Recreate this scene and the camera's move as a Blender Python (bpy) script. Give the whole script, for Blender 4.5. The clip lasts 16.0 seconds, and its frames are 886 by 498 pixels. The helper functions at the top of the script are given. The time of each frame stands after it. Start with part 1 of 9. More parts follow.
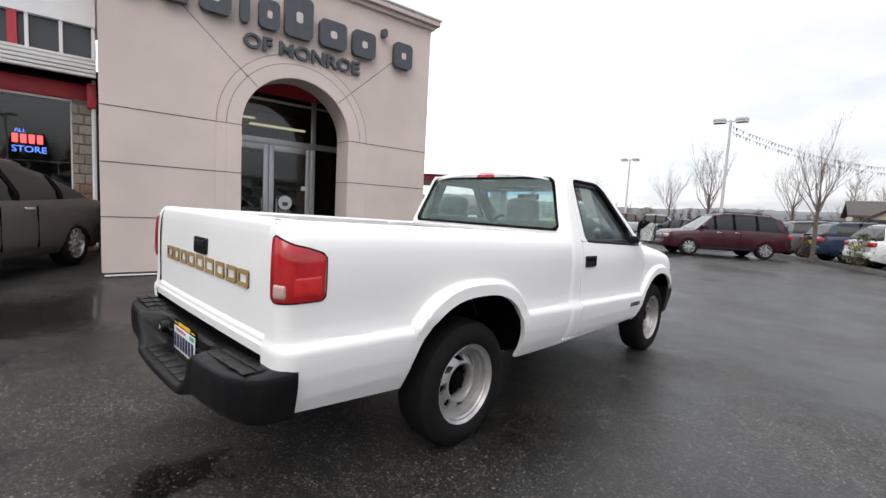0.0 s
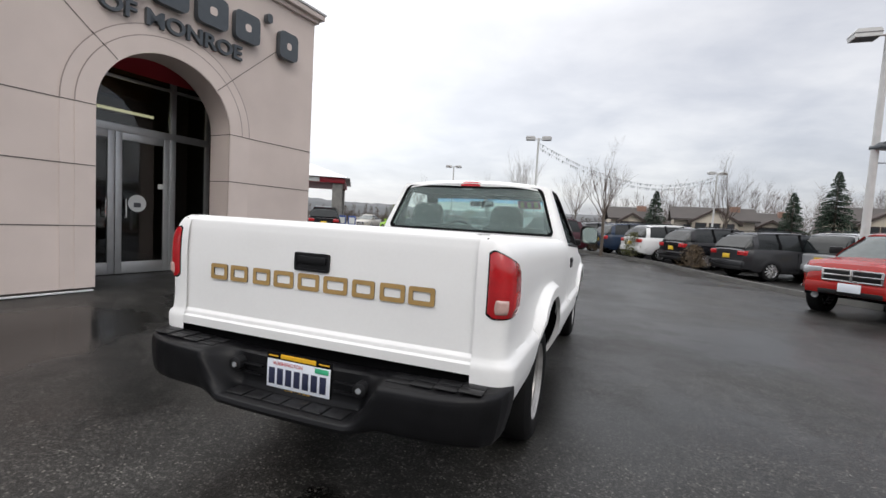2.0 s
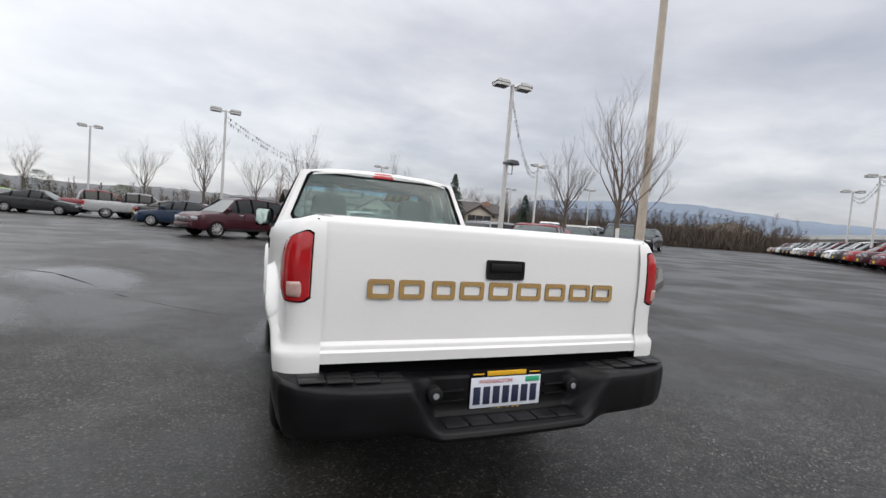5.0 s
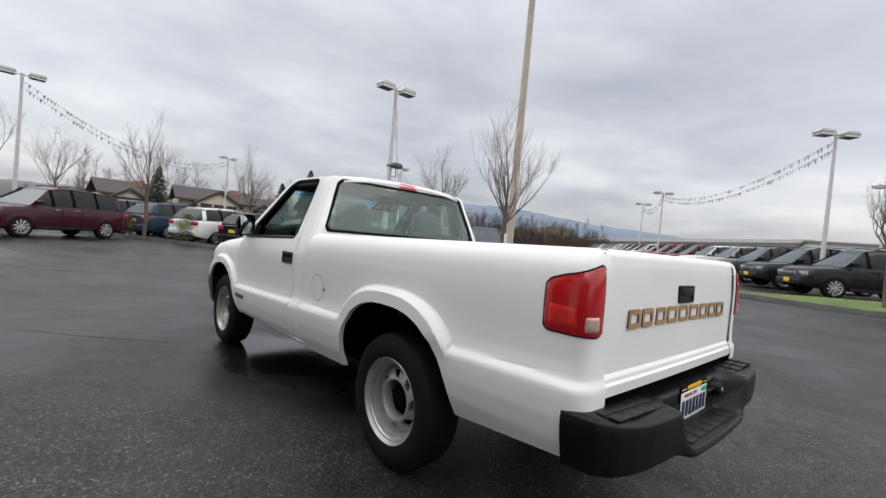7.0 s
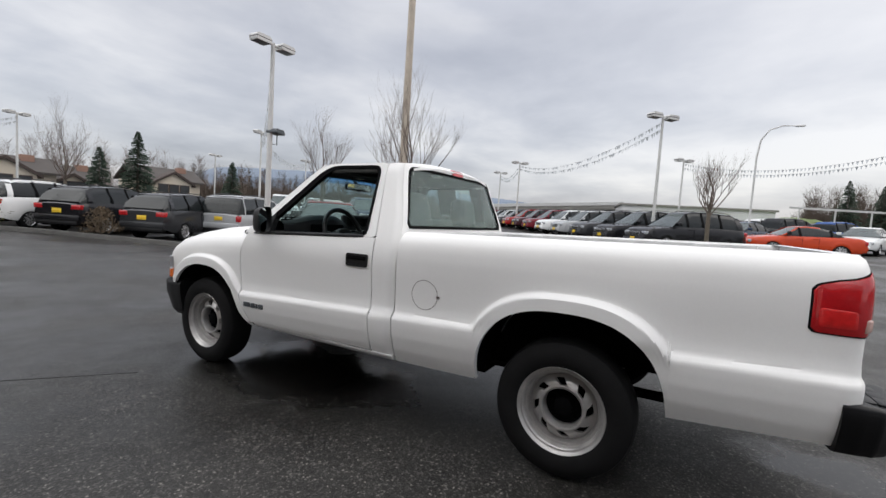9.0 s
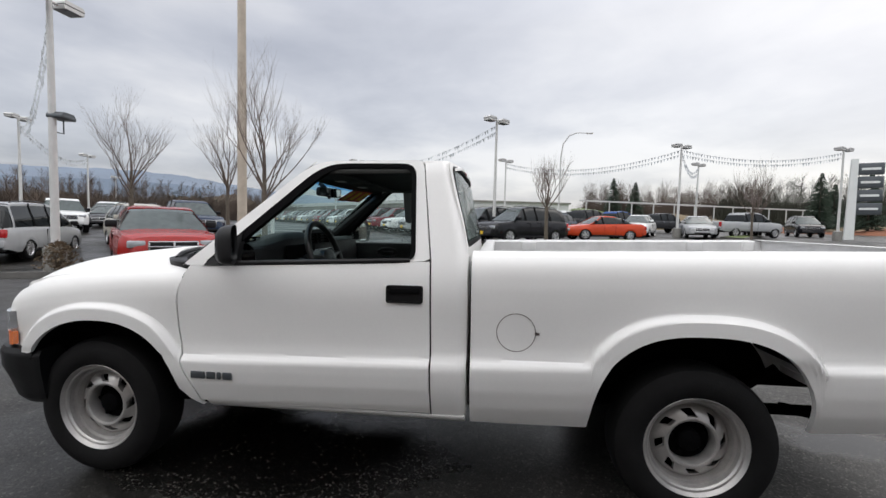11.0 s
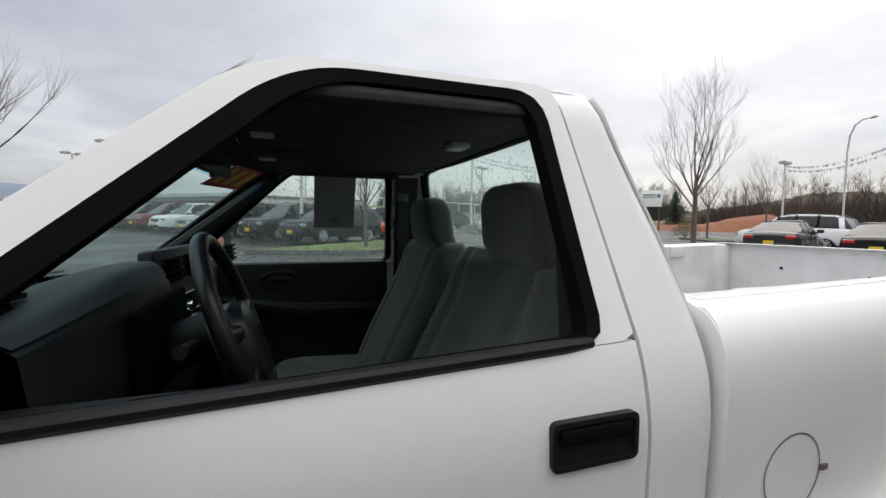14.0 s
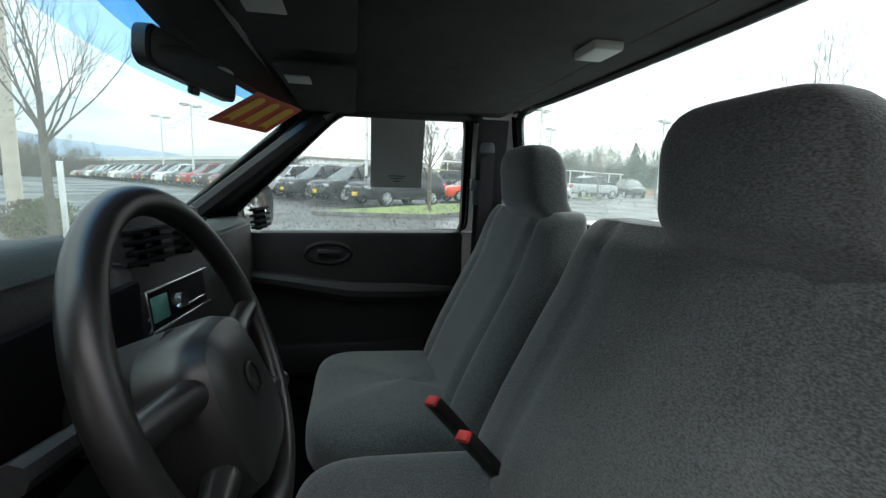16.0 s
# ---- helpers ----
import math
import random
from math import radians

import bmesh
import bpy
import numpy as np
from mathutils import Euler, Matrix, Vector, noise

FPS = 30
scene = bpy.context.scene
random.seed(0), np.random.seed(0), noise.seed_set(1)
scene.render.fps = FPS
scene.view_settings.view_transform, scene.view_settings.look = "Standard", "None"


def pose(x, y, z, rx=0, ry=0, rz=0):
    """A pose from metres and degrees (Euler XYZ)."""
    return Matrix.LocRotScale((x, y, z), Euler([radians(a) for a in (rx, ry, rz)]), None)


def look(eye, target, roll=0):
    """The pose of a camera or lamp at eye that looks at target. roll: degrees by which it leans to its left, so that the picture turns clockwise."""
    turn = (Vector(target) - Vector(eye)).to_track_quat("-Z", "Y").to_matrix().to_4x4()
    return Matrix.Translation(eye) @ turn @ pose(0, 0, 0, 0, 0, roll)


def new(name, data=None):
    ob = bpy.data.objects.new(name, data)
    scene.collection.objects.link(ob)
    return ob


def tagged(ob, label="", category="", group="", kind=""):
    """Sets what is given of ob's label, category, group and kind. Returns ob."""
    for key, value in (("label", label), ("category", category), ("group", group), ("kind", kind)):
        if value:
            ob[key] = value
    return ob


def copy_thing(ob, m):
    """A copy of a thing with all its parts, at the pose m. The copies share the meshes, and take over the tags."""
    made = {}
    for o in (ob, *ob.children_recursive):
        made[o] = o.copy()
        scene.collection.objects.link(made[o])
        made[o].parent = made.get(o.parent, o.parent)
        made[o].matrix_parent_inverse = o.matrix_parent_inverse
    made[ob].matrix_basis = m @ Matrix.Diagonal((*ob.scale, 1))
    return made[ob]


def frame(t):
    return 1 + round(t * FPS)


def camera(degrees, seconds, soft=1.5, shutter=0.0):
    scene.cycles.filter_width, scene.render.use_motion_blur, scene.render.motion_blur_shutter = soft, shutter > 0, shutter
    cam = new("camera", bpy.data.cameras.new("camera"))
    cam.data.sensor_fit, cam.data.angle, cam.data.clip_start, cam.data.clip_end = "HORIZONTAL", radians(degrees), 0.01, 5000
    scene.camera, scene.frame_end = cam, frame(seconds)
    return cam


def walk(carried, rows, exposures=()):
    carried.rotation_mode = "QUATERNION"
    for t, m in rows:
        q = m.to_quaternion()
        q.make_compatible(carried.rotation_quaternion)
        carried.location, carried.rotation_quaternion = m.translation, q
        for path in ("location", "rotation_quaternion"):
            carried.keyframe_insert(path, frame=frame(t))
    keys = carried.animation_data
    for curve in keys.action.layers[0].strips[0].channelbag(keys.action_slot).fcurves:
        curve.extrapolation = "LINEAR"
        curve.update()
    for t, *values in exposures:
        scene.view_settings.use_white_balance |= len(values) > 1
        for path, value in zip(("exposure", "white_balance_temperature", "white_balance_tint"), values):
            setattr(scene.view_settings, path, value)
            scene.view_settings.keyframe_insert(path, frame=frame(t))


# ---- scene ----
cam = camera(90.9, 16.0)
PATH = [
    (0, (2.191, -1.715, 1.237), (0.819, -0.271, 1.056), 3.1),
    (0.5, (1.957, -1.944, 1.218), (0.68, -0.418, 1.014), 2.8),
    (1, (1.68, -2.125, 1.23), (0.523, -0.503, 1.055), 3.9),
    (1.5, (1.392, -2.338, 1.228), (0.456, -0.579, 1.053), 3.6),
    (2, (1.089, -2.48, 1.209), (0.395, -0.609, 1.079), 3.3),
    (2.5, (0.756, -2.573, 1.218), (0.239, -0.644, 1.1), 3.3),
    (3, (0.429, -2.697, 1.218), (0.207, -0.712, 1.116), 3.2),
    (3.5, (0.117, -2.727, 1.194), (0.084, -0.73, 1.079), 3.4),
    (4, (-0.2, -2.65, 1.193), (0.037, -0.665, 1.119), 3.9),
    (4.5, (-0.547, -2.593, 1.178), (-0.065, -0.654, 1.102), 4.0),
    (4.7, (-0.673, -2.56, 1.171), (-0.077, -0.653, 1.082), 4.2),
    (6.8, (-1.974, -1.817, 1.15), (-0.67, -0.302, 1.09), 5.4),
    (7, (-2.065, -1.72, 1.154), (-0.726, -0.235, 1.107), 5.3),
    (7.5, (-2.361, -1.469, 1.166), (-0.894, -0.111, 1.098), 5.1),
    (8, (-2.582, -1.186, 1.172), (-0.998, 0.033, 1.114), 4.3),
    (8.2, (-2.722, -1.038, 1.18), (-1.099, 0.129, 1.124), 4.5),
    (10.3, (-2.86, 0.432, 1.225), (-0.945, 0.994, 1.094), 2.5),
    (10.5, (-2.802, 0.557, 1.225), (-0.857, 1.022, 1.181), 2.0),
    (11, (-2.653, 0.848, 1.233), (-0.671, 1.093, 1.116), 1.4),
    (11.5, (-2.411, 1.103, 1.226), (-0.43, 1.351, 1.109), 2.8),
    (12, (-2.216, 1.309, 1.221), (-0.22, 1.389, 1.132), 3.7),
    (12.5, (-2.051, 1.513, 1.249), (-0.058, 1.367, 1.177), 2.1),
    (13, (-1.823, 1.617, 1.256), (0.149, 1.295, 1.167), 0.6),
    (13.5, (-1.588, 1.656, 1.261), (0.369, 1.249, 1.194), 1.6),
    (14, (-1.375, 1.679, 1.254), (0.506, 1.007, 1.143), 1.0),
    (14.5, (-1.179, 1.713, 1.27), (0.625, 0.862, 1.135), 0.5),
    (15, (-1.045, 1.698, 1.259), (0.759, 0.848, 1.101), -0.1),
    (15.5, (-0.927, 1.655, 1.258), (0.953, 1.001, 1.059), 1.2),
    (16, (-0.866, 1.622, 1.238), (1.073, 1.221, 0.958), 1.9),
]
EXPOSURES = [(0.0, 0.26), (0.6, 0.10), (3.5, -0.03), (7.0, -0.08), (11.0, -0.08), (13.0, -0.14), (14.5, -0.08), (15.0, 0.08), (15.5, 0.98), (16.0, 1.28)]
walk(cam, [(t, look(eye, target, roll)) for t, eye, target, roll in PATH], EXPOSURES)

# ---- world and light ----
world = bpy.data.worlds.new("overcast_sky")
scene.world = world
world.use_nodes = True
wt = world.node_tree
wt.nodes.clear()


def wn(kind, **kw):
    n = wt.nodes.new(kind)
    for k, v in kw.items():
        n.inputs[k].default_value = v
    return n


w_out = wn("ShaderNodeOutputWorld")
w_bg = wn("ShaderNodeBackground", Strength=0.92)
w_sky = wn("ShaderNodeTexSky")
w_sky.sky_type, w_sky.sun_disc = "NISHITA", False
w_sky.sun_elevation, w_sky.sun_rotation = radians(48), radians(147)
w_sky.air_density, w_sky.dust_density = 1.0, 3.0
w_co = wn("ShaderNodeTexCoord")
w_sep = wn("ShaderNodeSeparateXYZ")
wt.links.new(w_co.outputs["Generated"], w_sep.inputs[0])


def wmath(op, a, b=None):
    n = wt.nodes.new("ShaderNodeMath")
    n.operation = op
    for i, v in enumerate((a, b)):
        if v is None:
            continue
        if isinstance(v, (int, float)):
            n.inputs[i].default_value = v
        else:
            wt.links.new(v, n.inputs[i])
    return n.outputs[0]


def wmix(fac, a, b):
    n = wt.nodes.new("ShaderNodeMix")
    n.data_type = "RGBA"
    for sock, v in ((n.inputs[0], fac), (n.inputs[6], a), (n.inputs[7], b)):
        if isinstance(v, (int, float)):
            sock.default_value = v
        elif isinstance(v, tuple):
            sock.default_value = (*v, 1)
        else:
            wt.links.new(v, sock)
    return n.outputs[2]


# a flat cloud deck: the direction is laid onto a plane overhead
w_up = wmath("ADD", wmath("MAXIMUM", w_sep.outputs[2], 0.0), 0.16)
w_com = wn("ShaderNodeCombineXYZ")
wt.links.new(wmath("DIVIDE", w_sep.outputs[0], w_up), w_com.inputs[0])
wt.links.new(wmath("DIVIDE", w_sep.outputs[1], w_up), w_com.inputs[1])
w_n1 = wn("ShaderNodeTexNoise", Scale=0.46, Detail=7.0, Roughness=0.52, Distortion=0.35)
w_n2 = wn("ShaderNodeTexNoise", Scale=1.7, Detail=6.0, Roughness=0.55, Distortion=0.2)
wt.links.new(w_com.outputs[0], w_n1.inputs["Vector"])
wt.links.new(w_com.outputs[0], w_n2.inputs["Vector"])
w_ramp = wn("ShaderNodeValToRGB")
wt.links.new(wmath("ADD", wmath("MULTIPLY", w_n1.outputs[0], 0.72), wmath("MULTIPLY", w_n2.outputs[0], 0.28)), w_ramp.inputs[0])
el = w_ramp.color_ramp.elements
el[0].position, el[0].color = 0.34, (0.415, 0.425, 0.475, 1)
el[1].position, el[1].color = 0.60, (0.885, 0.872, 0.875, 1)
mid = el.new(0.47)
mid.color = (0.615, 0.62, 0.66, 1)
# an added glow opposite the sun lamp, to brighten the truck's left side
w_dot = wn("ShaderNodeVectorMath")
w_dot.operation = "DOT_PRODUCT"
wt.links.new(w_co.outputs["Generated"], w_dot.inputs[0])
w_dot.inputs[1].default_value = (-0.64, 0.33, 0.70)
w_glow = wmath("POWER", wmath("MAXIMUM", w_dot.outputs["Value"], 0.0), 3.2)
w_col = wmix(wmath("MULTIPLY", w_glow, 0.80), w_ramp.outputs[0], (2.05, 2.02, 1.99))
# the veiled sun brightens the deck towards it
w_dot2 = wn("ShaderNodeVectorMath")
w_dot2.operation = "DOT_PRODUCT"
wt.links.new(w_co.outputs["Generated"], w_dot2.inputs[0])
w_dot2.inputs[1].default_value = (0.77, -0.44, 0.46)
w_col = wmix(wmath("MULTIPLY", wmath("POWER", wmath("MAXIMUM", w_dot2.outputs["Value"], 0.0), 7.0), 0.42), w_col, (1.02, 1.0, 0.97))
w_zen = wmath("MINIMUM", wmath("MULTIPLY_ADD", wmath("MAXIMUM", wmath("SUBTRACT", w_sep.outputs[2], 0.40), 0.0), 3.2), 2.0)
wt.nodes[-2].inputs[2].default_value = 1.0
w_vm = wn("ShaderNodeVectorMath")
w_vm.operation = "SCALE"
wt.links.new(w_col, w_vm.inputs[0])
wt.links.new(w_zen, w_vm.inputs["Scale"])
w_mix = wmix(0.04, w_vm.outputs[0], w_sky.outputs[0])
wt.links.new(w_mix, w_bg.inputs["Color"])
wt.links.new(w_bg.outputs[0], w_out.inputs[0])

sun = new("sun", bpy.data.lights.new("sun", "SUN"))
sun.data.energy, sun.data.angle, sun.data.color = 0.65, radians(45), (1.0, 0.98, 0.95)
sun.matrix_world = look((3.6, -5.5, 7.5), (0, 0, 0))


# ---- materials ----
def nodes_of(name):
    m = bpy.data.materials.new(name)
    m.use_nodes = True
    t = m.node_tree
    return m, t, t.nodes["Principled BSDF"]


def mat(name, col, rough=0.5, metal=0.0, var=0.12, scale=8.0, bump=0.0, bscale=60.0, coat=0.0, spec=0.5, rvar=0.1, rand=0.0, emit=0.0):
    """A painted, plastic, stone or metal surface with stains at a large scale and grain at a small one."""
    m, t, p = nodes_of(name)
    co = t.nodes.new("ShaderNodeTexCoord")
    a, b = t.nodes.new("ShaderNodeTexNoise"), t.nodes.new("ShaderNodeTexNoise")
    for n, s, d in ((a, scale, 5), (b, bscale, 4)):
        n.inputs["Scale"].default_value, n.inputs["Detail"].default_value = s, d
        t.links.new(co.outputs["Object"], n.inputs["Vector"])
    add = t.nodes.new("ShaderNodeMath")
    add.operation = "MULTIPLY_ADD"
    t.links.new(b.outputs[0], add.inputs[0])
    add.inputs[1].default_value = 0.35
    t.links.new(a.outputs[0], add.inputs[2])
    mr = t.nodes.new("ShaderNodeMapRange")
    mr.inputs[1].default_value, mr.inputs[2].default_value = 0.35, 1.0
    mr.inputs[3].default_value, mr.inputs[4].default_value = 1 - var, 1 + var * 0.6
    t.links.new(add.outputs[0], mr.inputs[0])
    hsv = t.nodes.new("ShaderNodeHueSaturation")
    hsv.inputs["Color"].default_value = (*col, 1)
    if rand:
        inf = t.nodes.new("ShaderNodeObjectInfo")
        m2 = t.nodes.new("ShaderNodeMath")
        m2.operation = "MULTIPLY_ADD"
        t.links.new(inf.outputs["Random"], m2.inputs[0])
        m2.inputs[1].default_value = rand
        m3 = t.nodes.new("ShaderNodeMath")
        m3.operation = "SUBTRACT"
        t.links.new(mr.outputs[0], m3.inputs[0])
        m3.inputs[1].default_value = rand / 2
        t.links.new(m3.outputs[0], m2.inputs[2])
        t.links.new(m2.outputs[0], hsv.inputs["Value"])
    else:
        t.links.new(mr.outputs[0], hsv.inputs["Value"])
    t.links.new(hsv.outputs[0], p.inputs["Base Color"])
    rr = t.nodes.new("ShaderNodeMapRange")
    rr.inputs[3].default_value, rr.inputs[4].default_value = max(0.02, rough - rvar), min(1.0, rough + rvar)
    t.links.new(a.outputs[0], rr.inputs[0])
    t.links.new(rr.outputs[0], p.inputs["Roughness"])
    p.inputs["Metallic"].default_value = metal
    p.inputs["Specular IOR Level"].default_value = spec
    p.inputs["Coat Weight"].default_value = coat
    p.inputs["Coat Roughness"].default_value = 0.06
    if bump:
        bp = t.nodes.new("ShaderNodeBump")
        bp.inputs["Strength"].default_value = bump
        bp.inputs["Distance"].default_value = 0.01
        t.links.new(b.outputs[0], bp.inputs["Height"])
        t.links.new(bp.outputs[0], p.inputs["Normal"])
    if emit:
        p.inputs["Emission Color"].default_value = (*col, 1)
        p.inputs["Emission Strength"].default_value = emit
    return m


def glass(name, col=(0.85, 0.93, 0.9), rough=0.0, weight=1.0, mist=0.0):
    """Thin window glass: clear and tinted, with the mirror shine of its angle."""
    m, t, p = nodes_of(name)
    tr, gl, mx, lw, pw, ma = (t.nodes.new(k) for k in ("ShaderNodeBsdfTransparent", "ShaderNodeBsdfGlossy", "ShaderNodeMixShader", "ShaderNodeLayerWeight", "ShaderNodeMath", "ShaderNodeMath"))
    tr.inputs[0].default_value = (*col, 1)
    gl.inputs["Roughness"].default_value = rough + 0.01
    lw.inputs[0].default_value = 0.5
    pw.operation, ma.operation = "POWER", "MULTIPLY_ADD"
    t.links.new(lw.outputs["Facing"], pw.inputs[0])
    pw.inputs[1].default_value = 5.0
    t.links.new(pw.outputs[0], ma.inputs[0])
    ma.inputs[1].default_value, ma.inputs[2].default_value = 0.7 * weight, 0.06 * weight
    t.links.new(ma.outputs[0], mx.inputs[0])
    clear = tr
    if mist:
        # pale scatter for fine rain on the pane, and for its painted sky sheen
        fog, clear, nz, rm, co = (t.nodes.new(k) for k in ("ShaderNodeBsdfTranslucent", "ShaderNodeMixShader", "ShaderNodeTexNoise", "ShaderNodeMapRange", "ShaderNodeTexCoord"))
        both, dif = t.nodes.new("ShaderNodeAddShader"), t.nodes.new("ShaderNodeBsdfDiffuse")
        fog.inputs[0].default_value, dif.inputs[0].default_value = (0.42, 0.54, 0.51, 1), (0.33, 0.43, 0.40, 1)
        nz.inputs["Scale"].default_value, nz.inputs["Detail"].default_value = 4.0, 5
        t.links.new(co.outputs["Object"], nz.inputs["Vector"])
        rm.inputs[3].default_value, rm.inputs[4].default_value = mist * 0.6, mist * 1.4
        for a, b in ((nz.outputs[0], rm.inputs[0]), (rm.outputs[0], clear.inputs[0]), (tr.outputs[0], clear.inputs[1]), (fog.outputs[0], both.inputs[0]), (dif.outputs[0], both.inputs[1]), (both.outputs[0], clear.inputs[2])):
            t.links.new(a, b)
    t.links.new(clear.outputs[0], mx.inputs[1])
    t.links.new(gl.outputs[0], mx.inputs[2])
    t.links.new(mx.outputs[0], t.nodes["Material Output"].inputs[0])
    return m


M = {}
M["white_paint"] = mat("white_car_paint", (0.825, 0.825, 0.815), 0.42, 0, 0.05, 2.0, 0.0, 90, coat=0.12, rvar=0.08, spec=0.35)
M["bed_paint"] = mat("worn_white_bed_paint", (0.62, 0.62, 0.62), 0.5, 0, 0.16, 9.0, 0.02, 50)
M["black_plastic"] = mat("black_plastic", (0.011, 0.011, 0.012), 0.42, 0, 0.3, 14, 0.05, 240, spec=0.25)
M["bumper_plastic"] = mat("weathered_black_bumper", (0.007, 0.007, 0.008), 0.38, 0, 0.5, 7, 0.08, 180, rvar=0.14, spec=0.2)
M["rubber"] = mat("tyre_rubber", (0.009, 0.009, 0.0095), 0.72, 0, 0.35, 18, 0.15, 120, spec=0.15)
M["seal"] = mat("black_rubber_seal", (0.0045, 0.0045, 0.005), 0.75, 0, 0.2, 20, 0.0, spec=0.06)
M["dark"] = mat("dark_underbody", (0.004, 0.004, 0.0045), 0.9, 0, 0.4, 10, 0.05, spec=0.03)
M["steel_wheel"] = mat("silver_wheel_paint", (0.42, 0.41, 0.40), 0.34, 0.55, 0.25, 16, 0.02, 120)
M["chrome"] = mat("chrome", (0.75, 0.75, 0.76), 0.12, 1.0, 0.05, 20)
M["gold"] = mat("tan_gold_decal", (0.42, 0.27, 0.10), 0.4, 0.1, 0.12, 30)
M["decal_edge"] = mat("dark_decal_edge", (0.10, 0.08, 0.06), 0.5)
M["red_lens"] = mat("red_lamp_lens", (0.46, 0.010, 0.014), 0.12, 0, 0.35, 9, 0.0, 80, coat=0.8)
M["bright_lens"] = mat("bright_red_lens", (0.62, 0.02, 0.02), 0.16, 0, 0.25, 40, 0.1, 300, coat=0.8)
M["clear_lens"] = mat("pale_reverse_lens", (0.55, 0.36, 0.32), 0.18, 0, 0.2, 60, 0.1, 200, coat=0.8)
M["orange_lens"] = mat("orange_signal_lens", (0.75, 0.16, 0.015), 0.15, 0, 0.2, 20, coat=0.8)
M["lamp_glass"] = mat("headlamp_glass", (0.42, 0.44, 0.46), 0.10, 0.35, 0.25, 14, coat=0.8)
M["glass"] = glass("greenish_window_glass", (0.80, 0.90, 0.875), mist=0.08)
M["glass_screen"] = glass("wet_windscreen_glass", (0.66, 0.82, 0.80), mist=0.09)
M["glass_back"] = glass("mist_and_sheen_rear_glass", (0.74, 0.85, 0.82), mist=0.22)
M["shade_band"] = glass("blue_shade_band", (0.10, 0.36, 0.66))
M["shade_band_pale"] = glass("pale_blue_shade_band", (0.38, 0.66, 0.84))
M["mirror"] = mat("mirror_glass", (0.82, 0.86, 0.87), 0.03, 1.0, 0.02, 10, rvar=0.01)
M["plate_white"] = mat("licence_plate_white", (0.72, 0.76, 0.82), 0.4, 0, 0.06, 25)
M["plate_ink"] = mat("dark_blue_ink", (0.02, 0.025, 0.06), 0.5)
M["yellow"] = mat("yellow_print", (0.80, 0.45, 0.02), 0.5, 0, 0.1, 30)
M["red_ink"] = mat("red_ink", (0.5, 0.06, 0.06), 0.5)
M["green_ink"] = mat("green_tab", (0.05, 0.42, 0.22), 0.5)
M["dash"] = mat("dark_grey_dash_plastic", (0.0115, 0.012, 0.0125), 0.5, 0, 0.25, 12, 0.12, 420, spec=0.22)
M["dash_top"] = mat("grey_green_dash_top", (0.024, 0.032, 0.031), 0.6, 0, 0.2, 8, 0.15, 420, spec=0.3)
M["headliner"] = mat("dark_headliner_fabric", (0.068, 0.070, 0.067), 0.95, 0, 0.25, 14, 0.3, 600, spec=0.05)
M["wheel_leather"] = mat("worn_black_wheel_rim", (0.009, 0.009, 0.009), 0.36, 0, 0.3, 22, 0.03, 260, rvar=0.1, spec=0.4)
M["beige_plastic"] = mat("grey_plastic_label", (0.42, 0.42, 0.39), 0.5, 0, 0.12, 20)
M["paper"] = mat("grey_window_paper", (0.30, 0.30, 0.29), 0.8, 0, 0.1, 6)
M["buckle_red"] = mat("red_buckle_button", (0.55, 0.03, 0.03), 0.4)
M["belt"] = mat("dark_belt_webbing", (0.025, 0.026, 0.027), 0.7, 0, 0.2, 30, 0.3, 500)
M["tag_red"] = mat("orange_red_tag", (0.62, 0.07, 0.02), 0.5, 0, 0.1, 20)
M["lcd"] = mat("green_display", (0.07, 0.20, 0.17), 0.2, 0, 0.1, 30)
M["drop"] = glass("water_drop", (0.80, 0.83, 0.84), 0.0)


def fabric():
    """Grey woven seat cloth with fine cross threads and darker flecks."""
    m, t, p = nodes_of("grey_seat_cloth")
    co = t.nodes.new("ShaderNodeTexCoord")
    mp = t.nodes.new("ShaderNodeMapping")
    mp.inputs["Scale"].default_value = (150, 150, 320)
    n = t.nodes.new("ShaderNodeTexNoise")
    n.inputs["Scale"].default_value, n.inputs["Detail"].default_value = 1.6, 3
    big = t.nodes.new("ShaderNodeTexNoise")
    big.inputs["Scale"].default_value = 5
    t.links.new(co.outputs["Object"], mp.inputs[0])
    t.links.new(mp.outputs[0], n.inputs["Vector"])
    t.links.new(co.outputs["Object"], big.inputs["Vector"])
    r = t.nodes.new("ShaderNodeValToRGB")
    r.color_ramp.elements[0].position, r.color_ramp.elements[0].color = 0.32, (0.020, 0.024, 0.0235, 1)
    r.color_ramp.elements[1].position, r.color_ramp.elements[1].color = 0.68, (0.080, 0.091, 0.088, 1)
    mx = t.nodes.new("ShaderNodeMath")
    mx.operation = "MULTIPLY_ADD"
    t.links.new(big.outputs[0], mx.inputs[0])
    mx.inputs[1].default_value = 0.3
    sb = t.nodes.new("ShaderNodeMath")
    sb.operation = "SUBTRACT"
    t.links.new(n.outputs[0], sb.inputs[0])
    sb.inputs[1].default_value = 0.15
    t.links.new(sb.outputs[0], mx.inputs[2])
    t.links.new(mx.outputs[0], r.inputs[0])
    t.links.new(r.outputs[0], p.inputs["Base Color"])
    p.inputs["Roughness"].default_value = 0.95
    p.inputs["Sheen Weight"].default_value = 0.3
    bp = t.nodes.new("ShaderNodeBump")
    bp.inputs["Strength"].default_value, bp.inputs["Distance"].default_value = 0.5, 0.002
    t.links.new(n.outputs[0], bp.inputs["Height"])
    t.links.new(bp.outputs[0], p.inputs["Normal"])
    return m


M["seat"] = fabric()


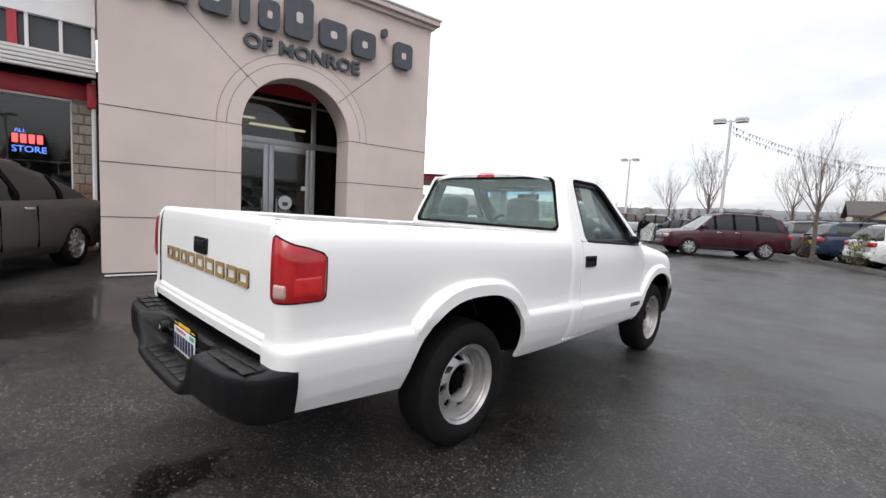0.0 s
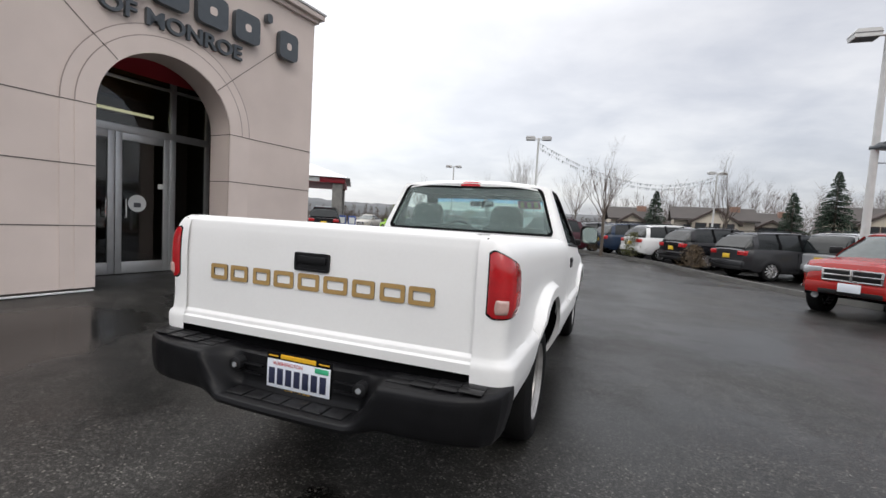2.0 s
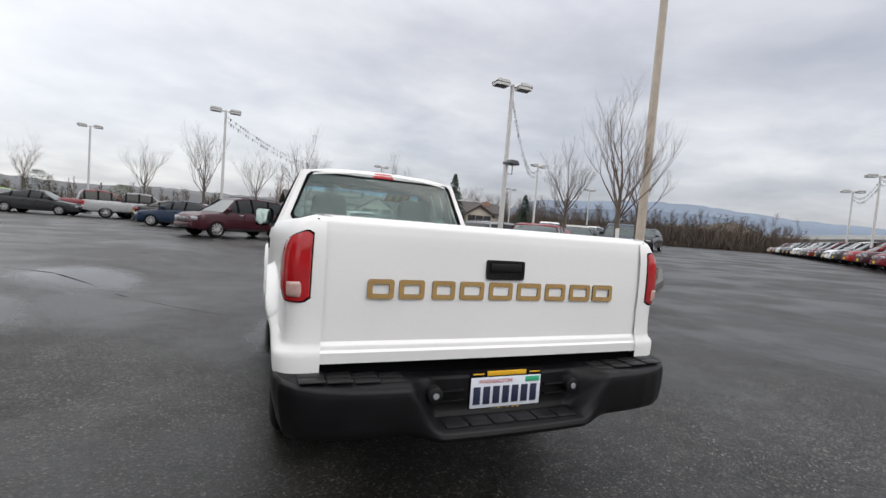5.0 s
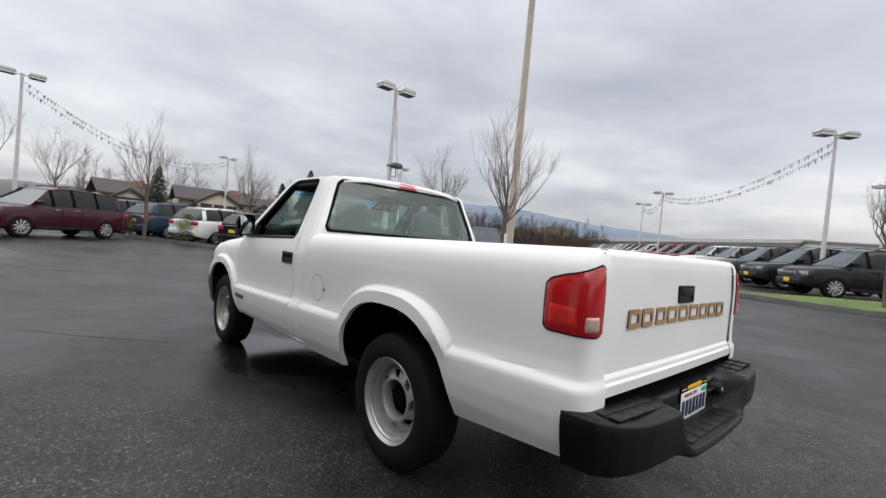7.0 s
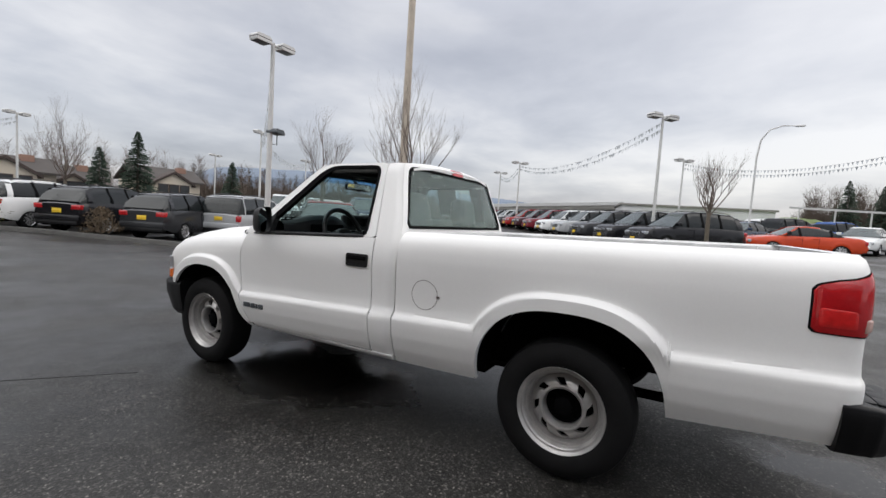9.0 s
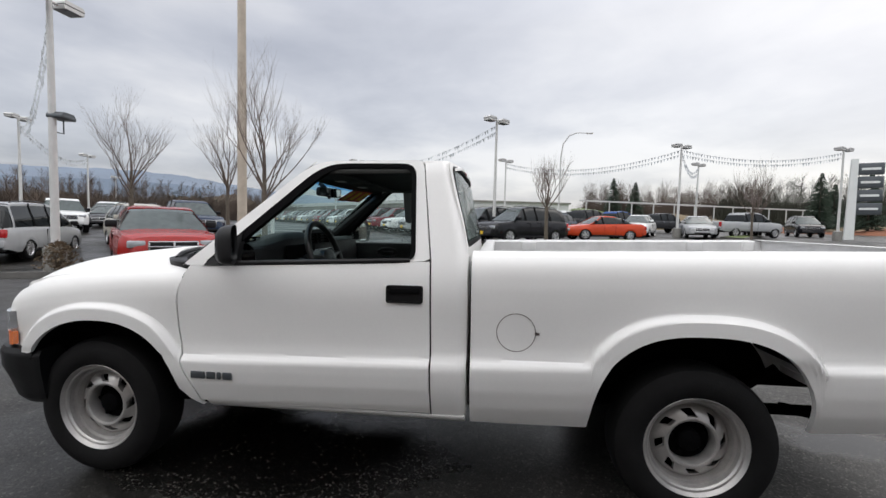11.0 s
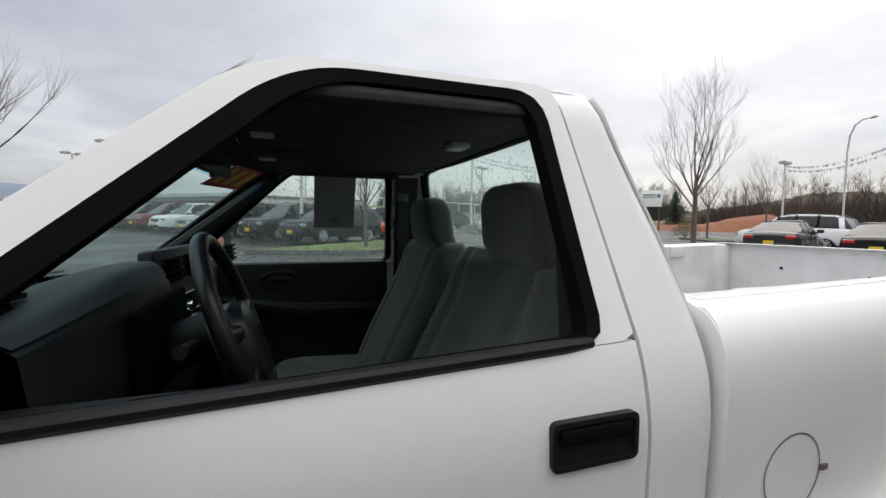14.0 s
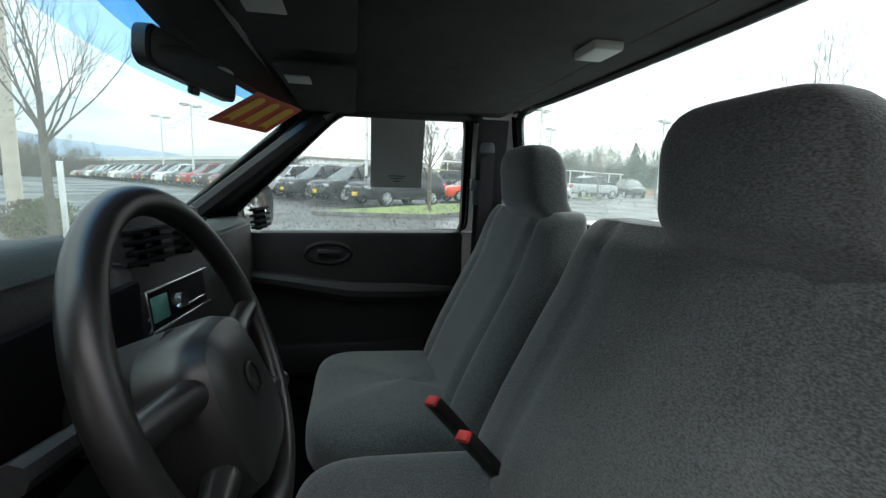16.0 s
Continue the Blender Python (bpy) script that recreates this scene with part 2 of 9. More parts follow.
def asphalt(name, base, wet):
    """Asphalt of small stones, some pale, with worn patches and wet films whose edges are uneven."""
    m, t, p = nodes_of(name)
    co = t.nodes.new("ShaderNodeTexCoord")

    def noise_at(s, d, r=0.5):
        n = t.nodes.new("ShaderNodeTexNoise")
        n.inputs["Scale"].default_value, n.inputs["Detail"].default_value, n.inputs["Roughness"].default_value = s, d, r
        t.links.new(co.outputs["Object"], n.inputs["Vector"])
        return n

    def span(src, a0, a1, b0, b1):
        n = t.nodes.new("ShaderNodeMapRange")
        for i, v in enumerate((a0, a1, b0, b1)):
            n.inputs[i + 1].default_value = v
        t.links.new(src, n.inputs[0])
        return n.outputs[0]

    def times(x, y):
        n = t.nodes.new("ShaderNodeMath")
        n.operation = "MULTIPLY"
        for i, v in enumerate((x, y)):
            if isinstance(v, float):
                n.inputs[i].default_value = v
            else:
                t.links.new(v, n.inputs[i])
        return n.outputs[0]

    fine, patch_n, wet_n, mott = noise_at(42, 5, 0.7), noise_at(0.55, 6, 0.6), noise_at(0.42, 6, 0.62), noise_at(5.0, 5, 0.65)
    # low spots where rain stands, with ragged edges: middle, half sizes
    wob = t.nodes.new("ShaderNodeVectorMath")
    wob.operation = "MULTIPLY_ADD"
    t.links.new(noise_at(2.2, 4, 0.6).outputs["Color"], wob.inputs[0])
    wob.inputs[1].default_value = (0.7, 0.7, 0.0)
    t.links.new(co.outputs["Object"], wob.inputs[2])
    low = None
    for cx_, cy_, ax, ay in ((-0.45, 2.1, 0.55, 1.0), (0.10, -1.15, 0.26, 0.36), (-3.4, -0.6, 0.8, 1.5), (-3.6, 2.2, 0.7, 1.3), (-3.2, 5.0, 0.8, 1.0)):
        sh_, ln = t.nodes.new("ShaderNodeVectorMath"), t.nodes.new("ShaderNodeVectorMath")
        sh_.operation, ln.operation = "MULTIPLY_ADD", "LENGTH"
        t.links.new(wob.outputs[0], sh_.inputs[0])
        sh_.inputs[1].default_value = (1 / ax, 1 / ay, 0)
        sh_.inputs[2].default_value = (-(cx_ + 0.35) / ax, -(cy_ + 0.35) / ay, 0)
        t.links.new(sh_.outputs[0], ln.inputs[0])
        if low is None:
            low = ln.outputs["Value"]
        else:
            mn = t.nodes.new("ShaderNodeMath")
            mn.operation = "MINIMUM"
            t.links.new(low, mn.inputs[0])
            t.links.new(ln.outputs["Value"], mn.inputs[1])
            low = mn.outputs[0]
    dry = span(low, 0.55, 1.15, 0.0, 1.0)
    chips = t.nodes.new("ShaderNodeTexVoronoi")
    chips.inputs["Scale"].default_value = 120
    t.links.new(co.outputs["Object"], chips.inputs["Vector"])
    sep = t.nodes.new("ShaderNodeSeparateColor")
    t.links.new(chips.outputs["Color"], sep.inputs[0])
    # most stones are dark, a few pale
    stone = t.nodes.new("ShaderNodeValToRGB")
    el_ = stone.color_ramp.elements
    el_[0].position, el_[0].color = 0.0, (0.375, 0.36, 0.335, 1)
    el_[1].position, el_[1].color = 1.0, (6.2, 5.9, 5.3, 1)
    for q, v in ((0.70, 0.80), (0.88, 1.8), (0.965, 2.9)):
        el_.new(q).color = (v * 1.04, v, v * 0.92, 1)
    t.links.new(sep.outputs[0], stone.inputs[0])
    k = times(times(span(patch_n.outputs[0], 0.35, 0.68, 0.75, 1.30), span(mott.outputs[0], 0.3, 0.7, 0.65, 1.35)), times(span(fine.outputs[0], 0.3, 0.7, 0.55, 1.45), span(wet_n.outputs[0], 0.42, 0.58, 0.62, 1.15)))
    vm = t.nodes.new("ShaderNodeVectorMath")
    vm.operation = "SCALE"
    t.links.new(stone.outputs[0], vm.inputs[0])
    t.links.new(times(times(k, span(dry, 0.0, 1.0, 0.35, 1.0)), base), vm.inputs["Scale"])
    t.links.new(vm.outputs[0], p.inputs["Base Color"])
    p.inputs["Specular IOR Level"].default_value = 0.34
    ad = t.nodes.new("ShaderNodeMath")
    ad.operation = "ADD"
    ad.inputs[1].default_value = 0.05
    t.links.new(times(span(wet_n.outputs[0], 0.42, 0.60, wet, 0.50), span(dry, 0.0, 1.0, 0.12, 1.0)), ad.inputs[0])
    t.links.new(ad.outputs[0], p.inputs["Roughness"])
    bp = t.nodes.new("ShaderNodeBump")
    bp.inputs["Distance"].default_value = 0.0035
    t.links.new(times(span(wet_n.outputs[0], 0.38, 0.56, 0.15, 0.9), span(dry, 0.0, 1.0, 0.06, 1.0)), bp.inputs["Strength"])
    hgt = t.nodes.new("ShaderNodeMath")
    hgt.operation = "MULTIPLY_ADD"
    t.links.new(sep.outputs[1], hgt.inputs[0])
    hgt.inputs[1].default_value = 0.5
    t.links.new(fine.outputs[0], hgt.inputs[2])
    t.links.new(hgt.outputs[0], bp.inputs["Height"])
    t.links.new(bp.outputs[0], p.inputs["Normal"])
    return m


M["asphalt"] = asphalt("damp_asphalt", 0.027, 0.26)
M["kerb"] = mat("wet_kerb_concrete", (0.115, 0.112, 0.105), 0.75, 0, 0.4, 3, 0.3, 60)
M["slab"] = mat("entry_slab_concrete", (0.30, 0.29, 0.275), 0.7, 0, 0.3, 2.0, 0.2, 70)
M["line"] = mat("worn_white_road_line", (0.10, 0.10, 0.098), 0.5, 0, 0.7, 9, 0.1)
M["mulch"] = mat("bark_mulch", (0.075, 0.04, 0.028), 0.9, 0, 0.6, 25, 0.9, 60)
M["grass"] = mat("verge_grass", (0.10, 0.14, 0.035), 0.9, 0, 0.5, 1.2, 0.9, 90)
M["dry_grass"] = mat("dry_bank_grass", (0.15, 0.11, 0.058), 0.9, 0, 0.5, 0.4, 0.8, 20)
M["clay"] = mat("bare_red_clay", (0.22, 0.085, 0.042), 0.9, 0, 0.5, 0.4, 0.8, 20)
M["stucco"] = mat("beige_pink_stucco", (0.645, 0.557, 0.512), 0.9, 0, 0.17, 0.9, 0.35, 260, spec=0.2)
M["stucco_trim"] = mat("pale_stucco_trim", (0.660, 0.573, 0.528), 0.9, 0, 0.10, 1.5, 0.3, 260, spec=0.2)
# dark colour stands in for the shade in joints, gaps and the base
M["joint"] = mat("shadow_joint", (0.13, 0.11, 0.10), 0.9)
M["ring_shade"] = mat("stucco_edge_shade", (0.34, 0.285, 0.26), 0.9)
M["sign_grey"] = mat("dark_grey_sign_metal", (0.075, 0.085, 0.095), 0.38, 0.3, 0.15, 10)
M["alu"] = mat("aluminium_frame", (0.50, 0.51, 0.52), 0.4, 0.6, 0.1, 8)
M["white_trim"] = mat("white_metal_trim", (0.66, 0.67, 0.68), 0.45, 0, 0.12, 3)
M["red_band"] = mat("red_fascia", (0.40, 0.025, 0.04), 0.4, 0, 0.12, 2)
# the low light indoors is put into this dark wall colour
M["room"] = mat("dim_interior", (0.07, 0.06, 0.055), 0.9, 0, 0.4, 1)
M["wood_beam"] = mat("orange_wood_beam", (0.34, 0.16, 0.05), 0.6, 0, 0.3, 5)
M["shop_glass"] = glass("dark_shop_glass", (0.42, 0.45, 0.46))
M["brick"] = mat("split_face_brick", (0.24, 0.15, 0.105), 0.85, 0, 0.35, 12, 0.6, 60, rand=0.4)
M["brick_grey"] = mat("grey_brown_block", (0.26, 0.23, 0.20), 0.85, 0, 0.3, 12, 0.6, 60, rand=0.3)
M["mortar"] = mat("mortar", (0.18, 0.165, 0.15), 0.9)
M["tube_lamp"] = mat("warm_tube_lamp", (1.0, 0.85, 0.5), 0.5, emit=2.2)
M["neon_red"] = mat("red_neon", (1.0, 0.10, 0.10), 0.5, emit=1.2)
M["neon_blue"] = mat("blue_neon", (0.10, 0.25, 1.0), 0.5, emit=1.2)
M["pole"] = mat("pale_grey_pole_paint", (0.55, 0.55, 0.54), 0.5, 0, 0.15, 4)
M["lamp_head"] = mat("lamp_housing", (0.56, 0.56, 0.55), 0.45, 0.2, 0.12, 6)
M["lamp_under"] = mat("lamp_lens_underside", (0.09, 0.085, 0.09), 0.3, 0, 0.2, 9)
M["wood_pole"] = mat("cream_wooden_pole", (0.46, 0.40, 0.33), 0.7, 0, 0.25, 3, 0.2, 40)
M["concrete_base"] = mat("pole_base_concrete", (0.22, 0.215, 0.20), 0.85, 0, 0.35, 6, 0.4, 50)
M["pennant"] = mat("silver_blue_pennant", (0.50, 0.53, 0.56), 0.4, 0, 0.3, 3)
M["bark"] = mat("grey_brown_bark", (0.115, 0.095, 0.075), 0.9, 0, 0.4, 14, 0.5, 60)
M["twig"] = mat("grey_brown_twigs", (0.13, 0.10, 0.085), 0.9, 0, 0.3, 3)
M["needles"] = mat("dark_conifer_needles", (0.022, 0.042, 0.024), 0.85, 0, 0.5, 3)
M["shrub"] = mat("olive_shrub_leaves", (0.10, 0.105, 0.035), 0.8, 0, 0.5, 6)
M["shrub_brown"] = mat("brown_shrub_leaves", (0.12, 0.085, 0.05), 0.85, 0, 0.5, 6)
M["wood_far"] = mat("bare_far_wood", (0.095, 0.072, 0.057), 0.95, 0, 0.5, 0.12)
M["brush"] = mat("brown_winter_brush", (0.085, 0.064, 0.042), 0.95, 0, 0.6, 0.5, 0.9, 6)
# paler than the near wood: distance haze is mixed into the colour
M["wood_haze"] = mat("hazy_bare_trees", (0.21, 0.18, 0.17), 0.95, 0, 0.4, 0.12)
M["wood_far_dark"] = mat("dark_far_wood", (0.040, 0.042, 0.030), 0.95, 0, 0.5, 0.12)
# hill colours carry the blue and grey of the air before them
M["hill"] = mat("far_haze_blue_hill", (0.16, 0.20, 0.26), 1.0, 0, 0.3, 0.004)
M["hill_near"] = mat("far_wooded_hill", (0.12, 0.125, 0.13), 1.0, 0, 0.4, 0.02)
M["house_wall"] = mat("cream_house_siding", (0.58, 0.52, 0.43), 0.8, 0, 0.15, 0.7)
M["house_roof"] = mat("grey_brown_roof", (0.070, 0.062, 0.058), 0.9, 0, 0.25, 1.0, 0.3, 12)
M["house_trim"] = mat("dark_brown_timber", (0.055, 0.04, 0.035), 0.8)
M["chimney"] = mat("chimney_brick", (0.25, 0.15, 0.115), 0.9, 0, 0.2, 4)
M["dark_window"] = mat("dark_window_pane", (0.04, 0.045, 0.05), 0.12, 0, 0.2, 2)
M["concrete"] = mat("overpass_concrete", (0.24, 0.235, 0.215), 0.85, 0, 0.3, 0.25)
M["tar"] = mat("tar_seam", (0.012, 0.012, 0.012), 0.45, 0, 0.3, 6, 0.2, 80)
M["warehouse"] = mat("white_warehouse_wall", (0.62, 0.63, 0.63), 0.7, 0, 0.12, 0.1)
M["sign_white"] = mat("white_sign_face", (0.66, 0.68, 0.67), 0.5, 0, 0.08, 2)
M["sign_green"] = mat("grey_green_sign_print", (0.07, 0.12, 0.115), 0.5)
M["blue_box"] = mat("blue_newspaper_box", (0.02, 0.06, 0.24), 0.45, 0, 0.15, 6)
M["alloy"] = mat("alloy_wheel", (0.55, 0.55, 0.56), 0.28, 0.7, 0.15, 15)
M["car_glass"] = mat("dark_car_glass", (0.010, 0.013, 0.014), 0.06, 0, 0.3, 3, coat=0.0, rvar=0.03, spec=0.35)
M["car_glass_front"] = mat("pale_wet_windscreen", (0.045, 0.062, 0.062), 0.10, 0, 0.4, 6, coat=0.3, rvar=0.05)
M["plate_yellow"] = mat("yellow_dealer_plate", (0.75, 0.50, 0.03), 0.5)
PAINT = dict(
    maroon=(0.045, 0.010, 0.016), black=(0.010, 0.010, 0.012), charcoal=(0.030, 0.031, 0.034), silver=(0.36, 0.37, 0.38), white=(0.70, 0.71, 0.71), red=(0.29, 0.014, 0.012), darkred=(0.16, 0.012, 0.022),
    orange=(0.50, 0.055, 0.018), navy=(0.016, 0.03, 0.06), blue=(0.03, 0.08, 0.26), grey=(0.13, 0.13, 0.14), taupe=(0.060, 0.056, 0.054), lime=(0.30, 0.55, 0.04), beige=(0.42, 0.40, 0.35))
for k, c in PAINT.items():
    M["car_" + k] = mat("car_paint_" + k, c, 0.22, 0.0, 0.08, 2.0, 0, 80, coat=0.2, rvar=0.06, spec=0.28)


# ---- builders ----
def thing(name, m, label, category, group="", kind=""):
    ob = new(name)
    ob.matrix_world = m
    ob.empty_display_size = 0.2
    return tagged(ob, label, category, group, kind)


def part(name, bm, material, parent=None, label="", angle=35, recalc=False):
    if recalc:
        bmesh.ops.recalc_face_normals(bm, faces=bm.faces[:])
    me = bpy.data.meshes.new(name)
    bm.to_mesh(me)
    bm.free()
    for k in [material] if isinstance(material, str) else material:
        me.materials.append(M[k])
    me.polygons.foreach_set("use_smooth", [True] * len(me.polygons))
    me.set_sharp_from_angle(angle=radians(angle))
    ob = new(name, me)
    if parent:
        ob.parent = parent
    if label:
        tagged(ob, label)
    return ob


def parts(name, bm, material, parent=None, label="", angle=35, recalc=False):
    """Each separate piece of a mesh becomes a part of its own."""
    if recalc:
        bmesh.ops.recalc_face_normals(bm, faces=bm.faces[:])
    seen, obs = set(), []
    bm.verts.index_update()
    for v0 in bm.verts:
        if v0.index in seen:
            continue
        stack, island = [v0], []
        seen.add(v0.index)
        while stack:
            v = stack.pop()
            island.append(v)
            for e in v.link_edges:
                w = e.other_vert(v)
                if w.index not in seen:
                    seen.add(w.index)
                    stack.append(w)
        nb = bmesh.new()
        m = {v.index: nb.verts.new(v.co) for v in island}
        for f in {f for v in island for f in v.link_faces}:
            nb.faces.new([m[v.index] for v in f.verts]).material_index = f.material_index
        obs.append(part(name, nb, material, parent, label, angle))
    bm.free()
    return obs


def B():
    return bmesh.new()


def box(bm, x0, x1, y0, y1, z0, z1, bevel=0.0, m=None, seg=2, mi=0):
    r = bmesh.ops.create_cube(bm, size=1)
    mat4 = Matrix.Translation(((x0 + x1) / 2, (y0 + y1) / 2, (z0 + z1) / 2)) @ Matrix.Diagonal((x1 - x0, y1 - y0, z1 - z0, 1))
    bmesh.ops.transform(bm, matrix=mat4, verts=r["verts"])
    vs = r["verts"]
    fs = {f for v in vs for f in v.link_faces}
    for f in fs:
        f.material_index = mi
    if bevel:
        es = list({e for v in vs for e in v.link_edges})
        out = bmesh.ops.bevel(bm, geom=es, offset=bevel, segments=seg, profile=0.5, affect="EDGES", clamp_overlap=True)
        vs = list({v for f in out["faces"] for v in f.verts} | {v for v in vs if v.is_valid})
        for f in out["faces"]:
            f.material_index = mi
    if m is not None:
        bmesh.ops.transform(bm, matrix=m, verts=[v for v in vs if v.is_valid])
    return vs


def patch(bm, P, nu, nv, wrap=False, mi=0):
    """A grid of points P(u, v), u and v from 0 to 1."""
    rows = [[bm.verts.new(P(i / nu, j / nv)) for j in range(nv + 1)] for i in range(nu if wrap else nu + 1)]
    n = len(rows)
    fs = []
    for i in range(nu):
        a, b = rows[i], rows[(i + 1) % n]
        for j in range(nv):
            f = bm.faces.new((a[j], b[j], b[j + 1], a[j + 1]))
            f.material_index = mi
            fs.append(f)
    return rows, fs


def skirt(bm, vec):
    """Turn the open rim of a panel inwards, to give it thickness at its gaps."""
    es = [e for e in bm.edges if e.is_boundary]
    r = bmesh.ops.extrude_edge_only(bm, edges=es)
    for v in r["geom"]:
        if isinstance(v, bmesh.types.BMVert):
            v.co += Vector(vec(v.co)) if callable(vec) else Vector(vec)


def tube(bm, pts, radii, seg=8, caps=True, mi=0):
    """A tube along points, with a radius for each."""
    pts = [Vector(p) for p in pts]
    if isinstance(radii, (int, float)):
        radii = [radii] * len(pts)
    rings = []
    side = None
    for i, p in enumerate(pts):
        d = (pts[min(i + 1, len(pts) - 1)] - pts[max(i - 1, 0)]).normalized()
        ref = side if side is not None and abs(side.dot(d)) < 0.95 else (Vector((0, 0, 1)) if abs(d.z) < 0.9 else Vector((1, 0, 0)))
        side = (ref - d * ref.dot(d)).normalized()
        up = d.cross(side)
        rings.append([bm.verts.new(p + radii[i] * (math.cos(a) * side + math.sin(a) * up)) for a in (2 * math.pi * k / seg for k in range(seg))])
    for a, b in zip(rings, rings[1:]):
        for k in range(seg):
            bm.faces.new((a[k], a[(k + 1) % seg], b[(k + 1) % seg], b[k])).material_index = mi
    if caps:
        bm.faces.new(rings[0][::-1]).material_index = mi
        bm.faces.new(rings[-1]).material_index = mi


def lathe(bm, prof, seg=40, m=None, mi=0):
    """Turn a profile of (radius, x) about the x axis."""
    m = m or Matrix()
    rows = [[bm.verts.new(m @ Vector((x, r * math.cos(a), r * math.sin(a)))) for r, x in prof] for a in (2 * math.pi * k / seg for k in range(seg))]
    for i in range(seg):
        a, b = rows[i], rows[(i + 1) % seg]
        for j in range(len(prof) - 1):
            bm.faces.new((a[j], b[j], b[j + 1], a[j + 1])).material_index = mi


def prism(bm, outline, place, d0, d1, mi=0):
    """A flat outline of (a, b) given depth: place(a, b, d) tells where a point lies."""
    lo, hi = ([bm.verts.new(place(a, b, d)) for a, b in outline] for d in (d0, d1))
    n = len(outline)
    fs = [bm.faces.new(lo[::-1]), bm.faces.new(hi)]
    for i in range(n):
        fs.append(bm.faces.new((lo[i], lo[(i + 1) % n], hi[(i + 1) % n], hi[i])))
    for f in fs:
        f.material_index = mi


def ring(bm, outer, inner, mi=0):
    """Faces between two loops of as many points."""
    a, b = [bm.verts.new(p) for p in outer], [bm.verts.new(p) for p in inner]
    n = len(a)
    for i in range(n):
        bm.faces.new((a[i], a[(i + 1) % n], b[(i + 1) % n], b[i])).material_index = mi
    return a, b


def rounded(corners, radii, seg=5):
    """A closed outline with rounded corners, as (a, b) pairs."""
    out = []
    n = len(corners)
    for i in range(n):
        p, q, r = (Vector(corners[(i + k) % n]) for k in (-1, 0, 1))
        rad = radii[i] if isinstance(radii, (list, tuple)) else radii
        d0, d1 = (p - q), (r - q)
        rad = min(rad, d0.length * 0.45, d1.length * 0.45)
        a, b = q + d0.normalized() * rad, q + d1.normalized() * rad
        for k in range(seg + 1):
            t = k / seg
            out.append(tuple((1 - t) ** 2 * a + 2 * t * (1 - t) * q + t * t * b))
    return out


def resample(loop, n):
    """n points evenly spaced along a closed loop."""
    pts = [Vector(p) for p in loop]
    seg = [(pts[(i + 1) % len(pts)] - pts[i]).length for i in range(len(pts))]
    total, out, i, acc = sum(seg), [], 0, 0.0
    for k in range(n):
        want = total * k / n
        while acc + seg[i] < want - 1e-9:
            acc += seg[i]
            i += 1
        out.append(pts[i].lerp(pts[(i + 1) % len(pts)], (want - acc) / max(seg[i], 1e-9)))
    return out


def smooth01(a, b, v):
    t = min(1.0, max(0.0, (v - a) / (b - a)))
    return t * t * (3 - 2 * t)


def interp(x, xs, ys):
    return float(np.interp(x, xs, ys))


def words(text, size, material, parent, m, name="lettering", depth=0.01, label="", align="LEFT", each=False, bold=0.0):
    """Raised words in the built-in letters."""
    cu = bpy.data.curves.new(name, "FONT")
    cu.body, cu.size, cu.extrude, cu.align_x, cu.offset = text, size, depth, align, bold
    ob = new(name, cu)
    me = bpy.data.meshes.new_from_object(ob.evaluated_get(bpy.context.evaluated_depsgraph_get()))
    bpy.data.objects.remove(ob)
    bpy.data.curves.remove(cu)
    me.materials.clear()
    me.materials.append(M[material])
    me.transform(m)
    if each:
        bm = B()
        bm.from_mesh(me)
        bmesh.ops.remove_doubles(bm, verts=bm.verts[:], dist=1e-5)
        return parts(name, bm, material, parent, label)
    ob = new(name, me)
    if parent:
        ob.parent = parent
    if label:
        tagged(ob, label)
    return ob


def ground_z(x, y):
    """The lie of the land: it falls a little ahead, rises to the lot on the far side and to the building."""
    z = -0.0124 * 6 * math.tanh(y / 6)
    z += 0.024 * (10 * (max(0.0, x - 4) / 10) ** 1.7 if x < 14 else x - 4 if x < 34 else 30 + 12 * math.tanh((x - 34) / 30))
    z -= 0.28 * math.exp(-(((x - 8.5) / 5) ** 2) - ((y - 14) / 6.5) ** 2)
    wall = -4.80 + 0.143 * y
    if -12 < y < 12:
        z += (0.11 + 0.0124 * 6 * math.tanh(y / 6)) * smooth01(wall + 1.9, wall + 0.4, x)
    return z

# ---- ground ----
bm = B()
xs = [-600, -300, -150, -80, -50, -35, -25, -18, -14, -11, -9] + [-8 + 0.5 * i for i in range(49)] + [17 + i for i in range(1, 24)] + [45, 52, 60, 75, 95, 130, 200, 350, 600]
ys_ = [-600, -300, -150, -90, -60, -45, -35, -28, -22, -18, -15] + [-13 + 0.5 * i for i in range(53)] + [14 + i for i in range(1, 16)] + [32, 36, 42, 50, 60, 80, 120, 200, 350, 600]
gv = [[bm.verts.new((x, y, ground_z(x, y))) for y in ys_] for x in xs]
for a, b in zip(gv, gv[1:]):
    for j in range(len(ys_) - 1):
        bm.faces.new((a[j], b[j], b[j + 1], a[j + 1]))
tagged(part("ground", bm, "asphalt"), "damp dark asphalt lot with wet patches", "ground", kind="structure")


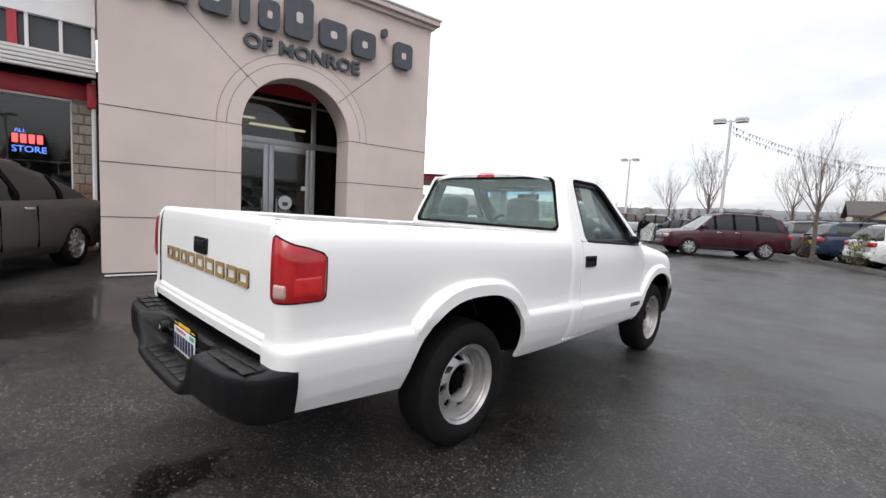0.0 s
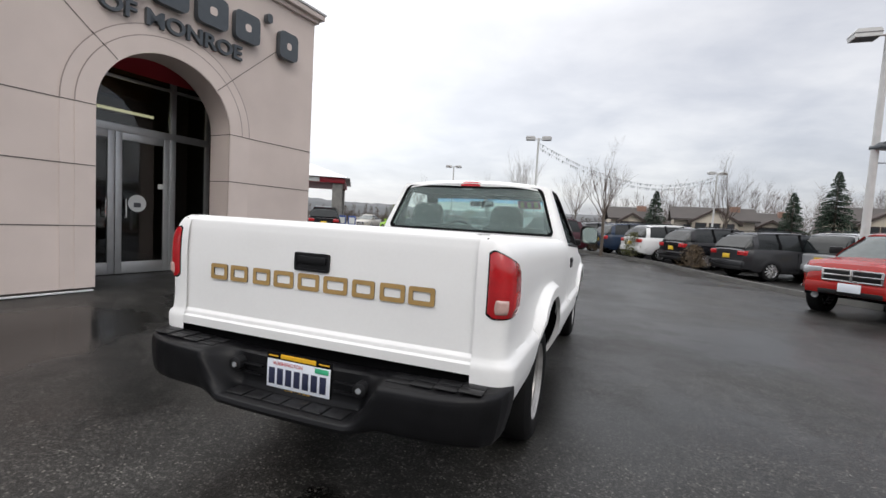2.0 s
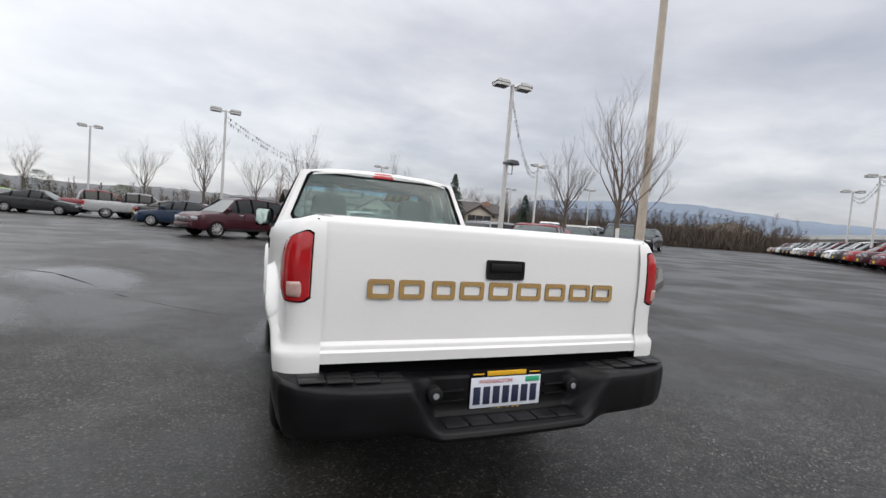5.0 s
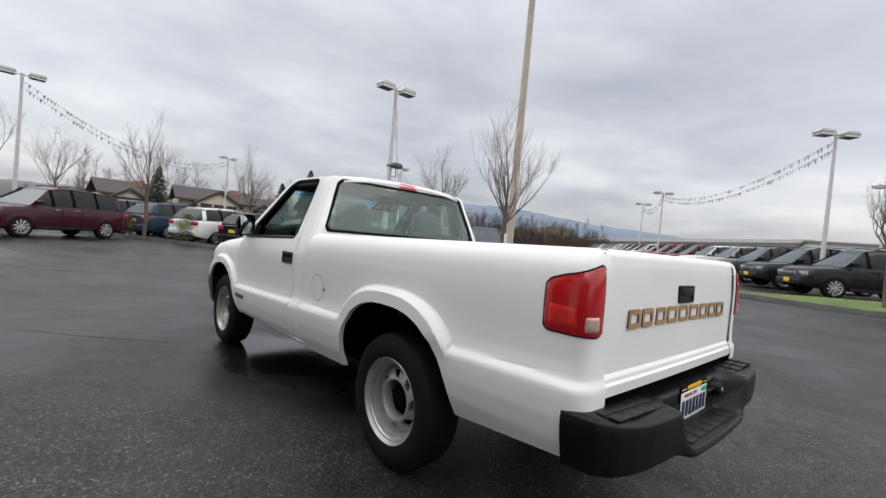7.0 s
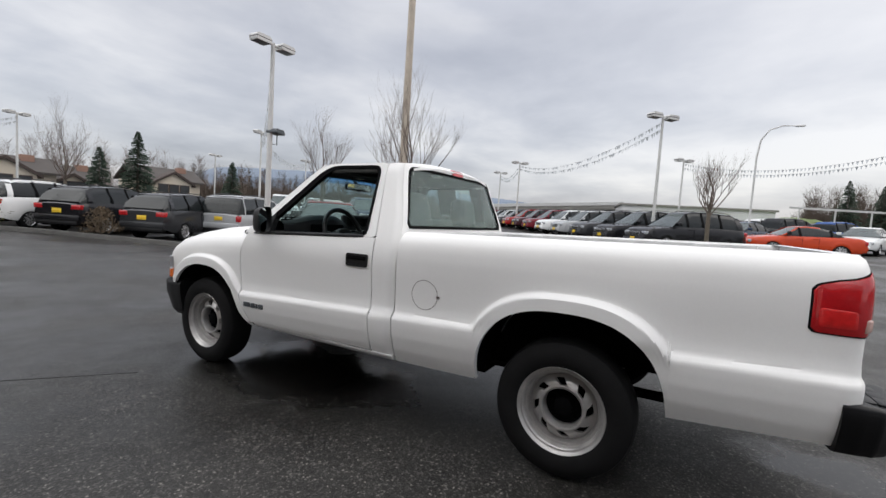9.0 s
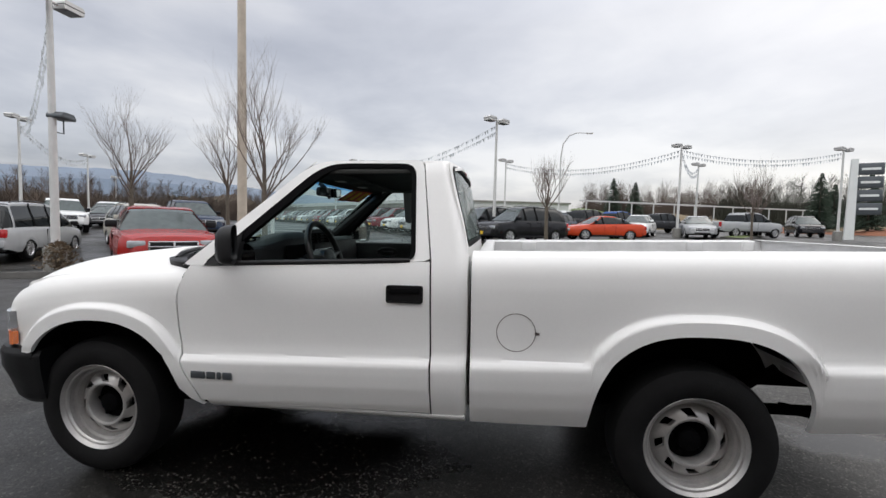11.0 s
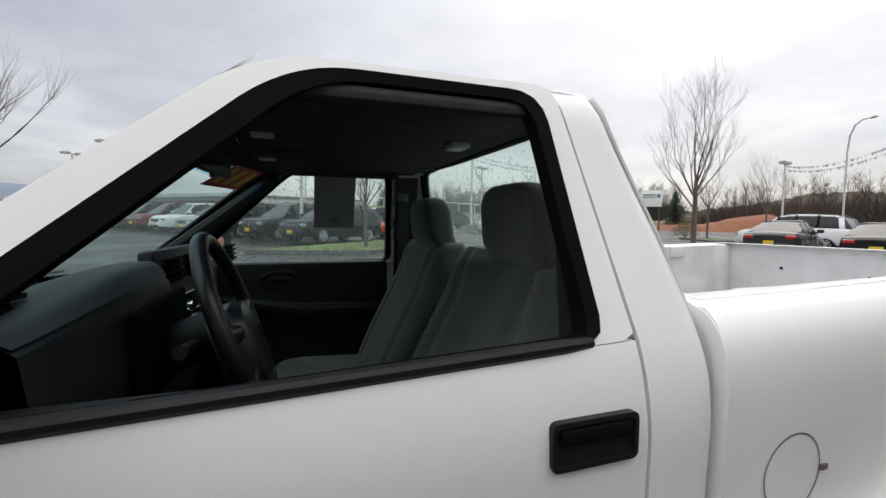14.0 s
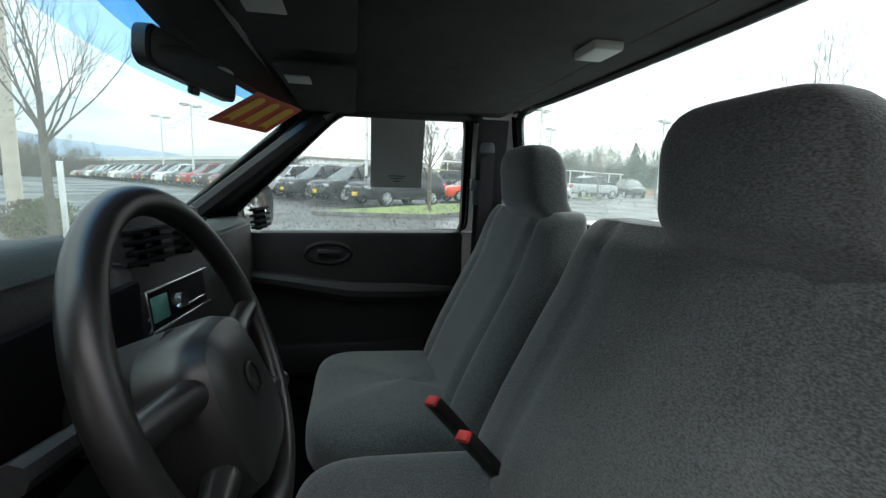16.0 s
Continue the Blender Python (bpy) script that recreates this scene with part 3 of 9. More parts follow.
def strip(bm, path, w, h0, h1, lift=0.0):
    """A kerb or band along a line of (x, y), laid on the land."""
    pts = [Vector((x, y)) for x, y in path]
    rows = []
    for i, p in enumerate(pts):
        d = (pts[min(i + 1, len(pts) - 1)] - pts[max(i - 1, 0)]).normalized()
        n = Vector((-d.y, d.x)) * (w / 2)
        g = ground_z(p.x, p.y)
        rows.append([bm.verts.new((q.x, q.y, g + z)) for q, z in ((p - n, h0), (p - n * 0.86, h1), (p + n * 0.86, h1), (p + n, h0))])
    for a, b in zip(rows, rows[1:]):
        for j in range(3):
            bm.faces.new((a[j], b[j], b[j + 1], a[j + 1]))
    bm.faces.new(rows[0])
    bm.faces.new(rows[-1][::-1])


def fine(path, step=0.6):
    out = []
    for a, b in zip(path, path[1:]):
        n = max(1, int(math.dist(a, b) / step))
        out += [(a[0] + (b[0] - a[0]) * i / n, a[1] + (b[1] - a[1]) * i / n) for i in range(n)]
    return out + [path[-1]]


def bed_of(bm, outline, lift, grid=0.5):
    """A filled, slightly domed bed inside an outline."""
    cx, cy = sum(p[0] for p in outline) / len(outline), sum(p[1] for p in outline) / len(outline)
    prev = None
    for k in (1.0, 0.8, 0.55, 0.3, 0.08):
        row = [bm.verts.new((cx + (x - cx) * k, cy + (y - cy) * k, ground_z(cx + (x - cx) * k, cy + (y - cy) * k) + lift + 0.10 * (1 - k) * random.uniform(0.5, 1.2))) for x, y in outline]
        if prev:
            n = len(row)
            for i in range(n):
                bm.faces.new((prev[i], prev[(i + 1) % n], row[(i + 1) % n], row[i]))
        prev = row
    bm.faces.new(prev)


# ---- dealership entrance ----
WALL = Matrix.Translation((-4.20, 4.344, 0)) @ Matrix.Rotation(math.atan2(-0.1417, 0.990), 4, "Z")
# local frame: s along the wall (y), d out of it (x), z up; the wall runs from s = -5.08 to 0
building = thing("dealership_building", WALL, "beige stucco dealership entrance with an arched doorway", "building")
A0, A1, SPRING, ATOP = -3.40, -1.66, 2.34, 3.19
AC, AR = (A0 + A1) / 2, (A1 - A0) / 2


def arch_line(grow, n=40, z0=0.10):
    """The arch's outline from the left foot over the top to the right foot."""
    r = AR + grow
    pts = [(AC - r, z0), (AC - r, SPRING * 0.5), (AC - r, SPRING)]
    pts += [(AC - r * math.cos(math.pi * i / n), SPRING + (ATOP - SPRING + grow) * math.sin(math.pi * i / n)) for i in range(1, n)]
    return pts + [(AC + r, SPRING), (AC + r, SPRING * 0.5), (AC + r, z0)]


S0, S1, WB, WT = -5.085, 0.0, 0.165, 4.66
bm = B()
al = arch_line(0.0)
n = len(al)
outer = []
for i, (s, z) in enumerate(al):
    if i < 3:
        outer.append((S0, z if i else WB))
    elif i >= n - 3:
        outer.append((S1, z if i < n - 1 else WB))
    else:
        t = (i - 2) / (n - 5)
        outer.append((S0 + (S1 - S0) * t, WT))
outer[2], outer[n - 3] = (S0, WT), (S1, WT)
av = [bm.verts.new((0, s, max(z, WB))) for s, z in al]
ov = [bm.verts.new((0, s, z)) for s, z in outer]
iv = [bm.verts.new((-0.45, s, max(z, WB))) for s, z in al]
for i in range(n - 1):
    bm.faces.new((av[i], av[i + 1], ov[i + 1], ov[i]))
    bm.faces.new((av[i + 1], av[i], iv[i], iv[i + 1]))
# sides, back and top close the block
for s in (S0, S1):
    vs = [bm.verts.new(p) for p in ((0, s, WB), (0, s, WT), (-6.0, s, WT), (-6.0, s, WB))]
    bm.faces.new(vs)
vs = [bm.verts.new(p) for p in ((0, S0, WT), (0, S1, WT), (-6, S1, WT), (-6, S0, WT))]
bm.faces.new(vs)
part("entrance_wall", bm, "stucco", building, "smooth beige-pink stucco wall", recalc=True)
bm = B()
box(bm, -6.0, -0.03, S0 + 0.03, A0 - 0.02, -0.2, WB + 0.01)
box(bm, -6.0, -0.03, A1 + 0.02, S1 - 0.03, -0.2, WB + 0.01)
part("wall_base", bm, "joint", building, "dark recessed base")
bm = B()
box(bm, -0.05, 0.035, S0 + 0.03, A0 - 0.02, 0.120, 0.136, 0.003)
box(bm, -0.05, 0.035, A1 + 0.02, S1 - 0.03, 0.120, 0.136, 0.003)
parts("base_strip", bm, "white_trim", building, "pale metal strip at the foot of the wall")
# arch rings, joints, diagonals
for g0, g1, dd in ((0.0, 0.21, 0.022), (0.0, 0.345, 0.011)):
    bm = B()
    a, b = (arch_line(g, z0=WB) for g in (g0 + 0.002, g1))
    va, vb = ([bm.verts.new((dd, s, z)) for s, z in L_] for L_ in (a, b))
    vc = [bm.verts.new((-0.004, s, z)) for s, z in b]
    for i in range(n - 1):
        bm.faces.new((va[i], va[i + 1], vb[i + 1], vb[i]))
        bm.faces.new((vb[i], vb[i + 1], vc[i + 1], vc[i]))
    part("arch_ring", bm, "stucco_trim", building, recalc=True)
bm = B()
for z in (2.335, 1.618, 0.905):
    for s0, s1 in ((S0, AC - AR - 0.001), (AC + AR + 0.001, S1)):
        box(bm, -0.02, 0.0025, s0, s1, z - 0.007, z + 0.007)
        e, g = (s1, -1) if s1 < AC else (s0, 1)
        box(bm, -0.02, 0.0240, *sorted((e, e + g * 0.21)), z - 0.006, z + 0.006)
        box(bm, -0.02, 0.0130, *sorted((e, e + g * 0.345)), z - 0.006, z + 0.006)
        box(bm, -0.448, 0.0235, *sorted((e - g * 0.0035, e + g * 0.01)), z - 0.006, z + 0.006)
for sg in (-1, 1):
    a = math.radians(47)
    p0 = (AC + sg * (AR + 0.02) * math.sin(a), SPRING + (ATOP - SPRING + 0.02) * math.cos(a))
    p1 = (p0[0] + sg * 1.25, p0[1] + 1.12)
    for k in range(24):
        t0, t1 = k / 24, (k + 1) / 24
        g = math.hypot(p0[0] + (p1[0] - p0[0]) * t0 - AC, p0[1] + (p1[1] - p0[1]) * t0 - SPRING)
        d = 0.025 if g < AR + 0.21 else (0.0135 if g < AR + 0.345 else 0.003)
        q0, q1 = ((p0[0] + (p1[0] - p0[0]) * t, p0[1] + (p1[1] - p0[1]) * t) for t in (t0, t1))
        prism(bm, [(q0[0], q0[1] - 0.007), (q1[0], q1[1] - 0.007), (q1[0], q1[1] + 0.007), (q0[0], q0[1] + 0.007)], lambda a_, b_, c_: (c_, a_, b_), -0.01, d)
parts("wall_joint", bm, "joint", building, "thin dark strips for the shade in stucco joints", recalc=True)
bm = B()
box(bm, -6.0, 0.06, S0 - 0.06, S1 + 0.06, WT, WT + 0.07, 0.01)
box(bm, -6.0, 0.13, S0 - 0.13, S1 + 0.13, WT + 0.07, WT + 0.16, 0.01)
part("cornice", bm, "stucco_trim", building)
bm = B()
box(bm, -6.0, 0.15, S0 - 0.15, S1 + 0.15, WT + 0.16, WT + 0.20, 0.006)
part("roof_flashing", bm, "lamp_head", building, "grey metal roof flashing")
# shade at the ring edges, painted as thin flat bands of darker stucco
bm = B()
for g, dd in ((0.21, 0.0235), (0.345, 0.0125)):
    a, b = ([(s, max(z, 2.343)) for s, z in arch_line(k)] for k in (g - 0.006, g + 0.007))
    va, vb = ([bm.verts.new((dd, s, z)) for s, z in L_] for L_ in (a, b))
    for i in range(n - 1):
        bm.faces.new((va[i], va[i + 1], vb[i + 1], vb[i]))
parts("ring_shade_line", bm, "ring_shade", building, "thin painted shade line round the arch rings", recalc=True)
# name above the door: plain grey raised blocks stand for it, the town in letters
blocks = [(-4.95, 0.34, 0.60), (-4.50, 0.40, 0.42), (-3.98, 0.40, 0.42), (-3.46, 0.13, 0.60), (-3.20, 0.30, 0.42), (-2.82, 0.44, 0.62), (-2.26, 0.46, 0.43), (-1.68, 0.43, 0.43), (-1.12, 0.10, 0.14), (-0.86, 0.38, 0.44)]
for s, w, h in blocks:
    z0 = 3.79 + 0.02 * math.sin(s) if h > 0.2 else 4.22
    bm = B()
    fr = rounded([(s, z0), (s + w, z0), (s + w, z0 + h), (s, z0 + h)], 0.09, 5)
    prism(bm, fr, lambda a, b, d: (d, a, b), 0.03, 0.125)
    blk_ = part("sign_block", bm, "sign_grey", building, "dark grey raised sign block", recalc=True)
    if h > 0.3 and w > 0.25:
        bm = B()
        k = 0.30
        prism(bm, rounded([(s + w * 0.38, z0 + h * 0.36), (s + w * 0.62, z0 + h * 0.36), (s + w * 0.62, z0 + h * 0.62), (s + w * 0.38, z0 + h * 0.62)], 0.04, 4), lambda a, b, d: (d, a, b), 0.10, 0.128)
        part("sign_counter", bm, "stucco", blk_, recalc=True)
# letters stand upright on the wall, reading along +s
text_m = Matrix.Translation((0.03, -3.40, 3.485)) @ Matrix(((0, 0, 1, 0), (1, 0, 0, 0), (0, 1, 0, 0), (0, 0, 0, 1))) @ Matrix.Diagonal((1.13, 1, 1, 1))
words("OF MONROE", 0.285, "sign_grey", building, text_m, "sign_letter", 0.03, "dark grey raised sign letter", each=True, bold=0.006)
# doorway: slab, glass doors, side light, fan light
bm = B()
box(bm, -6.0, 0.10, A0 - 0.10, A1 + 0.10, -0.2, 0.105, 0.01)
part("entry_slab", bm, "slab", building, "pale concrete entry slab")
DX = -1.25
doors = []
for s0, s1 in ((-3.56, -2.64), (-2.63, -1.85)):
    bm = B()
    for a0, a1, z0, z1 in ((s0, s0 + 0.09, 0.12, 2.25), (s1 - 0.09, s1, 0.12, 2.25), (s0 + 0.09, s1 - 0.09, 0.12, 0.30), (s0 + 0.09, s1 - 0.09, 2.14, 2.25)):
        box(bm, DX - 0.025, DX + 0.025, a0, a1, z0, z1, 0.004)
    dr = part("glass_door", bm, "alu", building, "aluminium framed glass door")
    bm = B()
    box(bm, DX - 0.004, DX + 0.004, s0 + 0.085, s1 - 0.085, 0.29, 2.15)
    pn = part("pane", bm, "shop_glass", dr)
    pn.visible_shadow = False
    bm = B()
    e = s1 - 0.13 if s1 < -2.5 else s0 + 0.13
    tube(bm, [(DX + 0.02, e, 0.98), (DX + 0.07, e, 0.98), (DX + 0.07, e, 1.26), (DX + 0.02, e, 1.26)], 0.014, 8)
    part("door_pull", bm, "chrome", dr, "chrome pull handle")
    doors.append(dr)
bm = B()
prism(bm, [(-2.32 + 0.13 * math.cos(a), 1.20 + 0.13 * math.sin(a)) for a in (2 * math.pi * k / 28 for k in range(28))], lambda a, b, d: (d, a, b), DX + 0.005, DX + 0.008)
part("round_sticker", bm, "sign_white", doors[1], "round white door sticker", recalc=True)
bm = B()
prism(bm, [(-2.37, 1.14), (-2.27, 1.14), (-2.27, 1.21), (-2.37, 1.21)], lambda a, b, d: (d, a, b), DX + 0.008, DX + 0.010)
parts("sticker_print", bm, "sign_grey", doors[1], recalc=True)
bm = B()
box(bm, DX + 0.005, DX + 0.008, -2.02, -1.94, 1.45, 1.53)
box(bm, DX + 0.005, DX + 0.008, -3.42, -3.16, 1.42, 1.62)
parts("door_notice", bm, "sign_white", doors[1], "small white notices")
bm = B()
for a0, a1, z0, z1 in ((-3.75, -1.2, 2.25, 2.36), (-1.85, -1.76, 0.12, 3.4), (-3.75, -1.2, 3.02, 3.06), (-1.25, -1.18, 0.12, 3.4), (-1.76, -1.2, 0.12, 0.22), (-3.75, -3.62, 0.12, 3.4)):
    box(bm, DX - 0.04, DX + 0.04, a0, a1, z0, z1, 0.004)
parts("door_frame", bm, "alu", building, "aluminium door and window frame")
bm = B()
box(bm, DX - 0.004, DX + 0.004, -3.7, -1.85, 2.36, 3.4)
box(bm, DX - 0.004, DX + 0.004, -1.77, -1.25, 0.2, 3.4)
fan = part("fan_light", bm, "shop_glass", building, "dark fixed glazing over the doors")
fan.visible_shadow = False
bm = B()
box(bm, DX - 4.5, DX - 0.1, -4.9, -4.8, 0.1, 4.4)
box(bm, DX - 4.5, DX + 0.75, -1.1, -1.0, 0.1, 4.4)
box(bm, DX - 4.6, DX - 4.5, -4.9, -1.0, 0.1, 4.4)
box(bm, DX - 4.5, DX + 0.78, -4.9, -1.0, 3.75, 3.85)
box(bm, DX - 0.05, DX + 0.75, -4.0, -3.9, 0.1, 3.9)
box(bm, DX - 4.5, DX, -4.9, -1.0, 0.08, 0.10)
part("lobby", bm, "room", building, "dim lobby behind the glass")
bm = B()
for k in range(3):
    box(bm, DX - 3.2 + k * 1.1, DX - 3.0 + k * 1.1, -4.8, -1.1, 3.05 + 0.15 * k, 3.35 + 0.15 * k)
parts("ceiling_beam", bm, "wood_beam", building, "orange timber beams")
bm = B()
for k, s in ((0, -3.0), (1, -2.2)):
    box(bm, DX - 1.7 + 0.8 * k, DX - 1.64 + 0.8 * k, s - 0.55, s + 0.55, 2.95 - 0.25 * k, 2.99 - 0.25 * k)
parts("tube_lamp", bm, "tube_lamp", building, "lit warm fluorescent tubes")
bm = B()
patch(bm, lambda u, v: (DX + 0.15 + 0.6 * v, A0 - 0.1 + (A1 - A0 + 0.3) * u, 3.12 + 0.18 * v), 6, 3)
part("arch_soffit", bm, "red_band", building, "dark red soffit in the doorway", recalc=True)

# showroom front set back beside the entrance: brick pier, shop window, red band, canopy, upper windows
FX = -3.2
bm = B()
box(bm, FX - 0.1, FX, S0 - 9.0, S0 - 0.36, 0.15, 0.30)
box(bm, FX - 0.08, FX + 0.01, S0 - 9.0, S0 - 0.36, 2.78, 2.82)
box(bm, FX - 0.08, FX + 0.01, S0 - 0.40, S0 - 0.36, 0.3, 2.82)
box(bm, FX - 0.06, FX + 0.01, S0 - 9.0, S0 - 0.36, 0.86, 0.90)
for k in range(4):
    box(bm, FX - 0.08, FX + 0.01, S0 - 2.6 - 2.1 * k, S0 - 2.54 - 2.1 * k, 0.3, 2.82)
parts("shop_front_frame", bm, "white_trim", building, "white shop window frame")
bm = B()
box(bm, FX - 0.05, FX - 0.04, S0 - 9.0, S0 - 0.38, 0.30, 2.79)
sg = part("shop_window", bm, "shop_glass", building, "dark shop window with a neon sign")
sg.visible_shadow = False
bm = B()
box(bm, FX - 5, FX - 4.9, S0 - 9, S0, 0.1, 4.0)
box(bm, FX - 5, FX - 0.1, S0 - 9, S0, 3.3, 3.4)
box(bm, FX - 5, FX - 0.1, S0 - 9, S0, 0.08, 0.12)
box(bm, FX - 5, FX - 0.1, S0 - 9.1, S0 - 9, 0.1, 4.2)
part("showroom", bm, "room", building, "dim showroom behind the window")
bm = B()
box(bm, FX - 0.06, FX + 0.06, S0 - 9.0, S0 - 0.02, 2.82, 3.10, 0.01)
box(bm, FX - 0.02, FX + 0.30, S0 - 0.16, S0 - 0.03, 2.68, 3.10, 0.01)
part("red_fascia", bm, "red_band", building, "red fascia band over the shop window")
bm = B()
for k in range(5):
    box(bm, FX - 0.05, FX + 0.55 - 0.02 * k, S0 - 9.0, S0 - 0.03, 3.16 + 0.07 * k, 3.205 + 0.07 * k, 0.005)
box(bm, FX - 0.05, FX + 0.45, S0 - 9.0, S0 - 0.03, 3.16, 3.48)
part("canopy", bm, "white_trim", building, "white ribbed metal canopy")
bm = B()
box(bm, FX - 0.2, FX - 0.1, S0 - 9.0, S0 - 0.03, 3.48, 3.56)
box(bm, FX - 0.2, FX - 0.06, S0 - 9.0, S0 - 0.03, 4.16, 6.0)
for s in (-0.06, -0.5, -0.94, -1.5, -1.94, -2.6, -3.1, -3.8):
    box(bm, FX - 0.2, FX - 0.08, S0 + s - 0.03, S0 + s + 0.02, 3.54, 4.18)
part("upper_wall", bm, "white_trim", building, "white upper wall with a window band")
bm = B()
box(bm, FX - 0.18, FX - 0.07, S0 - 1.18, S0 - 1.06, 3.54, 4.18)
box(bm, FX - 0.18, FX - 0.07, S0 - 2.3, S0 - 2.18, 3.54, 4.18)
parts("window_post", bm, "red_band", building, "red post between upper windows")
bm = B()
box(bm, FX - 0.19, FX - 0.17, S0 - 9.0, S0 - 0.03, 3.54, 4.18)
parts("upper_window", bm, "dark_window", building, "dark upper windows")
bm = B()
tube(bm, [(FX + 0.22, S0 - 0.07, 3.2), (FX + 0.22, S0 - 0.07, 0.3), (FX + 0.34, S0 - 0.07, 0.2)], 0.035, 10)
part("downpipe", bm, "white_trim", building, "white downpipe")
pier = part("brick_pier", (lambda b: (box(b, FX - 0.25, FX + 0.10, S0 - 0.37, S0 - 0.04, 0.1, 2.82), b)[1])(B()), "mortar", building, "rough brown brick pier")
NEON = Matrix(((0, 0, 1, 0), (1, 0, 0, 0), (0, 1, 0, 0), (0, 0, 0, 1)))
bm = B()
for k in range(4):
    s = S0 - 1.16 + 0.105 * k
    box(bm, FX - 0.03, FX - 0.015, s, s + 0.075, 1.98, 2.13, 0.012)
    box(bm, FX - 0.028, FX - 0.010, s + 0.02, s + 0.055, 2.02, 2.09, 0.01)
parts("neon_bar", bm, "neon_red", building, "red neon bars")
words("STORE", 0.15, "neon_blue", building, Matrix.Translation((FX - 0.02, S0 - 1.17, 1.83)) @ NEON, "neon_letter", 0.004, "blue neon letter", each=True)
words("ALL", 0.09, "neon_blue", building, Matrix.Translation((FX - 0.02, S0 - 1.13, 2.16)) @ NEON, "neon_letter", 0.004, "blue neon letter", each=True)

# ---- the white pickup truck ----
truck = thing("pickup_truck", pose(0, 0, 0, -0.71, 0, 0), "white two-door pickup truck parked on wet asphalt", "pickup truck")
Z_PROF = [0.36, 0.40, 0.46, 0.54, 0.60, 0.640, 0.653, 0.668, 0.72, 0.80, 0.90, 0.98, 1.04, 1.075, 1.10, 1.12, 1.135]
X_PROF = [0.780, 0.802, 0.831, 0.854, 0.862, 0.864, 0.858, 0.836, 0.830, 0.832, 0.837, 0.838, 0.832, 0.822, 0.808, 0.785, 0.745]
Z_FINE = np.linspace(0.36, 1.135, 156)
X_FINE = np.interp(Z_FINE, Z_PROF, X_PROF)
for _ in range(12):
    X_FINE[70:-6] = (X_FINE[69:-7] + 2 * X_FINE[70:-6] + X_FINE[71:-5]) / 4


def taper(y):
    """The bed draws in towards the tail."""
    return 0.034 * smooth01(0.80, -0.45, y)


def crease_z(y):
    return 0.687 - 0.0285 * y


def side_x(y, z, flare=True, top=None):
    """Half the width of the body at a height: tucked sill, bulged lower side, crease, rounded shoulder, wheel flares."""
    s = crease_z(y) - 0.66
    k = 1 - smooth01(0.75, 1.0, z)
    q = z - s * k
    if top:
        q += (1.135 - top) * smooth01(0.85, 1.1, z)
    x = interp(q, Z_FINE, X_FINE) - taper(y)
    if flare:
        for cy, cz, a, b in ARCHES:
            r = ((abs(y - cy) / a) ** bow(cy) + (max(0, z - cz) / b) ** bow(cy)) ** (1 / bow(cy))
            w = (1 - smooth01(1.125, 1.19, r)) * smooth01(0.60, 0.70, z - s)
            if z > cz:
                x += w * ((0.866 if cy > 1 else 0.854) - x)
    return x


ARCHES = [(0.0, 0.36, 0.440, 0.452), (2.688, 0.34, 0.420, 0.437)]


def bow(cy):
    """How square a wheel opening is."""
    return 2.55 if cy < 1 else 2.3


def arch_z(y, low):
    for cy, cz, a, b in ARCHES:
        t = abs(y - cy) / a
        if t < 1:
            return max(low, cz + b * (1 - t ** bow(cy)) ** (1 / bow(cy)))
    return low


def dense(y0, y1, n):
    """Stations along the side, closer near the ends of the wheel openings."""
    ys = [y0 + (y1 - y0) * i / n for i in range(n + 1)]
    for cy, _, a, _ in ARCHES:
        for e in (cy - a, cy + a):
            for d in (-0.012, -0.004, 0.004, 0.012, 0.024, 0.04):
                for sg in (-1, 1):
                    if min(y0, y1) < e + sg * d < max(y0, y1):
                        ys.append(e + sg * d)
    return sorted(set(round(v, 4) for v in ys), reverse=y1 < y0)


def bed_low(y):
    return interp(y, [-1.05, -0.46, 0.46, 0.93], [0.464, 0.412, 0.388, 0.386])


def bed_top(y):
    return 1.142 - 0.016 * y


# rear corner: the side runs back and turns in sharply towards the tailgate
BED_Y, TURN_Y, TURN_U, GATE_X = 0.937, -0.955, 0.93, 0.712


def bed_path(u):
    """Along the side from front (0) to the tailgate's edge (1): how far round the corner, and the place along the side."""
    if u <= TURN_U:
        return None, BED_Y + (TURN_Y - BED_Y) * u / TURN_U
    return (u - TURN_U) / (1 - TURN_U), TURN_Y


def bed_point(sx, u, z, out=0.0):
    k, y = bed_path(u)
    x = side_x(y, z, top=bed_top(y)) + out
    if k is None:
        return Vector((sx * x, y, z))
    a = k * math.pi / 2
    e = 0.66
    swell = (x - out - 0.80) * 0.4 * min(1.0, k / 0.05)
    return Vector((sx * (GATE_X + (x - GATE_X) * math.cos(a) ** e), TURN_Y - (0.09 + swell * math.sin(a) + out) * math.sin(a) ** e, z))


def wall_foot(y):
    """The bed wall ends on the wheel box."""
    t = min(1.0, abs(y) / 0.50)
    return 0.60 if t >= 1 else max(0.60, 0.575 + 0.285 * (1 - t * t) ** 0.35)


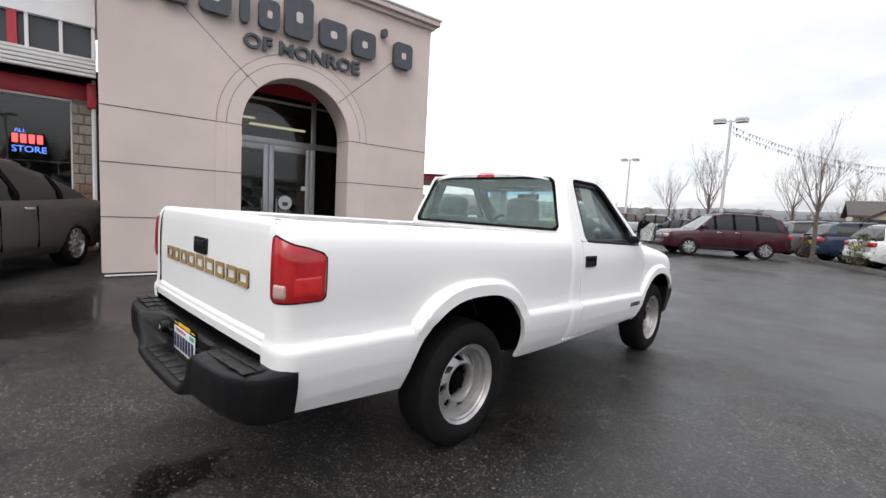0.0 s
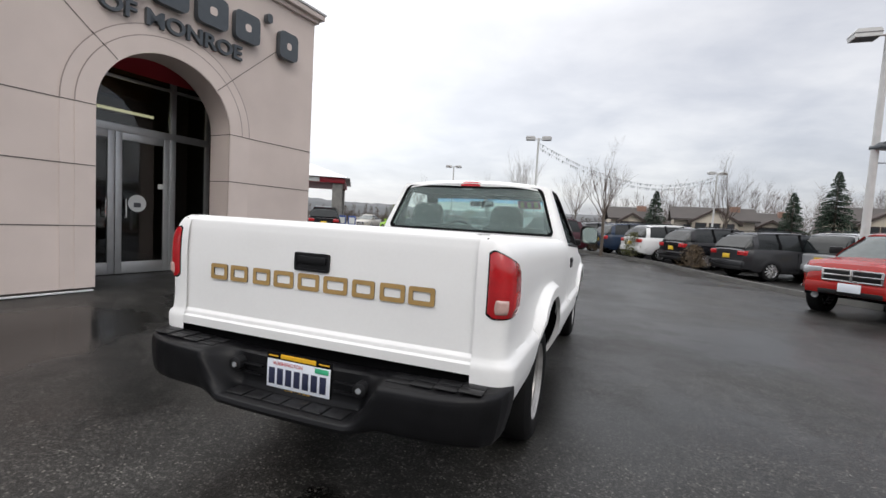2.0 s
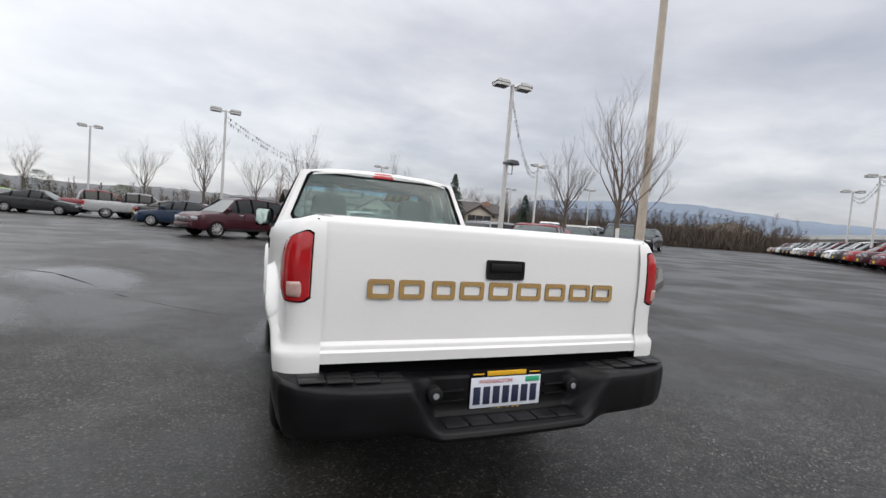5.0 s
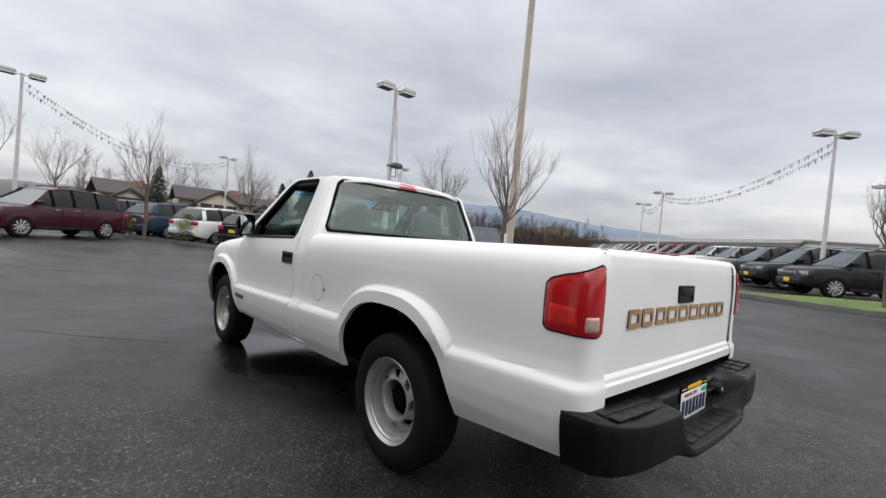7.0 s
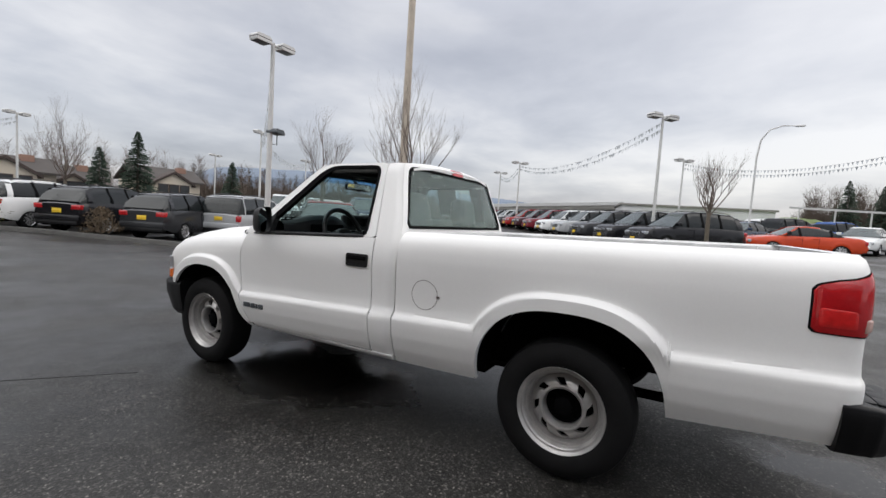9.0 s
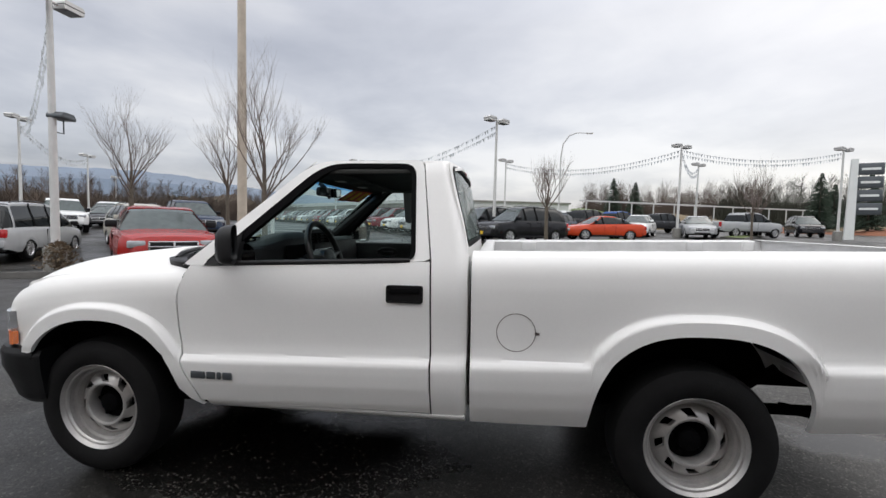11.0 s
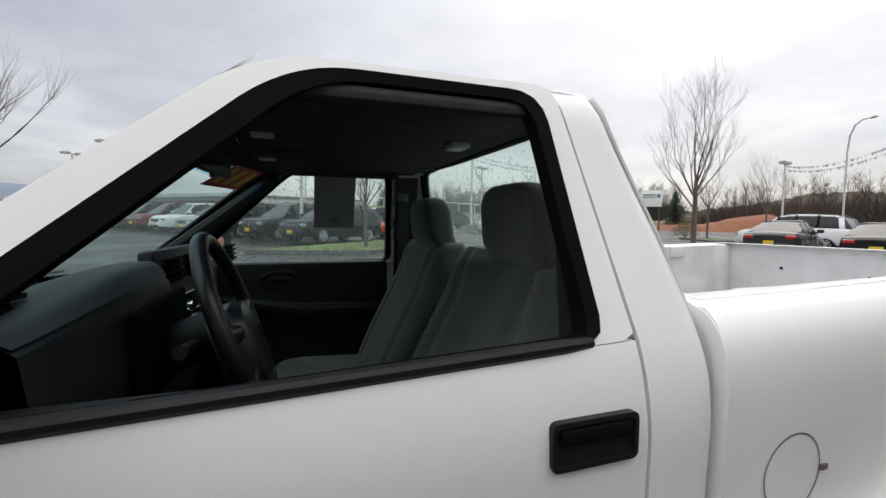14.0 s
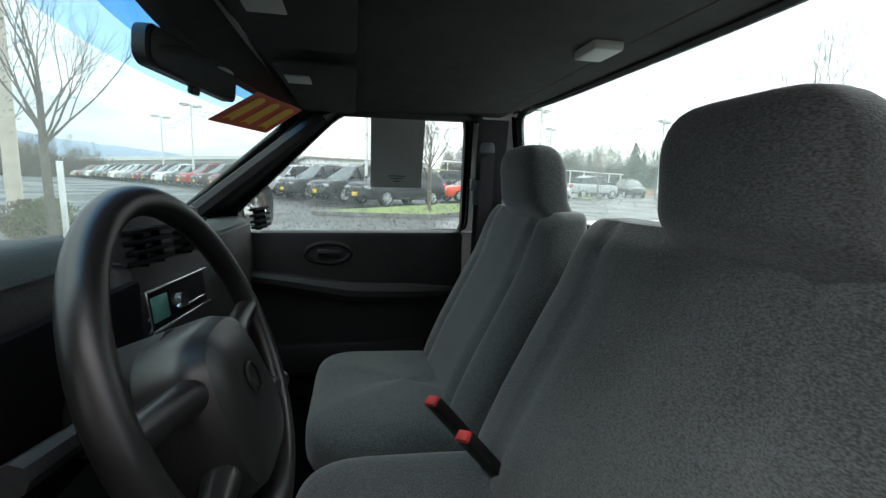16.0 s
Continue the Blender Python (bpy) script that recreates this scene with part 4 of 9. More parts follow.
for sx in (-1, 1):
    bm = B()
    us = sorted({(BED_Y - y) / (BED_Y - TURN_Y) * TURN_U for y in dense(BED_Y, TURN_Y, 92)} | {TURN_U + (1 - TURN_U) * i / 14 for i in range(15)})
    nv = 64
    rows = []
    for u in us:
        k, y = bed_path(u)
        yy = y if k is None else TURN_Y - 0.09 * k
        lo, hi = arch_z(y, bed_low(yy)), bed_top(yy)
        rows.append([bm.verts.new(bed_point(sx, u, lo + (hi - lo) * (1 - (1 - j / nv) ** 1.25))) for j in range(nv + 1)])
    for a, b in zip(rows, rows[1:]):
        for j in range(nv):
            bm.faces.new((a[j], b[j], b[j + 1], a[j + 1]) if sx < 0 else (a[j + 1], b[j + 1], b[j], a[j]))
    skirt(bm, lambda c: (-(0.026 if abs(c.y) < 0.45 and c.z < 0.9 else 0.03) * (1 if c.x > 0 else -1), 0, 0))
    part("bed_side", bm, "white_paint", truck, recalc=False)
    # front flange, rail cap and inner wall
    bm = B()
    patch(bm, lambda u, v: (sx * (side_x(0.93, 0.42 + 0.70 * v, False) - 0.003 - 0.085 * u), BED_Y - 0.004 + 0.002 * u, 0.42 + 0.70 * v), 3, 30)
    part("bed_flange", bm, "white_paint", truck, recalc=True)
    bm = B()
    patch(bm, lambda u, v: (sx * (0.747 - taper(0.915 - 1.93 * v) - (0.115 - taper(0.915 - 1.93 * v)) * u), 0.915 - 1.93 * v, bed_top(0.915 - 1.93 * v) + 0.004 * math.sin(math.pi * u) - 0.012 * u), 6, 24)
    patch(bm, lambda u, v: (sx * (0.63 + 0.012 * math.sin(math.pi * u) * (1 if u < 0.4 else 0.3)), 0.915 - 1.93 * v, bed_top(0.915 - 1.93 * v) - 0.012 - (bed_top(0) - wall_foot(0.915 - 1.93 * v)) * u), 16, 48)
    part("bed_inner_wall", bm, "bed_paint", truck, "scuffed white bed wall", recalc=True)
    bm = B()
    for yy in (0.60, -0.55):
        box(bm, sx * 0.64 - 0.022, sx * 0.64 + 0.022, yy - 0.05, yy + 0.05, bed_top(yy) - 0.075, bed_top(yy) - 0.012, 0.006)
    box(bm, sx * 0.655 - 0.05, sx * 0.655 + 0.05, -1.0, -0.86, 0.66, bed_top(-0.9) - 0.004, 0.02)
    parts("stake_pocket", bm, "bed_paint", truck)
    # wheel box inside the bed, and the dark well round the wheel
    bm = B()
    patch(bm, lambda u, v: (sx * (0.63 - 0.17 * v), 0.50 * math.cos(math.pi * u), 0.58 + 0.285 * math.sin(math.pi * u) ** 0.7), 20, 3)
    patch(bm, lambda u, v: (sx * 0.46, 0.50 * math.cos(math.pi * u), 0.585 + (0.285 * math.sin(math.pi * u) ** 0.7 - 0.005) * v), 20, 3)
    part("wheel_box", bm, "bed_paint", truck, recalc=True)
    for cy, cz, a, b in ARCHES:
        bm = B()
        n_, end = bow(cy), 0.80 if cy < 1 else 1.0

        def liner(u, v):
            """The housing over the wheel, from the edge of the opening inwards."""
            c = math.cos(math.pi * u * end)
            grow = min(1, v * 4)
            y = cy + (a + 0.004) * c * (1.0 + 0.05 * grow)
            z = max(0.43 if cy < 1 else 0.405, cz - 0.03 + (b + 0.034) * max(0.0, 1 - abs(c) ** n_) ** (1 / n_) * (1.0 + 0.03 * grow))
            edge = min(0.846, side_x(y, max(z - 0.03, 0.40)) - 0.020)
            return (sx * (edge + (0.476 - edge) * v), y, z)

        patch(bm, liner, 40, 4)

        def inner(u, v):
            y = cy + (a + 0.02) * (2 * u - 1)
            lo = interp(y, [-0.24, -0.12], [0.555, 0.44])
            hi = cz - 0.03 + (b + 0.045) * max(0.0, 1 - abs(2 * u - 1) ** n_) ** (1 / n_)
            return (sx * 0.477, y, lo + v * max(0.0, hi - lo))

        patch(bm, inner, 30, 2)
        part("wheel_well", bm, "dark", truck, "black wheel housing", recalc=True)
    # fuel filler flap: a fine round gap and its flap
    if sx < 0:
        bm = B()
        for r0, r1, off in ((0.0785, 0.0815, 0.0015),):
            patch(bm, lambda u, v: (sx * (side_x(0.75 + 0.08 * math.cos(2 * math.pi * u), 0.80 + 0.08 * math.sin(2 * math.pi * u)) + off), 0.748 + (r0 + (r1 - r0) * v) * math.cos(2 * math.pi * u), 0.795 + (r0 + (r1 - r0) * v) * math.sin(2 * math.pi * u)), 48, 1, wrap=True)
        box(bm, sx * 0.8365 - 0.002, sx * 0.8365 + 0.002, 0.652, 0.671, 0.788, 0.799)
        part("fuel_flap", bm, "joint", truck, "round fuel flap outline with a finger notch", recalc=True)
    # tail lamp: dark rim, red lens, pale reverse window
    def lamp_patch(u0, u1, zt0, zt1, zb0, zb1, out, name, material, parent, label):
        bm2 = B()
        def P(u, v):
            uu = u0 + (u1 - u0) * u
            zt, zb = zt0 + (zt1 - zt0) * u, zb0 + (zb1 - zb0) * u
            w = min(u, 1 - u)
            rr = 0.016 * (1 - min(1, w / 0.10)) ** 2
            return bed_point(sx, uu, zb + rr + (zt - zb - 2 * rr) * v, out + 0.006 * (1 - (2 * u - 1) ** 6) * (1 - (2 * v - 1) ** 6))
        patch(bm2, P, 18, 10)
        skirt(bm2, lambda c: (-0.012 * (1 if c.x > 0 else -1), 0.012, 0))
        return part(name, bm2, material, parent, label, recalc=True)
    rim = lamp_patch(0.889, 0.998, 1.044, 1.112, 0.868, 0.866, 0.002, "tail_lamp", "seal", truck, "red tail lamp with a pale reverse window in a black rim")
    lamp_patch(0.8925, 0.9965, 1.039, 1.106, 0.873, 0.872, 0.005, "red_lens", "red_lens", rim, "glossy red lens")
    lamp_patch(0.958, 0.988, 0.938, 0.938, 0.886, 0.886, 0.0085, "reverse_lens", "clear_lens", rim, "pale pinkish reverse lens")
    lamp_patch(0.899, 0.950, 0.972, 0.968, 0.890, 0.890, 0.0065, "brake_lens", "bright_lens", rim, "brighter red brake lens")

# bed floor, front wall, tailgate
bm = B()
for i in range(14):
    x0 = -0.63 + i * 0.09
    if abs(x0 + 0.027) < 0.45:
        box(bm, x0, x0 + 0.055, -0.99, 0.9, 0.60, 0.622, 0.006)
ribs = bm
bm = B()
box(bm, -0.466, 0.466, -0.99, 0.915, 0.575, 0.607)
box(bm, -0.64, 0.64, 0.49, 0.915, 0.575, 0.606)
box(bm, -0.64, 0.64, -0.99, -0.49, 0.575, 0.606)
bf = part("bed_floor", bm, "bed_paint", truck, "ribbed white bed floor")
parts("floor_rib", ribs, "bed_paint", bf)
bm = B()
box(bm, -0.74, 0.74, 0.885, 0.912, 0.55, 1.125, 0.008)
box(bm, -0.74, 0.74, 0.85, 0.918, 1.095, 1.128, 0.012)
part("bed_front_wall", bm, "bed_paint", truck)
bm = B()
box(bm, -0.60, 0.60, 0.95, 2.3, 0.38, 0.46)
box(bm, -0.62, 0.62, 0.46, 0.95, 0.37, 0.46)
box(bm, -0.44, 0.44, 0.02, 0.46, 0.40, 0.47)
for sx in (-1, 1):
    box(bm, sx * 0.43 - 0.035, sx * 0.43 + 0.035, -0.06, 1.0, 0.42, 0.53)
    box(bm, sx * 0.43 - 0.035, sx * 0.43 + 0.035, -1.0, -0.06, 0.505, 0.575)
for yy in (-0.98, 0.35, 0.85):
    box(bm, -0.40, 0.40, yy - 0.04, yy + 0.04, 0.47, 0.53)
box(bm, -0.38, 0.10, 0.42, 0.80, 0.36, 0.55, 0.03)
box(bm, -0.66, 0.66, 2.2, 3.3, 0.34, 0.70)
box(bm, -0.68, 0.68, -1.028, -0.992, 0.55, 0.668)
parts("chassis", bm, "dark", truck, "black underbody")

bm = B()


def gate(u, v):
    x = -0.706 + 1.412 * u
    prof_z = [0.658, 0.664, 0.700, 0.708, 0.722, 0.735, 0.95, 1.10, 1.138, 1.153, 1.158]
    prof_y = [-1.030, -1.058, -1.060, -1.052, -1.050, -1.040, -1.043, -1.037, -1.031, -1.020, -0.995]
    t = v * (len(prof_z) - 1)
    return Vector((x, interp(t, range(11), prof_y) + 0.006 * (2 * u - 1) ** 2, interp(t, range(11), prof_z)))


patch(bm, gate, 20, 40)
skirt(bm, (0, 0.05, 0))
tailgate = part("tailgate", bm, "white_paint", truck, "white tailgate with tan decal marks", recalc=True)
bm = B()
box(bm, -0.69, 0.69, -0.995, -0.975, 0.62, 1.16, 0.004)
part("tailgate_inner", bm, "bed_paint", tailgate)
bm = B()
for x, z in ((-0.1, 1.02), (0.06, 0.98), (-0.42, 1.05), (-0.06, 0.97), (0.3, 1.03)):
    lathe(bm, [(0.0, 0.0), (0.008, 0.0), (0.008, 0.004), (0, 0.004)], 10, pose(x, -0.971, z, 0, 0, 90))
parts("bolt", bm, "seal", tailgate)
# dark strips in the tailgate's side gaps, as their shade
bm = B()
box(bm, -0.7125, -0.706, -1.026, -0.99, 0.70, 1.145)
box(bm, 0.706, 0.7125, -1.026, -0.99, 0.70, 1.145)
parts("tailgate_gap", bm, "joint", tailgate)
# handle: recessed black cup with a flap
bm = B()
out, inn = rounded([(-0.086, 0.962), (0.08, 0.962), (0.08, 1.036), (-0.086, 1.036)], 0.010, 4), rounded([(-0.076, 0.972), (0.070, 0.972), (0.070, 1.026), (-0.076, 1.026)], 0.006, 4)
a, b = ring(bm, [(x, -1.050, z) for x, z in out], [(x, -1.050, z) for x, z in inn])
ring(bm, [(x, -1.050, z) for x, z in out], [(x, -1.030, z) for x, z in out])
ring(bm, [(x, -1.050, z) for x, z in inn], [(x, -1.0455, z) for x, z in inn])
bm.faces.new([bm.verts.new((x, -1.0455, z)) for x, z in inn])
th = part("tailgate_handle", bm, "black_plastic", tailgate, "black tailgate latch handle", recalc=True)
bm = B()
box(bm, -0.072, 0.066, -1.054, -1.045, 0.992, 1.024, 0.004)
part("handle_flap", bm, "black_plastic", th)
# nine tan decal marks: plain open frames within a dark edge
def mark(bm, x0, x1, z0, z1, w, y0, y1):
    o = rounded([(x0, z0), (x1, z0), (x1, z1), (x0, z1)], 0.010, 3)
    i_ = rounded([(x0 + w, z0 + w), (x1 - w, z0 + w), (x1 - w, z1 - w), (x0 + w, z1 - w)], 0.006, 3)
    ring(bm, [(x, y1, z) for x, z in o], [(x, y1, z) for x, z in i_], 1)
    ring(bm, [(x, y0, z) for x, z in o], [(x, y1, z) for x, z in o], 0)
    ring(bm, [(x, y1, z) for x, z in i_], [(x, y0, z) for x, z in i_], 0)
    bmesh.ops.remove_doubles(bm, verts=bm.verts[:], dist=1e-5)


for x0, x1 in ((-0.536, -0.443), (-0.424, -0.330), (-0.300, -0.210), (-0.190, -0.090), (-0.068, 0.035), (0.056, 0.166), (0.188, 0.286), (0.309, 0.413), (0.428, 0.532)):
    bm = B()
    mark(bm, x0, x1, 0.883, 0.951, 0.017, -1.0405, -1.0465)
    part("decal_mark", bm, ["decal_edge", "gold"], tailgate, recalc=True)

# rear step bumper
BUMP = [(0.0, -1.236), (0.16, -1.234), (0.28, -1.228), (0.35, -1.216), (0.42, -1.209), (0.52, -1.203), (0.61, -1.195), (0.69, -1.177), (0.762, -1.145), (0.806, -1.100), (0.823, -1.045), (0.830, -0.985)]


def bump_path(t):
    q = t * (len(BUMP) - 1)
    return Vector((interp(q, range(len(BUMP)), [p[0] for p in BUMP]), interp(q, range(len(BUMP)), [p[1] for p in BUMP])))


# half sections as (depth behind the front line, height): the step in the middle, the block at each end
STEP_SEC = [(0.20, 0.612), (0.148, 0.612), (0.134, 0.604), (0.131, 0.560), (0.129, 0.495), (0.119, 0.474), (0.030, 0.470), (0.007, 0.464), (0.0, 0.450), (0.008, 0.434), (0.05, 0.426), (0.14, 0.424)]
BLOCK_SEC = [(0.20, 0.606), (0.155, 0.611), (0.105, 0.613), (0.055, 0.612), (0.015, 0.610), (0.004, 0.601), (0.0, 0.582), (0.001, 0.520), (0.007, 0.470), (0.018, 0.449), (0.05, 0.441), (0.14, 0.440)]


def bump_skin(u, v):
    t = 2 * u - 1
    k = abs(t)
    p = bump_path(k)
    d = bump_path(min(1, k + 0.03)) - bump_path(max(0, k - 0.03))
    n = Vector((d.y, -d.x)).normalized()
    w = smooth01(0.29, 0.415, p.x)
    q = v * (len(STEP_SEC) - 1)
    dep = (1 - w) * interp(q, range(12), [g[0] for g in STEP_SEC]) + w * interp(q, range(12), [g[0] for g in BLOCK_SEC])
    z = (1 - w) * interp(q, range(12), [g[1] for g in STEP_SEC]) + w * interp(q, range(12), [g[1] for g in BLOCK_SEC])
    end = smooth01(0.50, 1.0, k)
    lean = 0.022 * smooth01(0.66, 0.95, k) * smooth01(0.58, 0.45, z)
    z += end * (0.018 - 0.030 * smooth01(0.60, 0.44, z)) + 0.010 * w
    dep = dep * (1 - 0.2 * smooth01(0.72, 0.95, k)) + lean
    return Vector((math.copysign(max(0.0, p.x - n.x * dep), t), p.y - n.y * dep, z))


bm = B()
rows, _ = patch(bm, bump_skin, 110, 33)
bm.faces.new(rows[0])
bm.faces.new(rows[-1][::-1])
bumper = part("rear_bumper", bm, "bumper_plastic", truck, "weathered black plastic step bumper with ribbed pads", angle=50, recalc=True)
for sx in (-1, 1):
    bm = B()
    for i in range(4):
        x0 = 0.405 + i * 0.088
        z = 0.6215 + i * 0.0042
        back_y = -1.146
        for j in range(2):
            box(bm, *sorted((sx * x0, sx * (x0 + 0.083))), back_y + j * 0.052, back_y + 0.047 + j * 0.052, z, z + 0.0035, 0.002)
    parts("step_pad", bm, "black_plastic", bumper, "ribbed tread pads")
    bm = B()
    lathe(bm, [(0, -0.004), (0.020, -0.004), (0.028, 0.0), (0.030, 0.05)], 18, pose(sx * 0.292, -1.132, 0.560, 0, 0, 90))
    part("plate_lamp_cup", bm, "black_plastic", bumper, "black plate lamp cup")
    bm = B()
    lathe(bm, [(0, -0.006), (0.011, -0.005), (0.012, 0.01)], 14, pose(sx * 0.292, -1.134, 0.560, 0, 0, 90))
    part("plate_lamp", bm, "lamp_glass", bumper, "small clear plate lamp")
bm = B()
for i in range(6):
    box(bm, -0.27 + i * 0.091, -0.27 + i * 0.091 + 0.083, -1.200, -1.130, 0.469, 0.477, 0.004)
parts("step_pad", bm, "black_plastic", bumper)
bm = B()
for x0 in (-0.27, 0.17):
    for z in (0.525, 0.56):
        box(bm, x0, x0 + 0.10, -1.116, -1.100, z, z + 0.008, 0.002)
parts("bumper_rib", bm, "bumper_plastic", bumper)

# licence plate in a black and yellow frame
plate = part("licence_plate", (lambda b: (box(b, -0.152, 0.158, -1.108, -1.100, 0.468, 0.632, 0.004), b)[1])(B()), "seal", truck, "licence plate in a black dealer frame with yellow print")
bm = B()
box(bm, -0.147, 0.153, -1.1105, -1.1085, 0.492, 0.606, 0.002)
part("plate_face", bm, "plate_white", plate, "white and pale blue plate face")
for i in range(7):
    bm = B()
    box(bm, -0.136 + i * 0.0405, -0.136 + i * 0.0405 + 0.029, -1.1125, -1.111, 0.506, 0.572, 0.002)
    part("plate_bar", bm, "plate_ink", plate)
words("WASHINGTON", 0.021, "red_ink", plate, pose(-0.118, -1.1115, 0.584, 90, 0, 0), "plate_lettering", 0.0005, "red state letter", each=True)
bm = B()
box(bm, 0.083, 0.146, -1.1125, -1.111, 0.582, 0.602, 0.001)
part("plate_tab", bm, "green_ink", plate)
words("MONROE", 0.028, "yellow", plate, pose(0.003, -1.1095, 0.470, 90, 0, 0), "frame_lettering", 0.0008, "yellow town letter", "CENTER", each=True)
bm = B()
for x0, x1 in ((-0.14, -0.095), (-0.082, 0.085), (0.1, 0.148)):
    box(bm, x0, x1, -1.1105, -1.1085, 0.611 if x0 > -0.09 and x1 < 0.09 else 0.616, 0.629 if x0 > -0.09 and x1 < 0.09 else 0.621, 0.001)
parts("frame_bar", bm, "yellow", plate)

# cab: corner pillars, doors, roof, back
UP0, SLOPE = 1.075, 0.375


def up_x(z):
    """Half the width of the cab above the belt."""
    return 0.806 - SLOPE * (z - UP0) - 0.05 * max(0, z - 1.47) ** 1.0


def cab_x(y, z):
    if z < UP0:
        if z <= UP0 - 0.16:
            return side_x(y, z, y > 2.262)
        x = side_x(y, UP0 - 0.16, False)
        return x + (0.810 - x) * ((z - UP0 + 0.16) / 0.16) ** 2.0
    return up_x(z) + 0.004


def cab_back_y(z):
    return 0.952 + max(0, z - 1.10) * 0.165 - 0.010 * math.sin(math.pi * min(1.0, max(0.0, z - 1.10) / 0.44))


def cab_round(x, z):
    """The back of the cab bends forward at its upper corners."""
    return (0.004 + 0.036 * smooth01(1.10, 1.45, z)) * min(1.0, abs(x) / max(0.5, up_x(max(z, UP0)) - 0.02)) ** 4


def front_seam(z):
    if z > 0.86:
        return 2.286 - 0.066 * ((z - 0.86) / 0.20) ** 2.2
    return 2.286 - 0.022 * ((0.86 - z) / 0.22) ** 1.8 - 0.030 * smooth01(0.60, 0.44, z)


def rear_seam(z):
    return interp(z, [0.38, 0.95, 1.08, 1.53], [1.106, 1.111, 1.115, 1.176])


def belt(y):
    return interp(y, [1.124, 1.192, 2.205, 2.36], [1.080, 1.079, 1.043, 1.036])


WIN = [(1.203, 1.086), (2.107, 1.053), (1.620, 1.505), (1.232, 1.503)]
for sx in (-1, 1):
    # corner between door and bed
    bm = B()

    def corner(u, v):
        z = 0.405 + (1.538 - 0.405) * v
        y1, y0 = rear_seam(z) - 0.004, cab_back_y(z) + cab_round(0.9, z)
        y = y1 + (y0 - y1) * u
        x = cab_x(y, z)
        x -= (0.016 + 0.014 * smooth01(1.0, 1.15, z)) * smooth01(0.62, 1.0, u) ** 2 + 0.016 * smooth01(1.47, 1.545, z) ** 2
        return Vector((sx * x, y, z))

    patch(bm, corner, 12, 50)
    skirt(bm, lambda c: (-0.025 * (1 if c.x > 0 else -1), 0, 0))
    part("cab_corner", bm, "white_paint", truck, recalc=True)
    # door skin below the belt
    bm = B()

    def skin(u, v):
        z = 0.418 + (belt(1.12 + 1.1 * u) - 0.418) * v
        y = rear_seam(z) + 0.004 + (front_seam(z) - 0.004 - rear_seam(z) - 0.004) * u
        return Vector((sx * cab_x(y, z), y, z))

    patch(bm, skin, 26, 64)
    skirt(bm, lambda c: (-0.022 * (1 if c.x > 0 else -1), 0, 0))
    door = part("door", bm, "white_paint", truck, "white door with its window rolled down" if sx < 0 else "white door with a rain-spotted closed window", recalc=True)
    # door and pillar frame above the belt, white outside and black rubber inside
    outer = resample(rounded([(1.119, 1.083), (2.266, 1.042), (1.700, 1.538), (1.177, 1.540)], [0.01, 0.01, 0.10, 0.03], 6), 96)
    mid_l = resample(rounded([(WIN[0][0] - 0.022, WIN[0][1] - 0.001), (WIN[1][0] + 0.058, WIN[1][1] - 0.005), (WIN[2][0] + 0.033, WIN[2][1] + 0.020), (WIN[3][0] - 0.022, WIN[3][1] + 0.020)], [0.04, 0.02, 0.10, 0.06], 6), 96)
    inner = resample(rounded(WIN, [0.03, 0.02, 0.09, 0.05], 6), 96)

    def at(loop, off=0.0):
        return [(sx * (cab_x(p[0], p[1]) + off), p[0], p[1]) for p in loop]

    bm = B()
    ring(bm, at(outer), at(mid_l))
    bmesh.ops.subdivide_edges(bm, edges=[e for e in bm.edges if len(e.link_faces) == 2], cuts=2, use_grid_fill=False)
    skirt(bm, lambda c: (-0.02 * (1 if c.x > 0 else -1), 0, 0))
    part("window_surround", bm, "white_paint", door, recalc=True)
    bm = B()
    ring(bm, at(mid_l, 0.004), at(inner, -0.002))
    ring(bm, at(mid_l, 0.004), at(mid_l, -0.05))
    ring(bm, at(inner, -0.002), at(inner, -0.038))
    bmesh.ops.remove_doubles(bm, verts=bm.verts[:], dist=1e-5)
    part("window_seal", bm, "seal", door, "black rubber window seal", recalc=True)
    bm = B()
    n = 16
    pts = [(sx * (cab_x(y, z) - 0.003), y, z) for y, z in ((1.205 + (2.125 - 1.205) * i / n, 1.084 + (1.051 - 1.084) * i / n) for i in range(n + 1))]
    tube(bm, pts, [0.009] + [0.0125] * (n - 1) + [0.009], 10)
    part("belt_moulding", bm, "black_plastic", door, "black belt moulding below the window")
    # sail at the mirror
    bm = B()
    prism(bm, [(2.00, 1.049), (2.160, 1.043), (2.00, 1.19)], lambda a, b, d: (sx * (cab_x(a, b) + d), a, b), -0.03, 0.008)
    part("mirror_sail", bm, "black_plastic", door, recalc=True)
    # outside mirror
    mir_x, mir_z = (0.890, 1.143) if sx < 0 else (0.935, 1.172)
    bm = B()

    def shell(u, v):
        a = 2 * math.pi * u
        e = 0.55
        cx, cz = math.copysign(abs(math.cos(a)) ** e, math.cos(a)), math.copysign(abs(math.sin(a)) ** e, math.sin(a))
        s = [1.0, 1.0, 0.97, 0.88, 0.68, 0.35, 0.02]
        d = [0.0, 0.02, 0.05, 0.075, 0.095, 0.105, 0.108]
        t = v * 6
        k = interp(t, range(7), s)
        return Vector((sx * (mir_x + 0.082 * cx * k), 1.966 - 0.45 * 0.082 * cx * k + 0.80 * interp(t, range(7), d), mir_z + 0.085 * cz * k - 0.008 * cx))

    patch(bm, shell, 36, 18, wrap=True)
    box(bm, *sorted((sx * 0.79, sx * 0.86)), 2.025, 2.085, 1.065, 1.125, 0.015)
    mirror = part("side_mirror", bm, "black_plastic", door, "black plastic door mirror wet with rain", recalc=True)
    bm = B()
